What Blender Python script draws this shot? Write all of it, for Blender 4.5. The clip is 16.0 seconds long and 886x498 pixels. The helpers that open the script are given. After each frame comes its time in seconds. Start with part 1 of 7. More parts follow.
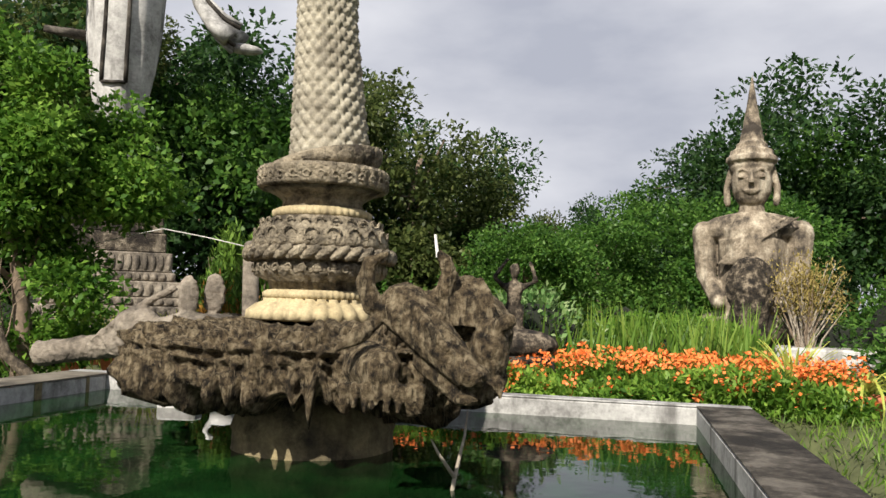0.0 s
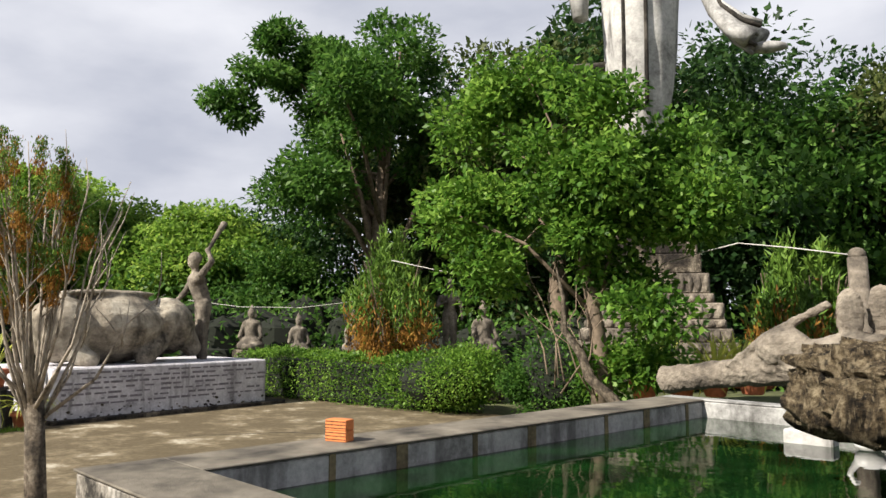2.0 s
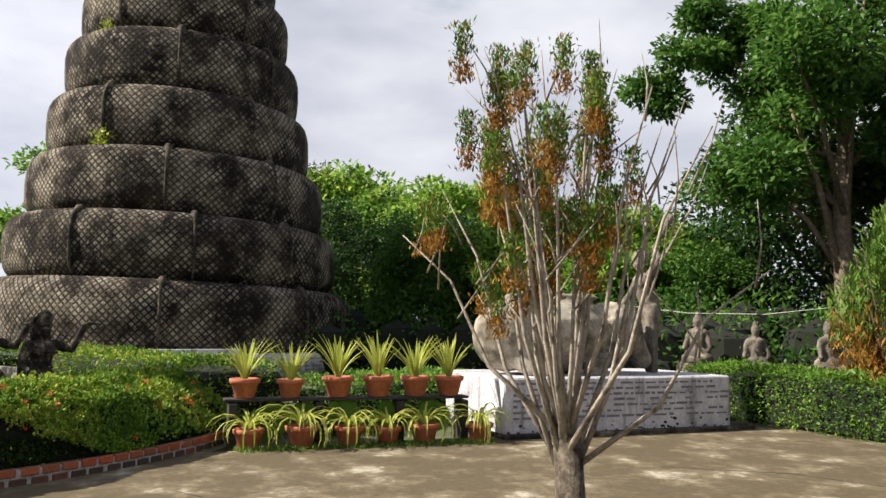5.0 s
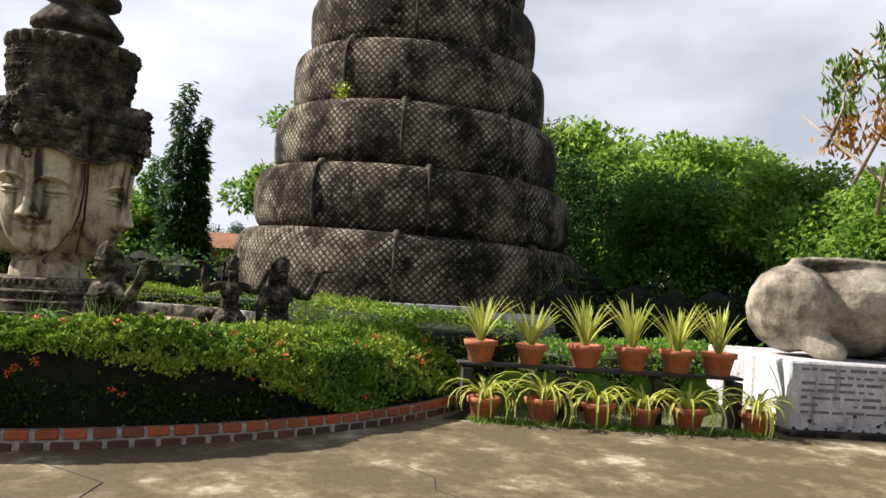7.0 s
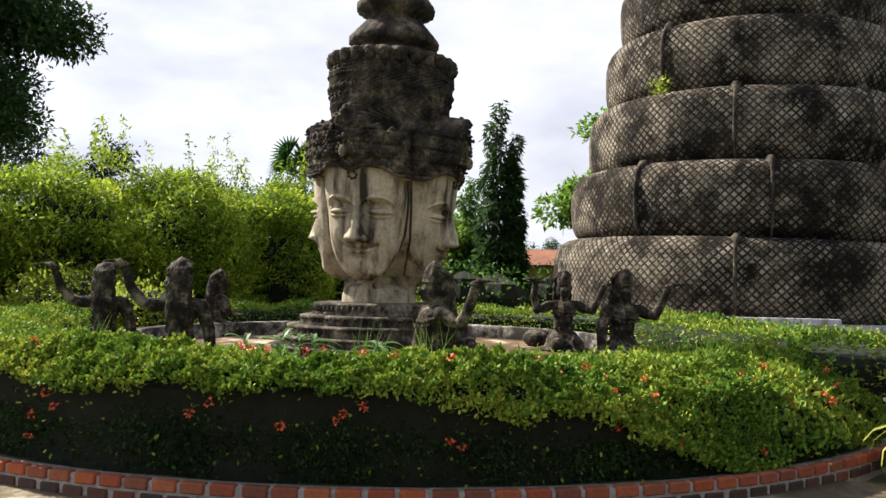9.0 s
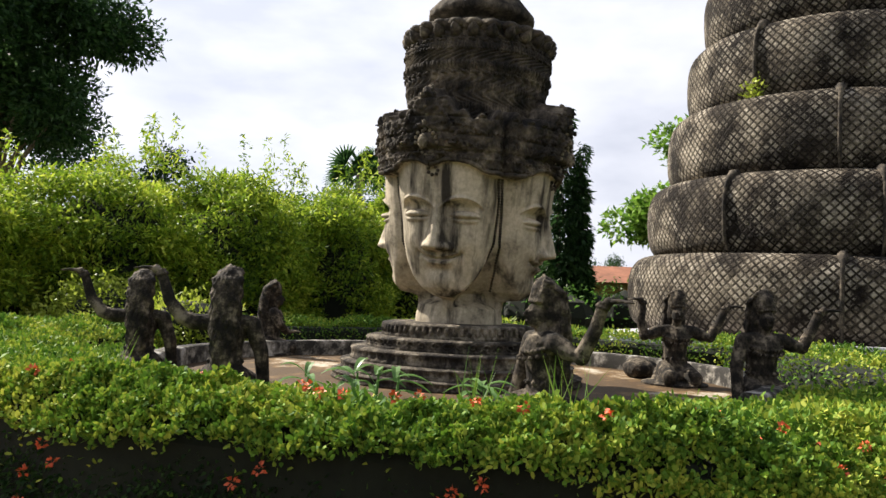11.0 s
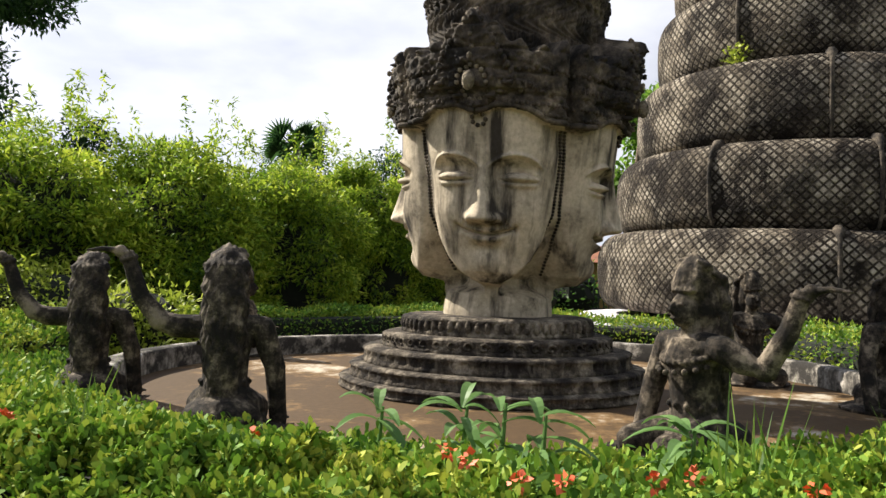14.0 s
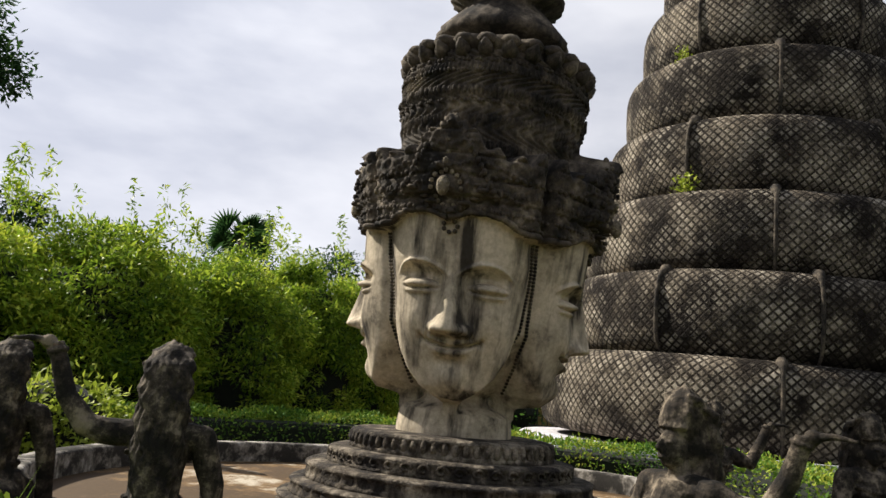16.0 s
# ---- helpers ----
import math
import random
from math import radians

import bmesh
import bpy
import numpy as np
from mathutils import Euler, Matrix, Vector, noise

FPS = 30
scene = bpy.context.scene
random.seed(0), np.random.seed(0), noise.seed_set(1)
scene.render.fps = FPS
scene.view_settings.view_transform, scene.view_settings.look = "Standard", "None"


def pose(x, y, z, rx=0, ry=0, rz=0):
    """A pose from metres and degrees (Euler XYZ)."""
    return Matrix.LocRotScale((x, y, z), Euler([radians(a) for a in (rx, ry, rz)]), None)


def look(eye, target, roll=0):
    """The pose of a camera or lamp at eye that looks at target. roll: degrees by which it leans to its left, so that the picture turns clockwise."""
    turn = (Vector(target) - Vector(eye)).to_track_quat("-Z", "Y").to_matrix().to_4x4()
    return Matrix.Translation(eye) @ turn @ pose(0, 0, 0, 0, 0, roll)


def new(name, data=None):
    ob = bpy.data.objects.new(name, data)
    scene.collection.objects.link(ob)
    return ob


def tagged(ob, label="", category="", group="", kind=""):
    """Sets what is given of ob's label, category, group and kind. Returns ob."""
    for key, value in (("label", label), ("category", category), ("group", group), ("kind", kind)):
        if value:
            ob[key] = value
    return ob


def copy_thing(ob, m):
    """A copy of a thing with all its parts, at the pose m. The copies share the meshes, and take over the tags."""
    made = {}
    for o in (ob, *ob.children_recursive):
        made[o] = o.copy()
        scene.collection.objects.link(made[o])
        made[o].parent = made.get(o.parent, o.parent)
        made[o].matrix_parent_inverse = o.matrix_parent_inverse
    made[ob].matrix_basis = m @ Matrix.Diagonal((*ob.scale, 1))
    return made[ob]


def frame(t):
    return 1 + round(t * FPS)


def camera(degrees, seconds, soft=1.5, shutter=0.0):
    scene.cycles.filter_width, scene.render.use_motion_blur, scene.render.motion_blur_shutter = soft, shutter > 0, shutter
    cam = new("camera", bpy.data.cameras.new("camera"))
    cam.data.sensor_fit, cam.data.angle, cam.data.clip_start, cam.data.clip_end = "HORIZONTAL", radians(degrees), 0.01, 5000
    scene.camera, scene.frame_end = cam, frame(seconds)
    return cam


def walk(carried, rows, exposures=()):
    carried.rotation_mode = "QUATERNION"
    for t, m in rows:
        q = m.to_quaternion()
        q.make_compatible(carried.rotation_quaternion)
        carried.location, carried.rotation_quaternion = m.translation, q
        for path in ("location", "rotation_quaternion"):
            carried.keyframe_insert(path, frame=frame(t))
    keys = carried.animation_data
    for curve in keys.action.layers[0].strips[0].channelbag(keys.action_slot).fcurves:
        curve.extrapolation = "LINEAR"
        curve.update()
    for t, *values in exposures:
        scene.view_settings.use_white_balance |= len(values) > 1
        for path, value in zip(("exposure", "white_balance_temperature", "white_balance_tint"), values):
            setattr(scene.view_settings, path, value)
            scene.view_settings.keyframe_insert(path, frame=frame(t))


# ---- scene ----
cam = camera(58.7, 16.0)
METRES, EYE, TILT, LEAN, TURN = 9.5, 1.45, 4.0, -1.8, 0.0
ROWS = [
    (0.0, 0.0, 0.0, 0.0, 0.0, 0.0, -0.0),
    (0.5, -0.0161, 0.0067, -0.0016, 8.41, 0.35, 1.43),
    (1.0, -0.0411, 0.0198, -0.0007, 18.77, 2.8, 3.69),
    (1.5, -0.0686, 0.0241, -0.0028, 28.97, 2.89, 3.74),
    (2.0, -0.0969, 0.0333, -0.002, 34.02, 2.7, 3.63),
    (2.5, -0.1332, 0.045, -0.0023, 41.67, 5.83, 6.44),
    (3.0, -0.1653, 0.0518, -0.0043, 44.41, 4.22, 5.68),
    (3.5, -0.2003, 0.059, -0.0041, 47.02, 3.84, 3.05),
    (4.0, -0.2352, 0.0732, -0.0048, 55.74, 6.85, 4.24),
    (6.5, -0.3955, 0.1155, -0.0098, 70.9, 1.88, 1.89),
    (7.0, -0.4319, 0.1185, -0.0096, 78.33, 3.28, 0.67),
    (7.5, -0.4677, 0.114, -0.0085, 83.19, 2.87, 0.89),
    (8.0, -0.5032, 0.1036, -0.0087, 88.11, 1.75, 1.28),
    (8.5, -0.5449, 0.0977, -0.0061, 98.18, 4.68, 2.35),
    (9.0, -0.5826, 0.0857, -0.0024, 100.77, 4.91, 2.41),
    (9.5, -0.6168, 0.0751, -0.0006, 103.81, 5.04, 2.16),
    (12.0, -0.7746, -0.0334, 0.0139, 104.18, 6.66, 0.59),
    (12.5, -0.7995, -0.0552, 0.0145, 104.27, 7.21, 0.59),
    (13.0, -0.8267, -0.0775, 0.0196, 103.11, 6.16, 1.3),
    (13.5, -0.8437, -0.1003, 0.0211, 100.32, 5.96, 1.18),
    (14.0, -0.865, -0.1165, 0.0231, 98.85, 4.54, 2.14),
    (14.5, -0.8856, -0.1278, 0.0271, 97.33, 8.01, 1.54),
    (15.0, -0.8922, -0.1348, 0.0283, 94.97, 7.47, 0.19),
    (15.5, -0.8933, -0.1381, 0.0294, 95.46, 9.38, -0.66),
    (16.0, -0.8939, -0.1379, 0.0305, 93.95, 12.11, -1.31),
]
walk(cam, [(t, pose(0, 0, EYE, TILT, LEAN, TURN) @ pose(METRES * x, METRES * y, METRES * z, 90 + pitch, roll, yaw)) for t, x, y, z, yaw, pitch, roll in ROWS],
     exposures=[(0.0, 0.60), (1.0, 0.65), (2.5, 0.82), (4.0, 0.82), (8.0, 0.92), (9.5, 1.0), (12.0, 0.90), (13.0, 0.78), (14.0, 1.0), (15.0, 0.88), (16.0, 0.62)])

# ---- world, sun ----
SUN_AZ = math.atan2(-0.92, -0.38)          # towards the sun
SUN_EL = radians(39)
world = bpy.data.worlds.new("world")
scene.world = world
world.use_nodes = True
wn = world.node_tree.nodes
wl = world.node_tree.links
wn.clear()
w_out = wn.new("ShaderNodeOutputWorld")
w_bg = wn.new("ShaderNodeBackground")
w_sky = wn.new("ShaderNodeTexSky")
w_sky.sky_type = "NISHITA"
w_sky.sun_disc = False
w_sky.sun_elevation = SUN_EL
w_sky.sun_rotation = math.pi / 2 - SUN_AZ
w_tc = wn.new("ShaderNodeTexCoord")
w_map = wn.new("ShaderNodeMapping")
w_map.inputs["Scale"].default_value = (1.0, 1.0, 2.6)
w_noise = wn.new("ShaderNodeTexNoise")
w_noise.inputs["Scale"].default_value = 1.9
w_noise.inputs["Detail"].default_value = 7
w_noise.inputs["Roughness"].default_value = 0.52
w_ramp = wn.new("ShaderNodeValToRGB")
w_ramp.color_ramp.elements[0].position = 0.20
w_ramp.color_ramp.elements[0].color = (0, 0, 0, 1)
w_ramp.color_ramp.elements[1].position = 0.34
w_ramp.color_ramp.elements[1].color = (1, 1, 1, 1)
w_noise2 = wn.new("ShaderNodeTexNoise")
w_noise2.inputs["Scale"].default_value = 3.1
w_noise2.inputs["Detail"].default_value = 6
w_ramp2 = wn.new("ShaderNodeValToRGB")
w_ramp2.color_ramp.elements[0].position = 0.35
w_ramp2.color_ramp.elements[0].color = (5.0, 5.25, 6.15, 1)
w_ramp2.color_ramp.elements[1].position = 0.66
w_ramp2.color_ramp.elements[1].color = (8.0, 8.1, 8.7, 1)
w_mix = wn.new("ShaderNodeMix")
w_mix.data_type = "RGBA"
wl.new(w_tc.outputs["Generated"], w_map.inputs["Vector"])
wl.new(w_map.outputs["Vector"], w_noise.inputs["Vector"])
wl.new(w_map.outputs["Vector"], w_noise2.inputs["Vector"])
wl.new(w_noise.outputs["Fac"], w_ramp.inputs["Fac"])
wl.new(w_noise2.outputs["Fac"], w_ramp2.inputs["Fac"])
w_sep = wn.new("ShaderNodeSeparateXYZ")          # clouds thin out overhead
wl.new(w_tc.outputs["Generated"], w_sep.inputs[0])
w_thin = wn.new("ShaderNodeMapRange")
w_thin.inputs["From Min"].default_value = 0.46
w_thin.inputs["From Max"].default_value = 0.80
w_thin.inputs["To Min"].default_value = 1.0
w_thin.inputs["To Max"].default_value = 0.3
wl.new(w_sep.outputs["Z"], w_thin.inputs["Value"])
w_cov = wn.new("ShaderNodeMath")
w_cov.operation = "MULTIPLY"
wl.new(w_ramp.outputs["Color"], w_cov.inputs[0])
wl.new(w_thin.outputs["Result"], w_cov.inputs[1])
wl.new(w_cov.outputs[0], w_mix.inputs["Factor"])
wl.new(w_sky.outputs["Color"], w_mix.inputs["A"])
wl.new(w_ramp2.outputs["Color"], w_mix.inputs["B"])
w_dot = wn.new("ShaderNodeVectorMath")          # clouds glow towards the sun
w_dot.operation = "DOT_PRODUCT"
wl.new(w_tc.outputs["Generated"], w_dot.inputs[0])
w_dot.inputs[1].default_value = (-0.64, -0.62, 0.45)
w_glow = wn.new("ShaderNodeMapRange")
w_glow.inputs["From Min"].default_value = 0.58
w_glow.inputs["From Max"].default_value = 1.0
w_glow.inputs["To Min"].default_value = 1.25
w_glow.inputs["To Max"].default_value = 1.75
wl.new(w_dot.outputs["Value"], w_glow.inputs["Value"])
w_mul = wn.new("ShaderNodeVectorMath")
w_mul.operation = "SCALE"
wl.new(w_mix.outputs["Result"], w_mul.inputs[0])
wl.new(w_glow.outputs["Result"], w_mul.inputs["Scale"])
wl.new(w_mul.outputs["Vector"], w_bg.inputs["Color"])
w_bg.inputs["Strength"].default_value = 0.05
wl.new(w_bg.outputs["Background"], w_out.inputs["Surface"])

sun = new("sun", bpy.data.lights.new("sun", "SUN"))
sun.data.energy = 5.0
sun.data.angle = radians(0.6)
sun.data.color = (1.0, 0.93, 0.82)
sun_to = Vector((math.cos(SUN_AZ) * math.cos(SUN_EL), math.sin(SUN_AZ) * math.cos(SUN_EL), math.sin(SUN_EL)))
sun.matrix_world = look(sun_to * 60, (0, 0, 0))


# ---- materials ----
def nodes_of(name):
    m = bpy.data.materials.new(name)
    m.use_nodes = True
    nt = m.node_tree
    b = nt.nodes["Principled BSDF"]
    return m, nt, b


def tex(nt, kind, scale, detail=4.0, rough=0.55, stretch=None, coord="Object"):
    tc = nt.nodes.new("ShaderNodeTexCoord")
    src = tc.outputs[coord]
    if stretch:
        mp = nt.nodes.new("ShaderNodeMapping")
        mp.inputs["Scale"].default_value = stretch
        nt.links.new(src, mp.inputs["Vector"])
        src = mp.outputs["Vector"]
    t = nt.nodes.new(kind)
    t.inputs["Scale"].default_value = scale
    if "Detail" in t.inputs:
        t.inputs["Detail"].default_value = detail
    if "Roughness" in t.inputs:
        t.inputs["Roughness"].default_value = rough
    nt.links.new(src, t.inputs["Vector"])
    return t


def ramp(nt, fac, stops):
    r = nt.nodes.new("ShaderNodeValToRGB")
    e = r.color_ramp.elements
    while len(e) < len(stops):
        e.new(0.5)
    for k, (p, c) in enumerate(stops):
        e[k].position = p
        e[k].color = (*c, 1) if len(c) == 3 else c
    nt.links.new(fac, r.inputs["Fac"])
    return r.outputs["Color"]


def mixc(nt, fac, a, b, mode="MIX"):
    m = nt.nodes.new("ShaderNodeMix")
    m.data_type = "RGBA"
    m.blend_type = mode
    for sock, v in ((m.inputs["Factor"], fac), (m.inputs["A"], a), (m.inputs["B"], b)):
        if isinstance(v, (int, float)):
            sock.default_value = v
        elif isinstance(v, tuple):
            sock.default_value = (*v, 1)
        else:
            nt.links.new(v, sock)
    return m.outputs["Result"]


def bump(nt, b, height, strength=0.4, dist=0.02):
    n = nt.nodes.new("ShaderNodeBump")
    n.inputs["Strength"].default_value = strength
    n.inputs["Distance"].default_value = dist
    nt.links.new(height, n.inputs["Height"])
    nt.links.new(n.outputs["Normal"], b.inputs["Normal"])
    return n


def weathered(name, light, mid, dark, scale=2.0, streak=0.5, amount=0.5, grain=40, relief=0.5, dist=0.015, pale=0.0, carve=0.0, run=0.5, sharp=0.16):
    """Cement or stone with mildew patches and running stains."""
    m, nt, b = nodes_of(name)
    n1 = tex(nt, "ShaderNodeTexNoise", scale, 10, 0.72)
    n2 = tex(nt, "ShaderNodeTexNoise", scale * 2.2, 6, 0.6, (1.0, 1.0, 0.16))
    n3 = tex(nt, "ShaderNodeTexNoise", grain, 5, 0.7)
    c1 = ramp(nt, n1.outputs["Fac"], [(amount - sharp, light), (amount, mid), (amount + sharp * 0.95, dark)])
    s = ramp(nt, n2.outputs["Fac"], [(run, (0, 0, 0)), (run + 0.16, (streak, streak, streak))])
    c2 = mixc(nt, s, c1, dark)
    if pale:
        n4 = tex(nt, "ShaderNodeTexNoise", scale * 2.6, 5, 0.6, (1.0, 1.0, 0.2))
        c2 = mixc(nt, ramp(nt, n4.outputs["Fac"], [(0.56, (0, 0, 0)), (0.64, (pale, pale, pale))]), c2, light)
    g = ramp(nt, n3.outputs["Fac"], [(0.3, (0.72, 0.72, 0.72)), (0.7, (1.12, 1.12, 1.12))])
    c3 = mixc(nt, 1.0, c2, g, "MULTIPLY")
    nt.links.new(c3, b.inputs["Base Color"])
    b.inputs["Roughness"].default_value = 0.92
    b.inputs["Specular IOR Level"].default_value = 0.2
    add = nt.nodes.new("ShaderNodeMath")
    nt.links.new(n1.outputs["Fac"], add.inputs[0])
    nt.links.new(n3.outputs["Fac"], add.inputs[1])
    top = add.outputs[0]
    if carve:
        vo = tex(nt, "ShaderNodeTexVoronoi", carve)
        vo.feature = "DISTANCE_TO_EDGE"
        mm = nt.nodes.new("ShaderNodeMath")
        mm.operation = "MULTIPLY_ADD"
        nt.links.new(vo.outputs["Distance"], mm.inputs[0])
        mm.inputs[1].default_value = 5.0
        nt.links.new(top, mm.inputs[2])
        top = mm.outputs[0]
    bump(nt, b, top, relief, dist)
    return m


def leafy(name, dark, mid, light, rough=0.45, glow=0.48):
    m, nt, b = nodes_of(name)
    geo = nt.nodes.new("ShaderNodeNewGeometry")
    n = tex(nt, "ShaderNodeTexNoise", 1.3, 3)
    k = nt.nodes.new("ShaderNodeMath")
    k.operation = "MULTIPLY_ADD"
    nt.links.new(geo.outputs["Random Per Island"], k.inputs[0])
    k.inputs[1].default_value = 0.6
    j = nt.nodes.new("ShaderNodeMath")
    j.operation = "MULTIPLY_ADD"
    nt.links.new(n.outputs["Fac"], j.inputs[0])
    j.inputs[1].default_value = 1.2
    j.inputs[2].default_value = -0.4
    nt.links.new(j.outputs[0], k.inputs[2])
    c = ramp(nt, k.outputs[0], [(0.1, dark), (0.5, mid), (0.95, light)])
    nt.links.new(c, b.inputs["Base Color"])
    b.inputs["Roughness"].default_value = rough
    b.inputs["Specular IOR Level"].default_value = 0.22
    tr = nt.nodes.new("ShaderNodeBsdfTranslucent")
    nt.links.new(c, tr.inputs["Color"])
    mx = nt.nodes.new("ShaderNodeMixShader")
    mx.inputs[0].default_value = glow
    nt.links.new(b.outputs[0], mx.inputs[1])
    nt.links.new(tr.outputs[0], mx.inputs[2])
    nt.links.new(mx.outputs[0], nt.nodes["Material Output"].inputs["Surface"])
    return m


def plain(name, colour, rough=0.7, vary=0.25, scale=8, metal=0.0, relief=0.2):
    m, nt, b = nodes_of(name)
    n = tex(nt, "ShaderNodeTexNoise", scale, 6, 0.65)
    lo = tuple(c * (1 - vary) for c in colour)
    hi = tuple(min(1, c * (1 + vary)) for c in colour)
    nt.links.new(ramp(nt, n.outputs["Fac"], [(0.3, lo), (0.7, hi)]), b.inputs["Base Color"])
    b.inputs["Roughness"].default_value = rough
    b.inputs["Metallic"].default_value = metal
    bump(nt, b, n.outputs["Fac"], relief, 0.01)
    return m


def varied(name, colours, rough=0.85, scale=30):
    """Alike pieces, each with its own tone."""
    m, nt, b = nodes_of(name)
    oi = nt.nodes.new("ShaderNodeObjectInfo")
    st = [(k / max(1, len(colours) - 1), c) for k, c in enumerate(colours)]
    c = ramp(nt, oi.outputs["Random"], st)
    n = tex(nt, "ShaderNodeTexNoise", scale, 5, 0.65)
    g = ramp(nt, n.outputs["Fac"], [(0.3, (0.65, 0.65, 0.65)), (0.7, (1.1, 1.1, 1.1))])
    nt.links.new(mixc(nt, 1.0, c, g, "MULTIPLY"), b.inputs["Base Color"])
    b.inputs["Roughness"].default_value = rough
    bump(nt, b, n.outputs["Fac"], 0.4, 0.006)
    return m


M_HEAD = weathered("head_cement", (0.58, 0.495, 0.37), (0.43, 0.365, 0.265), (0.045, 0.038, 0.030), 2.6, 1.0, 0.565, 26, 0.5, 0.008, pale=0.15, run=0.485, sharp=0.13)
M_WALL = weathered("mottled_low_wall", (0.52, 0.49, 0.44), (0.22, 0.20, 0.17), (0.035, 0.032, 0.028), 3.2, 0.8, 0.47, 30, 0.5, 0.01, sharp=0.08)
M_CROWN = weathered("crown_cement", (0.27, 0.225, 0.165), (0.095, 0.078, 0.060), (0.02, 0.018, 0.016), 3.6, 0.5, 0.46, 50, 0.6, 0.008, sharp=0.13)
M_BASE = weathered("pedestal_cement", (0.34, 0.29, 0.22), (0.095, 0.078, 0.058), (0.025, 0.021, 0.018), 3.5, 0.6, 0.47, 30, 1.0, 0.010, pale=0.35, carve=22, sharp=0.10)
M_FIGURE = weathered("figure_cement", (0.25, 0.205, 0.15), (0.062, 0.050, 0.037), (0.016, 0.014, 0.012), 8.0, 0.6, 0.48, 60, 0.7, 0.006, sharp=0.10)
M_STATUE = weathered("grey_statue_cement", (0.40, 0.35, 0.28), (0.20, 0.17, 0.135), (0.04, 0.035, 0.03), 3.0, 0.7, 0.50, 25, 0.8, 0.02)
M_WHITE = weathered("white_statue_plaster", (0.60, 0.585, 0.56), (0.42, 0.41, 0.39), (0.12, 0.115, 0.11), 1.6, 0.9, 0.53, 20, 0.3, 0.01)
M_PALE_STATUE = weathered("pale_statue_cement", (0.50, 0.44, 0.34), (0.25, 0.205, 0.15), (0.05, 0.042, 0.034), 2.4, 0.8, 0.49, 30, 0.6, 0.01, run=0.5, sharp=0.12)
M_ANIMAL = weathered("pale_animal_cement", (0.50, 0.45, 0.36), (0.28, 0.24, 0.185), (0.05, 0.043, 0.035), 1.8, 0.8, 0.51, 30, 0.6, 0.015, run=0.53, sharp=0.13)
M_ROCK = weathered("mossy_rock", (0.38, 0.31, 0.20), (0.135, 0.10, 0.058), (0.016, 0.013, 0.010), 20.0, 0.85, 0.49, 80, 1.0, 0.02, pale=0.55, sharp=0.12, run=0.50)
M_DRUM = weathered("wet_drum", (0.34, 0.28, 0.15), (0.19, 0.155, 0.09), (0.03, 0.027, 0.022), 3.0, 0.5, 0.5, 40, 0.6, 0.01)
M_SERPENT = weathered("serpent_cement", (0.37, 0.34, 0.265), (0.24, 0.215, 0.165), (0.10, 0.088, 0.068), 5.0, 0.5, 0.6, 60, 0.5, 0.006)
M_TIER = weathered("carved_tier", (0.48, 0.42, 0.31), (0.33, 0.28, 0.20), (0.055, 0.046, 0.036), 6.0, 0.5, 0.47, 60, 1.0, 0.014, carve=26)
M_LOTUS = weathered("yellow_lotus_paint", (0.48, 0.40, 0.24), (0.38, 0.31, 0.18), (0.15, 0.12, 0.08), 6.0, 0.4, 0.62, 60, 0.3, 0.005)
M_RIM = weathered("rim_plaster", (0.56, 0.55, 0.53), (0.38, 0.375, 0.36), (0.10, 0.095, 0.09), 2.2, 0.8, 0.53, 30, 0.4, 0.006)
M_RIMTOP = weathered("rim_top_cement", (0.28, 0.25, 0.20), (0.17, 0.15, 0.12), (0.05, 0.045, 0.04), 2.5, 0.1, 0.5, 40, 0.6, 0.01)
M_SLAB = weathered("whitewashed_wall", (0.68, 0.66, 0.69), (0.52, 0.50, 0.53), (0.15, 0.14, 0.14), 3.0, 0.7, 0.56, 30, 0.4, 0.006, run=0.54)
M_PAVE = weathered("worn_concrete", (0.50, 0.45, 0.35), (0.20, 0.16, 0.10), (0.12, 0.094, 0.056), 1.5, 0.0, 0.43, 22, 0.8, 0.010, sharp=0.10)
M_SOIL = plain("soil_and_grass", (0.075, 0.085, 0.03), 0.95, 0.5, 3, 0, 0.6)
M_WET = weathered("damp_platform", (0.52, 0.46, 0.36), (0.19, 0.115, 0.048), (0.085, 0.052, 0.024), 1.1, 0.0, 0.45, 20, 0.3, 0.006, sharp=0.07)
M_WET.node_tree.nodes["Principled BSDF"].inputs["Roughness"].default_value = 0.75
M_COPE = weathered("dark_mottled_cement", (0.14, 0.125, 0.105), (0.055, 0.048, 0.04), (0.02, 0.018, 0.016), 3.0, 0.2, 0.48, 40, 0.7, 0.01, sharp=0.10)
M_BARK = plain("bark", (0.16, 0.12, 0.085), 0.95, 0.55, 14, 0, 0.9)
M_PALE_BARK = weathered("pale_bark", (0.50, 0.44, 0.36), (0.34, 0.29, 0.23), (0.05, 0.042, 0.033), 12.0, 0.9, 0.54, 60, 0.9, 0.008, run=0.55)
M_TRUNK = weathered("mottled_trunk", (0.36, 0.31, 0.24), (0.14, 0.112, 0.082), (0.03, 0.025, 0.02), 12.0, 0.8, 0.48, 60, 1.0, 0.012)
M_DARK_BARK = plain("dark_trunk_base", (0.05, 0.042, 0.036), 0.95, 0.5, 18, 0, 0.9)
# near-black fill: shade inside foliage painted as colour; also the pots' soil
M_SHADE = plain("inner_shade_and_pot_soil", (0.008, 0.011, 0.005), 1.0, 0.4, 10)
M_TERRA = plain("terracotta", (0.42, 0.13, 0.065), 0.8, 0.3, 25, 0, 0.3)
M_DARKWOOD = plain("dark_stand_wood", (0.035, 0.03, 0.027), 0.85, 0.4, 20)
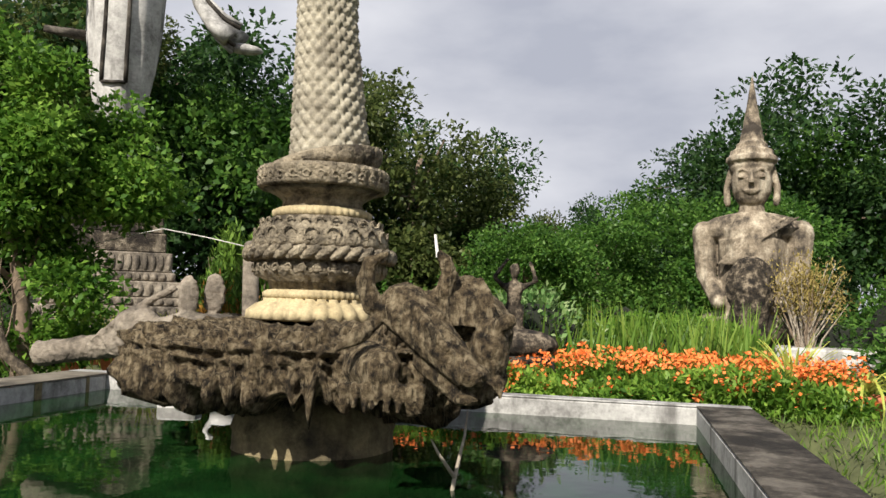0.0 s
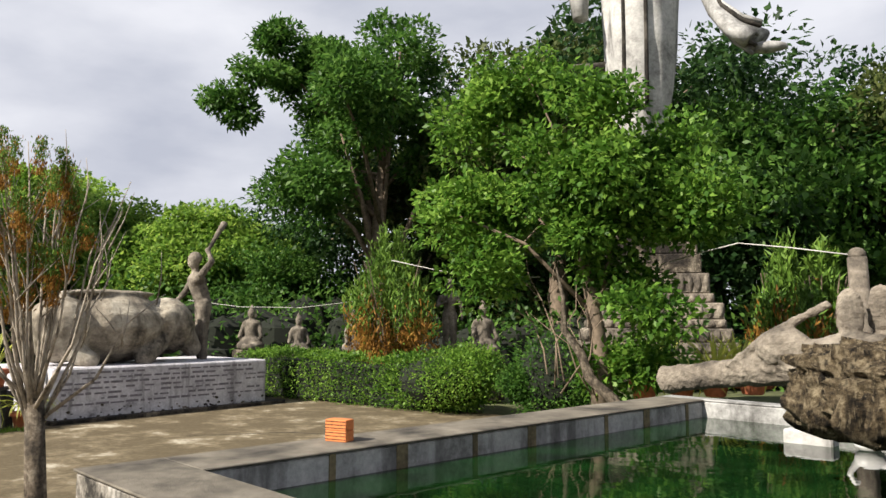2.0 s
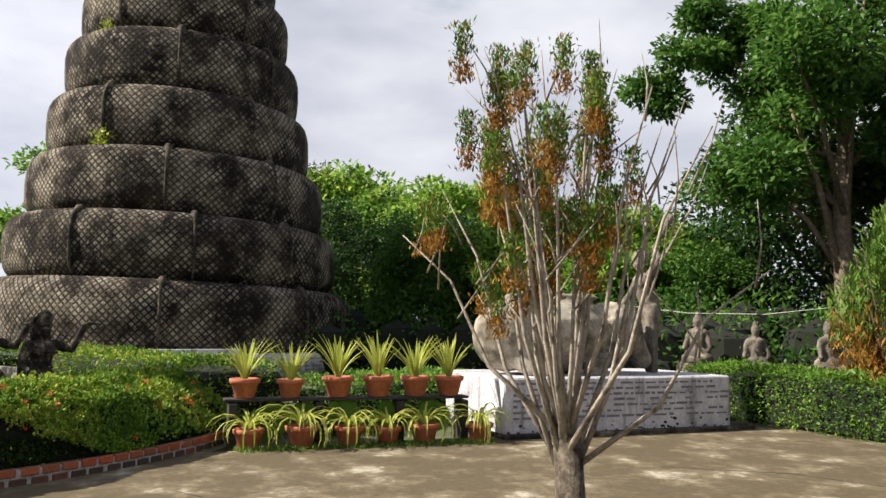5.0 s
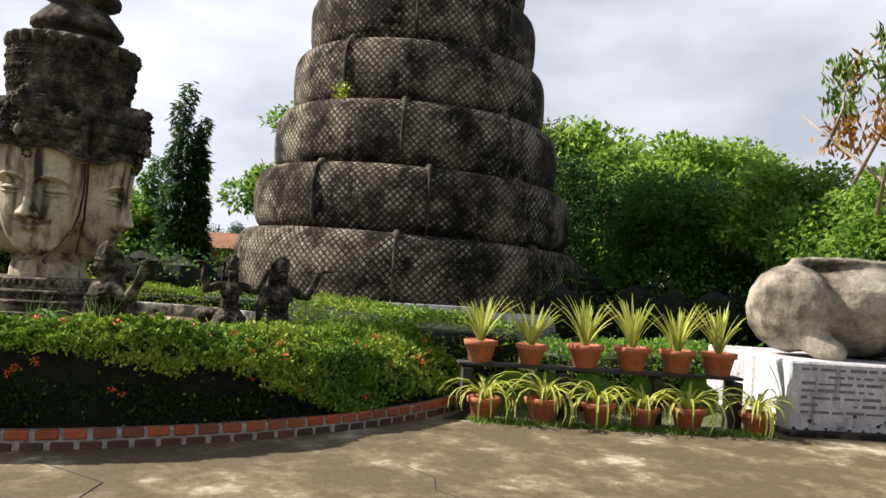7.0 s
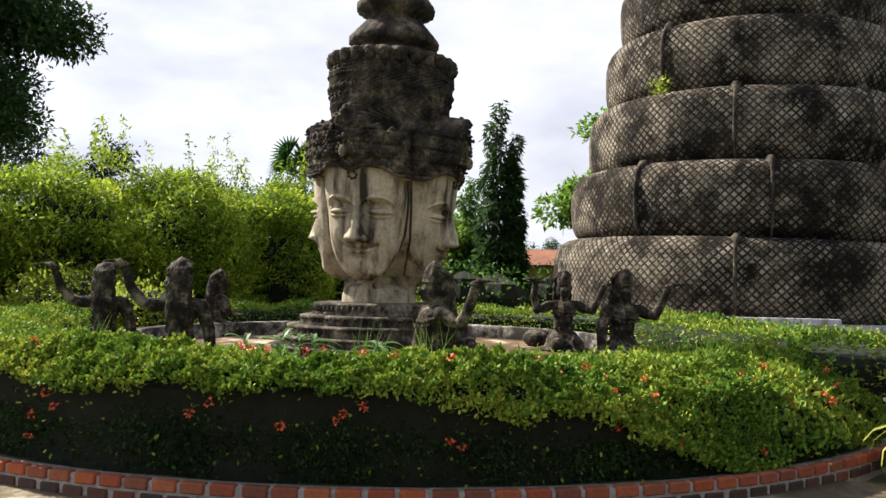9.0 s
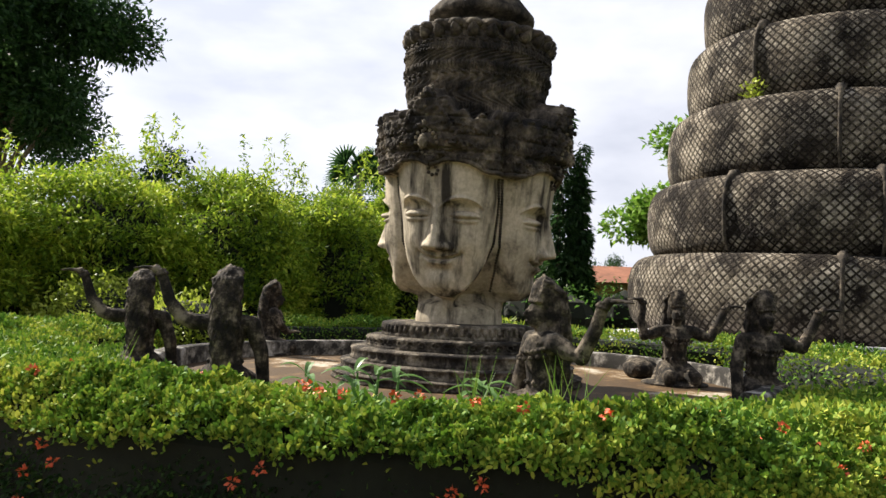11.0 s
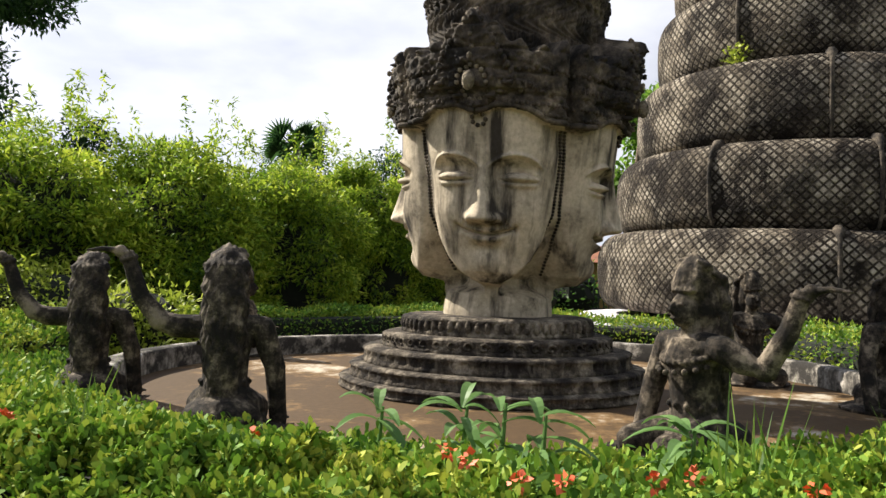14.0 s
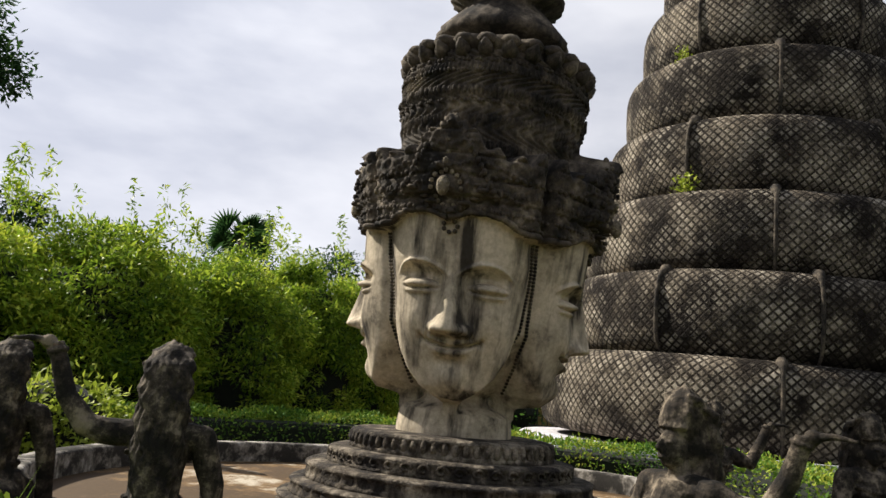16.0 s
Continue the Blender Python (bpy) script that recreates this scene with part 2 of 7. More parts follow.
M_BRICK = varied("clay_brick", [(0.34, 0.075, 0.035), (0.48, 0.12, 0.045), (0.22, 0.075, 0.045), (0.50, 0.15, 0.06), (0.30, 0.07, 0.04)])
M_DIRTY_BRICK = varied("mildewed_brick", [(0.06, 0.042, 0.034), (0.22, 0.07, 0.045), (0.045, 0.038, 0.032), (0.13, 0.06, 0.042), (0.07, 0.05, 0.04)])
M_ORANGE_BRICK = plain("orange_hollow_brick", (0.62, 0.20, 0.06), 0.85, 0.25, 30, 0, 0.4)
M_HOLE = plain("brick_hole_shade", (0.06, 0.025, 0.015), 0.95, 0.2, 20)
M_MORTAR = plain("mortar", (0.36, 0.335, 0.30), 0.95, 0.4, 20, 0, 0.5)
M_LETTER = plain("faded_grey_lettering", (0.18, 0.165, 0.185), 0.9, 0.4, 12)
M_TWIG = plain("dry_twig_bark", (0.20, 0.15, 0.105), 0.95, 0.5, 25, 0, 0.8)
M_ROPE = plain("white_rope", (0.50, 0.48, 0.45), 0.8, 0.2, 10)
M_RUST = plain("rusty_roof_sheet", (0.30, 0.12, 0.065), 0.8, 0.4, 2)
M_OCHRE = plain("ochre_wall", (0.55, 0.36, 0.14), 0.85, 0.25, 2)
M_IRON = plain("dark_iron_fence", (0.04, 0.05, 0.045), 0.6, 0.3, 5)
M_WHITEPAINT = plain("white_glazed", (0.78, 0.77, 0.74), 0.4, 0.12, 8)
M_FLOWER = plain("orange_petals", (0.85, 0.20, 0.045), 0.6, 0.3, 3, 0, 0)
M_REDFLOWER = plain("red_petals", (0.75, 0.14, 0.05), 0.6, 0.3, 3, 0, 0)

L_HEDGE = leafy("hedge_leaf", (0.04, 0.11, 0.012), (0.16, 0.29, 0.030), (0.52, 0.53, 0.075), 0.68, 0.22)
L_VINE = leafy("vine_leaf", (0.03, 0.085, 0.012), (0.10, 0.22, 0.028), (0.27, 0.43, 0.07))
L_TREE = leafy("tree_leaf", (0.026, 0.075, 0.014), (0.07, 0.165, 0.026), (0.17, 0.30, 0.06))
L_BRIGHT = leafy("bright_tree_leaf", (0.036, 0.10, 0.014), (0.14, 0.275, 0.035), (0.32, 0.48, 0.08))
L_SPRING = leafy("young_tree_leaf", (0.06, 0.14, 0.02), (0.20, 0.34, 0.05), (0.42, 0.55, 0.10), 0.5, 0.55)
L_DARK = leafy("dark_tree_and_hedge_shade_leaf", (0.014, 0.036, 0.012), (0.03, 0.075, 0.02), (0.08, 0.15, 0.04))
L_OLIVE = leafy("olive_tree_leaf", (0.03, 0.05, 0.014), (0.08, 0.11, 0.03), (0.19, 0.22, 0.07))
L_BAMBOO = leafy("bamboo_leaf", (0.05, 0.11, 0.012), (0.25, 0.38, 0.03), (0.66, 0.70, 0.09), 0.5, 0.42)
L_DRY = leafy("dry_yellow_leaf", (0.17, 0.13, 0.04), (0.32, 0.25, 0.08), (0.46, 0.38, 0.14), 0.7, 0.3)
L_LIME = leafy("lime_leaf", (0.16, 0.22, 0.02), (0.36, 0.44, 0.05), (0.55, 0.58, 0.12), 0.5, 0.4)
L_CONE = leafy("conifer_leaf", (0.04, 0.09, 0.014), (0.10, 0.19, 0.025), (0.20, 0.31, 0.05), 0.6, 0.2)
L_BROWN = leafy("withered_leaf", (0.12, 0.055, 0.012), (0.29, 0.14, 0.028), (0.48, 0.28, 0.055), 0.7, 0.3)
L_STRIPE = leafy("variegated_leaf", (0.12, 0.22, 0.03), (0.46, 0.50, 0.10), (0.68, 0.66, 0.24), 0.5, 0.35)
L_GREY = leafy("silver_green_leaf", (0.05, 0.12, 0.03), (0.13, 0.24, 0.07), (0.34, 0.42, 0.2), 0.4, 0.3)
L_GRASS = leafy("grass_blade", (0.05, 0.11, 0.015), (0.12, 0.22, 0.03), (0.26, 0.34, 0.07), 0.5, 0.3)


def scale_lattice(name, light, mid, dark, line):
    """Snake skin: a diamond net over weathered cement, in the mesh's own UV."""
    m, nt, b = nodes_of(name)
    uv = nt.nodes.new("ShaderNodeTexCoord")
    sep = nt.nodes.new("ShaderNodeSeparateXYZ")
    nt.links.new(uv.outputs["UV"], sep.inputs[0])
    vals = []
    for sign in ("ADD", "SUBTRACT"):
        a = nt.nodes.new("ShaderNodeMath")
        a.operation = sign
        nt.links.new(sep.outputs[0], a.inputs[0])
        nt.links.new(sep.outputs[1], a.inputs[1])
        p = nt.nodes.new("ShaderNodeMath")
        p.operation = "PINGPONG"
        nt.links.new(a.outputs[0], p.inputs[0])
        p.inputs[1].default_value = 0.5
        vals.append(p)
    mn = nt.nodes.new("ShaderNodeMath")
    mn.operation = "MINIMUM"
    nt.links.new(vals[0].outputs[0], mn.inputs[0])
    nt.links.new(vals[1].outputs[0], mn.inputs[1])
    net = ramp(nt, mn.outputs[0], [(0.06, (1, 1, 1)), (0.20, (0, 0, 0))])
    n1 = tex(nt, "ShaderNodeTexNoise", 0.9, 9, 0.66)
    n2 = tex(nt, "ShaderNodeTexNoise", 9, 7, 0.7)
    c = ramp(nt, n1.outputs["Fac"], [(0.38, light), (0.48, mid), (0.58, dark)])
    g = ramp(nt, n2.outputs["Fac"], [(0.35, (0.5, 0.5, 0.5)), (0.65, (1.25, 1.25, 1.25))])
    c = mixc(nt, 1.0, c, g, "MULTIPLY")
    k = nt.nodes.new("ShaderNodeMath")
    k.operation = "MULTIPLY"
    nt.links.new(net, k.inputs[0])
    nt.links.new(ramp(nt, n2.outputs["Fac"], [(0.34, (0.1, 0.1, 0.1)), (0.56, (0.95, 0.95, 0.95))]), k.inputs[1])
    inv = nt.nodes.new("ShaderNodeMath")
    inv.operation = "SUBTRACT"
    inv.inputs[0].default_value = 1.0
    nt.links.new(net, inv.inputs[1])
    k2 = nt.nodes.new("ShaderNodeMath")
    k2.operation = "MULTIPLY"
    nt.links.new(inv.outputs[0], k2.inputs[0])
    n5 = tex(nt, "ShaderNodeTexNoise", 2.4, 8, 0.75)
    nt.links.new(ramp(nt, n5.outputs["Fac"], [(0.47, (0.0, 0.0, 0.0)), (0.66, (1.0, 1.0, 1.0))]), k2.inputs[1])
    c = mixc(nt, k2.outputs[0], c, line)
    c = mixc(nt, k.outputs[0], c, dark)
    n6 = tex(nt, "ShaderNodeTexNoise", 0.7, 9, 0.72)
    c = mixc(nt, ramp(nt, n6.outputs["Fac"], [(0.47, (0, 0, 0)), (0.58, (0.85, 0.85, 0.85))]), c, dark)
    nt.links.new(c, b.inputs["Base Color"])
    b.inputs["Roughness"].default_value = 0.95
    b.inputs["Specular IOR Level"].default_value = 0.15
    add = nt.nodes.new("ShaderNodeMath")
    nt.links.new(net, add.inputs[0])
    nt.links.new(n2.outputs["Fac"], add.inputs[1])
    bump(nt, b, add.outputs[0], 0.9, -0.05)
    return m


M_COIL = scale_lattice("coil_snakeskin", (0.37, 0.315, 0.24), (0.17, 0.14, 0.105), (0.018, 0.014, 0.011), (0.50, 0.44, 0.35))

m_water, nt_w, b_w = nodes_of("green_pond_water")
wn1 = tex(nt_w, "ShaderNodeTexNoise", 3.0, 3, 0.5)
nt_w.links.new(ramp(nt_w, wn1.outputs["Fac"], [(0.35, (0.003, 0.010, 0.003)), (0.65, (0.006, 0.030, 0.006))]), b_w.inputs["Base Color"])
b_w.inputs["Roughness"].default_value = 0.03
b_w.inputs["IOR"].default_value = 1.33
wn2 = tex(nt_w, "ShaderNodeTexNoise", 7.0, 2, 0.5)
bump(nt_w, b_w, wn2.outputs["Fac"], 0.05, 0.02)


# ---- geometry helpers ----
class Geo:
    """Vertices and faces gathered into one mesh."""

    def __init__(self):
        self.v, self.f, self.m, self.n = [], [], [], 0

    def add(self, v, f, slot=0):
        v = np.asarray(v, dtype=float)
        self.v.append(v)
        self.f += [tuple(int(i) + self.n for i in q) for q in f]
        self.m += [slot] * len(f)
        self.n += len(v)
        return self

    def box(self, x0, y0, z0, x1, y1, z1, bevel=0.0, slot=0):
        bm = bmesh.new()
        bmesh.ops.create_cube(bm, size=1)
        bmesh.ops.scale(bm, vec=(x1 - x0, y1 - y0, z1 - z0), verts=bm.verts)
        bmesh.ops.translate(bm, vec=((x0 + x1) / 2, (y0 + y1) / 2, (z0 + z1) / 2), verts=bm.verts)
        if bevel:
            bmesh.ops.bevel(bm, geom=bm.edges[:], offset=bevel, segments=1, affect="EDGES")
        bm.verts.ensure_lookup_table()
        v = [tuple(p.co) for p in bm.verts]
        f = [[p.index for p in q.verts] for q in bm.faces]
        bm.free()
        return self.add(v, f, slot)

    def lathe(self, profile, n=48, centre=(0, 0), wobble=None, slot=0, sweep=(0, 2 * math.pi)):
        """profile: rows of (radius, z). wobble(angle, row, r, z) -> r."""
        full = abs(sweep[1] - sweep[0] - 2 * math.pi) < 1e-6
        cols = n if full else n + 1
        ang = [sweep[0] + (sweep[1] - sweep[0]) * k / n for k in range(cols)]
        v = []
        for j, (r, z) in enumerate(profile):
            for a in ang:
                q = wobble(a, j, r, z) if wobble else r
                v.append((centre[0] + q * math.cos(a), centre[1] + q * math.sin(a), z))
        f = []
        for j in range(len(profile) - 1):
            for k in range(n):
                k2 = (k + 1) % cols
                f.append((j * cols + k, j * cols + k2, (j + 1) * cols + k2, (j + 1) * cols + k))
        if full and profile[-1][0] > 1e-4:
            f.append(tuple((len(profile) - 1) * cols + k for k in range(cols)))
        if full and profile[0][0] > 1e-4:
            f.append(tuple(range(cols))[::-1])
        return self.add(v, f, slot)

    def tube(self, path, radii, n=8, slot=0, flat=1.0, caps=True):
        path = [Vector(p) for p in path]
        if isinstance(radii, (int, float)):
            radii = [radii] * len(path)
        v, up = [], None
        for i, p in enumerate(path):
            d = (path[min(i + 1, len(path) - 1)] - path[max(i - 1, 0)]).normalized()
            if up is None:
                up = d.orthogonal().normalized()
            a = (up - d * up.dot(d))
            a = a.normalized() if a.length > 1e-5 else d.orthogonal().normalized()
            up = a
            b = d.cross(a)
            for k in range(n):
                t = 2 * math.pi * k / n
                v.append(tuple(p + (a * math.cos(t) * flat + b * math.sin(t)) * radii[i]))
        f = []
        for i in range(len(path) - 1):
            for k in range(n):
                f.append((i * n + k, i * n + (k + 1) % n, (i + 1) * n + (k + 1) % n, (i + 1) * n + k))
        if caps:
            f.append(tuple(range(n))[::-1])
            f.append(tuple((len(path) - 1) * n + k for k in range(n)))
        return self.add(v, f, slot)

    def ball(self, c, r, turn=None, n=16, slot=0):
        if isinstance(r, (int, float)):
            r = (r, r, r)
        rows = n // 2
        v, f = [], []
        for j in range(rows + 1):
            ph = math.pi * j / rows
            for k in range(n):
                t = 2 * math.pi * k / n
                p = Vector((r[0] * math.sin(ph) * math.cos(t), r[1] * math.sin(ph) * math.sin(t), r[2] * math.cos(ph)))
                if turn:
                    p = turn @ p
                v.append((p.x + c[0], p.y + c[1], p.z + c[2]))
        for j in range(rows):
            for k in range(n):
                f.append((j * n + k, (j + 1) * n + k, (j + 1) * n + (k + 1) % n, j * n + (k + 1) % n))
        return self.add(v, f, slot)

    def limb(self, a, b, ra, rb, n=10, slot=0):
        self.tube([a, b], [ra, rb], n, slot)
        self.ball(a, ra, None, n, slot)
        return self.ball(b, rb, None, n, slot)

    def mesh(self, name):
        me = bpy.data.meshes.new(name)
        v = np.concatenate(self.v) if self.v else np.zeros((0, 3))
        me.from_pydata(v.tolist(), [], self.f)
        if any(self.m):
            me.polygons.foreach_set("material_index", self.m)
        me.update()
        return me


def smooth(ob, on=True):
    ob.data.polygons.foreach_set("use_smooth", [on] * len(ob.data.polygons))
    return ob


def part(name, geo, material, parent=None, label="", soft=False):
    """One mesh object, under a thing or a part when parent is given."""
    me = geo if isinstance(geo, bpy.types.Mesh) else geo.mesh(name)
    ob = new(name, me)
    for mt in (material if isinstance(material, (list, tuple)) else [material]):
        if len(me.materials) < (len(material) if isinstance(material, (list, tuple)) else 1):
            me.materials.append(mt)
    if soft:
        smooth(ob)
    if parent is not None:
        ob.parent = parent
    if label:
        ob["label"] = label
    return ob


def thing(name, m, label, category, group="", kind=""):
    ob = new(name)
    ob.empty_display_size = 0.1
    ob.matrix_world = m if isinstance(m, Matrix) else pose(*m)
    return tagged(ob, label, category, group, kind)


def organic(ob, voxel=0.03, rounds=4, rough=0.0, size=0.2):
    """Melts joined forms into one sculpted skin."""
    r = ob.modifiers.new("remesh", "REMESH")
    r.mode = "VOXEL"
    r.voxel_size = voxel
    s = ob.modifiers.new("smooth", "SMOOTH")
    s.factor = 0.5
    s.iterations = rounds
    if rough:
        t = bpy.data.textures.new("pits", "CLOUDS")
        t.noise_scale = size
        t.noise_depth = 4
        d = ob.modifiers.new("pits", "DISPLACE")
        d.texture = t
        d.strength = rough
        d.texture_coords = "LOCAL"
    return ob


rng = np.random.default_rng(7)


def unit(v):
    return v / np.maximum(np.linalg.norm(v, axis=1, keepdims=True), 1e-9)


def leaf_mesh(name, pts, way, length, width, droop=0.25, spread=0.8, corners=4):
    """Many single leaves: each four corners, folded along the rib, growing along way."""
    n = len(pts)
    d = unit(unit(way) + spread * rng.normal(size=(n, 3)))
    d[:, 2] -= droop
    d = unit(d)
    up = unit(rng.normal(size=(n, 3)) * 0.7 + np.array([0, 0, 1.0]))
    side = unit(np.cross(d, up))
    up = np.cross(side, d)
    ln = (length * rng.uniform(0.6, 1.25, n))[:, None]
    wd = (width * rng.uniform(0.7, 1.2, n))[:, None]
    mid = pts + d * ln * 0.45 + up * wd * 0.22
    if corners == 4:
        ring = [pts, mid + side * wd * 0.5, pts + d * ln, mid - side * wd * 0.5]
    else:                                   # a rounder leaf
        lo, hi = pts + d * ln * 0.3 + up * wd * 0.16, pts + d * ln * 0.72 + up * wd * 0.18
        ring = [pts, lo + side * wd * 0.42, hi + side * wd * 0.46, pts + d * ln, hi - side * wd * 0.46, lo - side * wd * 0.42]
    c = len(ring)
    v = np.stack(ring, axis=1).reshape(-1, 3)
    f = np.arange(c * n, dtype=np.int32)
    me = bpy.data.meshes.new(name)
    me.vertices.add(c * n)
    me.vertices.foreach_set("co", v.astype(np.float32).ravel())
    me.loops.add(c * n)
    me.loops.foreach_set("vertex_index", f.ravel())
    me.polygons.add(n)
    me.polygons.foreach_set("loop_start", np.arange(n, dtype=np.int32) * c)
    me.update(calc_edges=True)
    return me


def crown_points(clumps, n, shell=0.55):
    """Points in a crown made of uneven clumps (x, y, z, rx, ry, rz), with the outward way at each."""
    c = np.array(clumps, dtype=float)
    vol = c[:, 3] * c[:, 4] + c[:, 4] * c[:, 5] + c[:, 3] * c[:, 5]
    pick = rng.choice(len(c), n, p=vol / vol.sum())
    d = unit(rng.normal(size=(n, 3)))
    r = shell + (1 - shell) * rng.random(n) ** 0.6
    r *= 1 + 0.12 * rng.normal(size=n)
    p = c[pick, :3] + d * c[pick, 3:6] * r[:, None]
    w = d.copy()
    w[:, 2] += 0.35
    return p, w


def clumped(centre, size, count, small, seed):
    """An uneven crown: boughs over a larger ellipsoid, each a cloud of small clumps."""
    g = np.random.default_rng(seed)
    boughs = max(5, count // 9)
    d = g.normal(size=(boughs, 3))
    d /= np.linalg.norm(d, axis=1, keepdims=True)
    q = d * g.uniform(0.35, 0.9, (boughs, 1))
    e = g.normal(size=(count, 3))
    e /= np.linalg.norm(e, axis=1, keepdims=True)
    p = q[np.arange(count) % boughs] + e * g.uniform(0.1, 0.36, (count, 1)) * np.array([[1.0, 1.0, 0.7]])
    p = np.array(centre) + p * np.array(size)
    s = small * g.uniform(0.6, 1.35, (count, 1)) * np.array([[1.1, 1.1, 0.75]])
    return np.hstack([p, np.repeat(s, 1, axis=0)]).tolist()


def tree_at(name, base, height, clumps, leaves, length, width, leaf_mat, label, lean=(0, 0), radius=0.2, bark=None, category="tree", group="", limbs=9, seed=1, droop=0.25):
    """A tapered trunk with limbs that reach the crown's clumps, and a crown of single leaves. Clumps are given from the base."""
    ob = thing(name, pose(*base), label, category, group)
    g = Geo()
    r = random.Random(seed)
    top = Vector((lean[0], lean[1], height))
    path, rad = [], []
    for k in range(9):
        t = k / 8
        path.append((lean[0] * t * t + 0.3 * radius * math.sin(5 * t + seed), lean[1] * t * t + 0.3 * radius * math.cos(4 * t + seed), height * t))
        rad.append(radius * (1.25 if k == 0 else 1 - 0.75 * t))
    g.tube(path, rad, 9)
    for k in range(min(limbs, len(clumps))):
        c = clumps[(k * 7) % len(clumps)]
        t = r.uniform(0.3, 0.85)
        a = Vector((lean[0] * t * t, lean[1] * t * t, height * t))
        b = Vector(c[:3])
        mid = (a + b) / 2 + Vector((0, 0, 0.12 * (b - a).length))
        g.tube([a, mid, b], [radius * 0.4 * (1.1 - t), radius * 0.24 * (1.1 - t), radius * 0.08], 6)
    part("trunk", g, bark or M_BARK, ob, soft=True)
    p, w = crown_points(clumps, leaves)
    part("crown", leaf_mesh("crown", p, w, length, width, droop), leaf_mat, ob)
    return ob


# ---- ground, pavement, pool ----
POOL = pose(-3.53, 2.44, 0, 0, 0, -12.5)
POOL_INV = POOL.inverted()
PU, PV, RIM, RIM_Z, WATER_Z = 4.5, 4.0, 0.36, 0.82, 0.69
HC = Vector((-14.49, -1.66, 0))            # centre of the four-faced head
KC = Vector((-15.04, -1.43, 0))            # centre of the brick kerb and its hedge


def step01(a, b, x):
    t = np.clip((x - a) / (b - a), 0, 1)
    return t * t * (3 - 2 * t)


def ground_z(x, y):
    """The soil lies level with the pool's rim on its far and right sides, lower elsewhere."""
    c, s = math.cos(radians(12.5)), math.sin(radians(12.5))
    dx, dy = x + 3.53, y - 2.44
    u, v = c * dx - s * dy, s * dx + c * dy
    far = step01(3.9, 4.4, v) * step01(-1.6, 0.2, u) * (1 - 0.6 * step01(8, 16, v))
    right = step01(4.6, 5.4, u) * step01(-1.5, 0.5, v)
    return 0.72 * np.maximum(far, right) - 0.03


def spaced(lo, hi, fine, far):
    a = np.arange(lo, hi + 1e-6, fine)
    out = [hi + (far - hi) * (k / 9) ** 3 for k in range(1, 10)]
    return np.concatenate([[2 * (lo + hi) / 2 - q for q in out[::-1]], a, out])


gx, gy = spaced(-34, 16, 0.5, 1800), spaced(-24, 26, 0.5, 1800)
GX, GY = np.meshgrid(gx, gy)
GZ = ground_z(GX, GY) + 0.015 * np.sin(GX * 2.1) * np.cos(GY * 1.7)
GZ -= 0.02 * step01(0.0, 1.0, np.abs(GX + 5) < 7)
nx, ny = len(gx), len(gy)
gv = np.stack([GX, GY, GZ], axis=-1).reshape(-1, 3)
gf = [(j * nx + i, j * nx + i + 1, (j + 1) * nx + i + 1, (j + 1) * nx + i) for j in range(ny - 1) for i in range(nx - 1)]
tagged(part("ground", Geo().add(gv, gf), M_SOIL, soft=True), "dark soil with patches of short grass", "ground", kind="structure")

# concrete walk, cast in bays with worn joints
pave = new("pavement")
tagged(pave, "sunlit worn concrete pavement with pale scuffs", "pavement", kind="structure")
g = Geo()
outline = [(-11.35, -9.0), (-11.35, 10.7), (-6.6, 10.4), (-4.9, 7.2), (-4.0, 2.4), (1.6, 1.1), (3.0, -9.0)]
n = len(outline)
v = [(x, y, 0.02) for x, y in outline] + [(x, y, -0.12) for x, y in outline]
g.add(v, [tuple(range(n))[::-1]] + [(k, (k + 1) % n, n + (k + 1) % n, n + k) for k in range(n)])
part("slab", g, M_PAVE, pave)
for bm_path in ([(-9.6, 2.0), (-9.2, 2.2), (-8.9, 2.15), (-8.3, 2.55), (-7.9, 2.5), (-7.2, 3.0)], [(-9.5, -0.3), (-9.0, 0.2), (-8.4, 0.1), (-7.9, 0.6), (-7.0, 0.8)],
                [(-8.8, 6.5), (-8.0, 7.4), (-7.3, 7.6), (-6.6, 8.6)]):
    g = Geo()
    g.tube([(x, y, 0.021) for x, y in bm_path], [0.002, 0.005, 0.003, 0.006, 0.003, 0.002][:len(bm_path)], 4)
    part("crack", g, M_DARKWOOD, pave)

pool = thing("pool", POOL, "rectangular raised pool with whitewashed cement walls", "pool", kind="structure")
for nm, (x0, y0, x1, y1) in (("pool_wall_near", (-RIM, -RIM, PU + RIM, 0)), ("pool_wall_far", (-RIM, PV, PU + RIM, PV + 0.16)),
                             ("pool_wall_left", (-RIM, 0, 0, PV)), ("pool_wall_right", (PU, 0, PU + RIM, PV))):
    top = M_RIM if "far" in nm else M_COPE if "right" in nm else M_RIMTOP
    w = part(nm, Geo().box(x0, y0, -0.1, x1, y1, RIM_Z - 0.012, 0.012), M_WALL if nm.endswith("near") else M_RIM, pool)
    g = Geo()
    lip = 0.012
    g.box(x0, y0 - (lip if "near" in nm else 0), RIM_Z - 0.012, x1 + (lip if "left" in nm else 0), y1, RIM_Z, 0.004)
    part("coping", g, top, w)
for k, q in enumerate((0.62, 1.02, 1.55, 2.0, 2.75, 3.2, 3.75)):      # dark joints on the inner face of the left wall
    part("joint", Geo().box(0.0, q, WATER_Z - 0.02, 0.006, q + (0.07 if k % 2 else 0.035), RIM_Z - 0.015), M_DRUM, pool)
water = part("water", Geo().add([(0, 0, WATER_Z), (PU, 0, WATER_Z), (PU, PV, WATER_Z), (0, PV, WATER_Z)], [(0, 1, 2, 3)]), m_water)
water.matrix_world = POOL
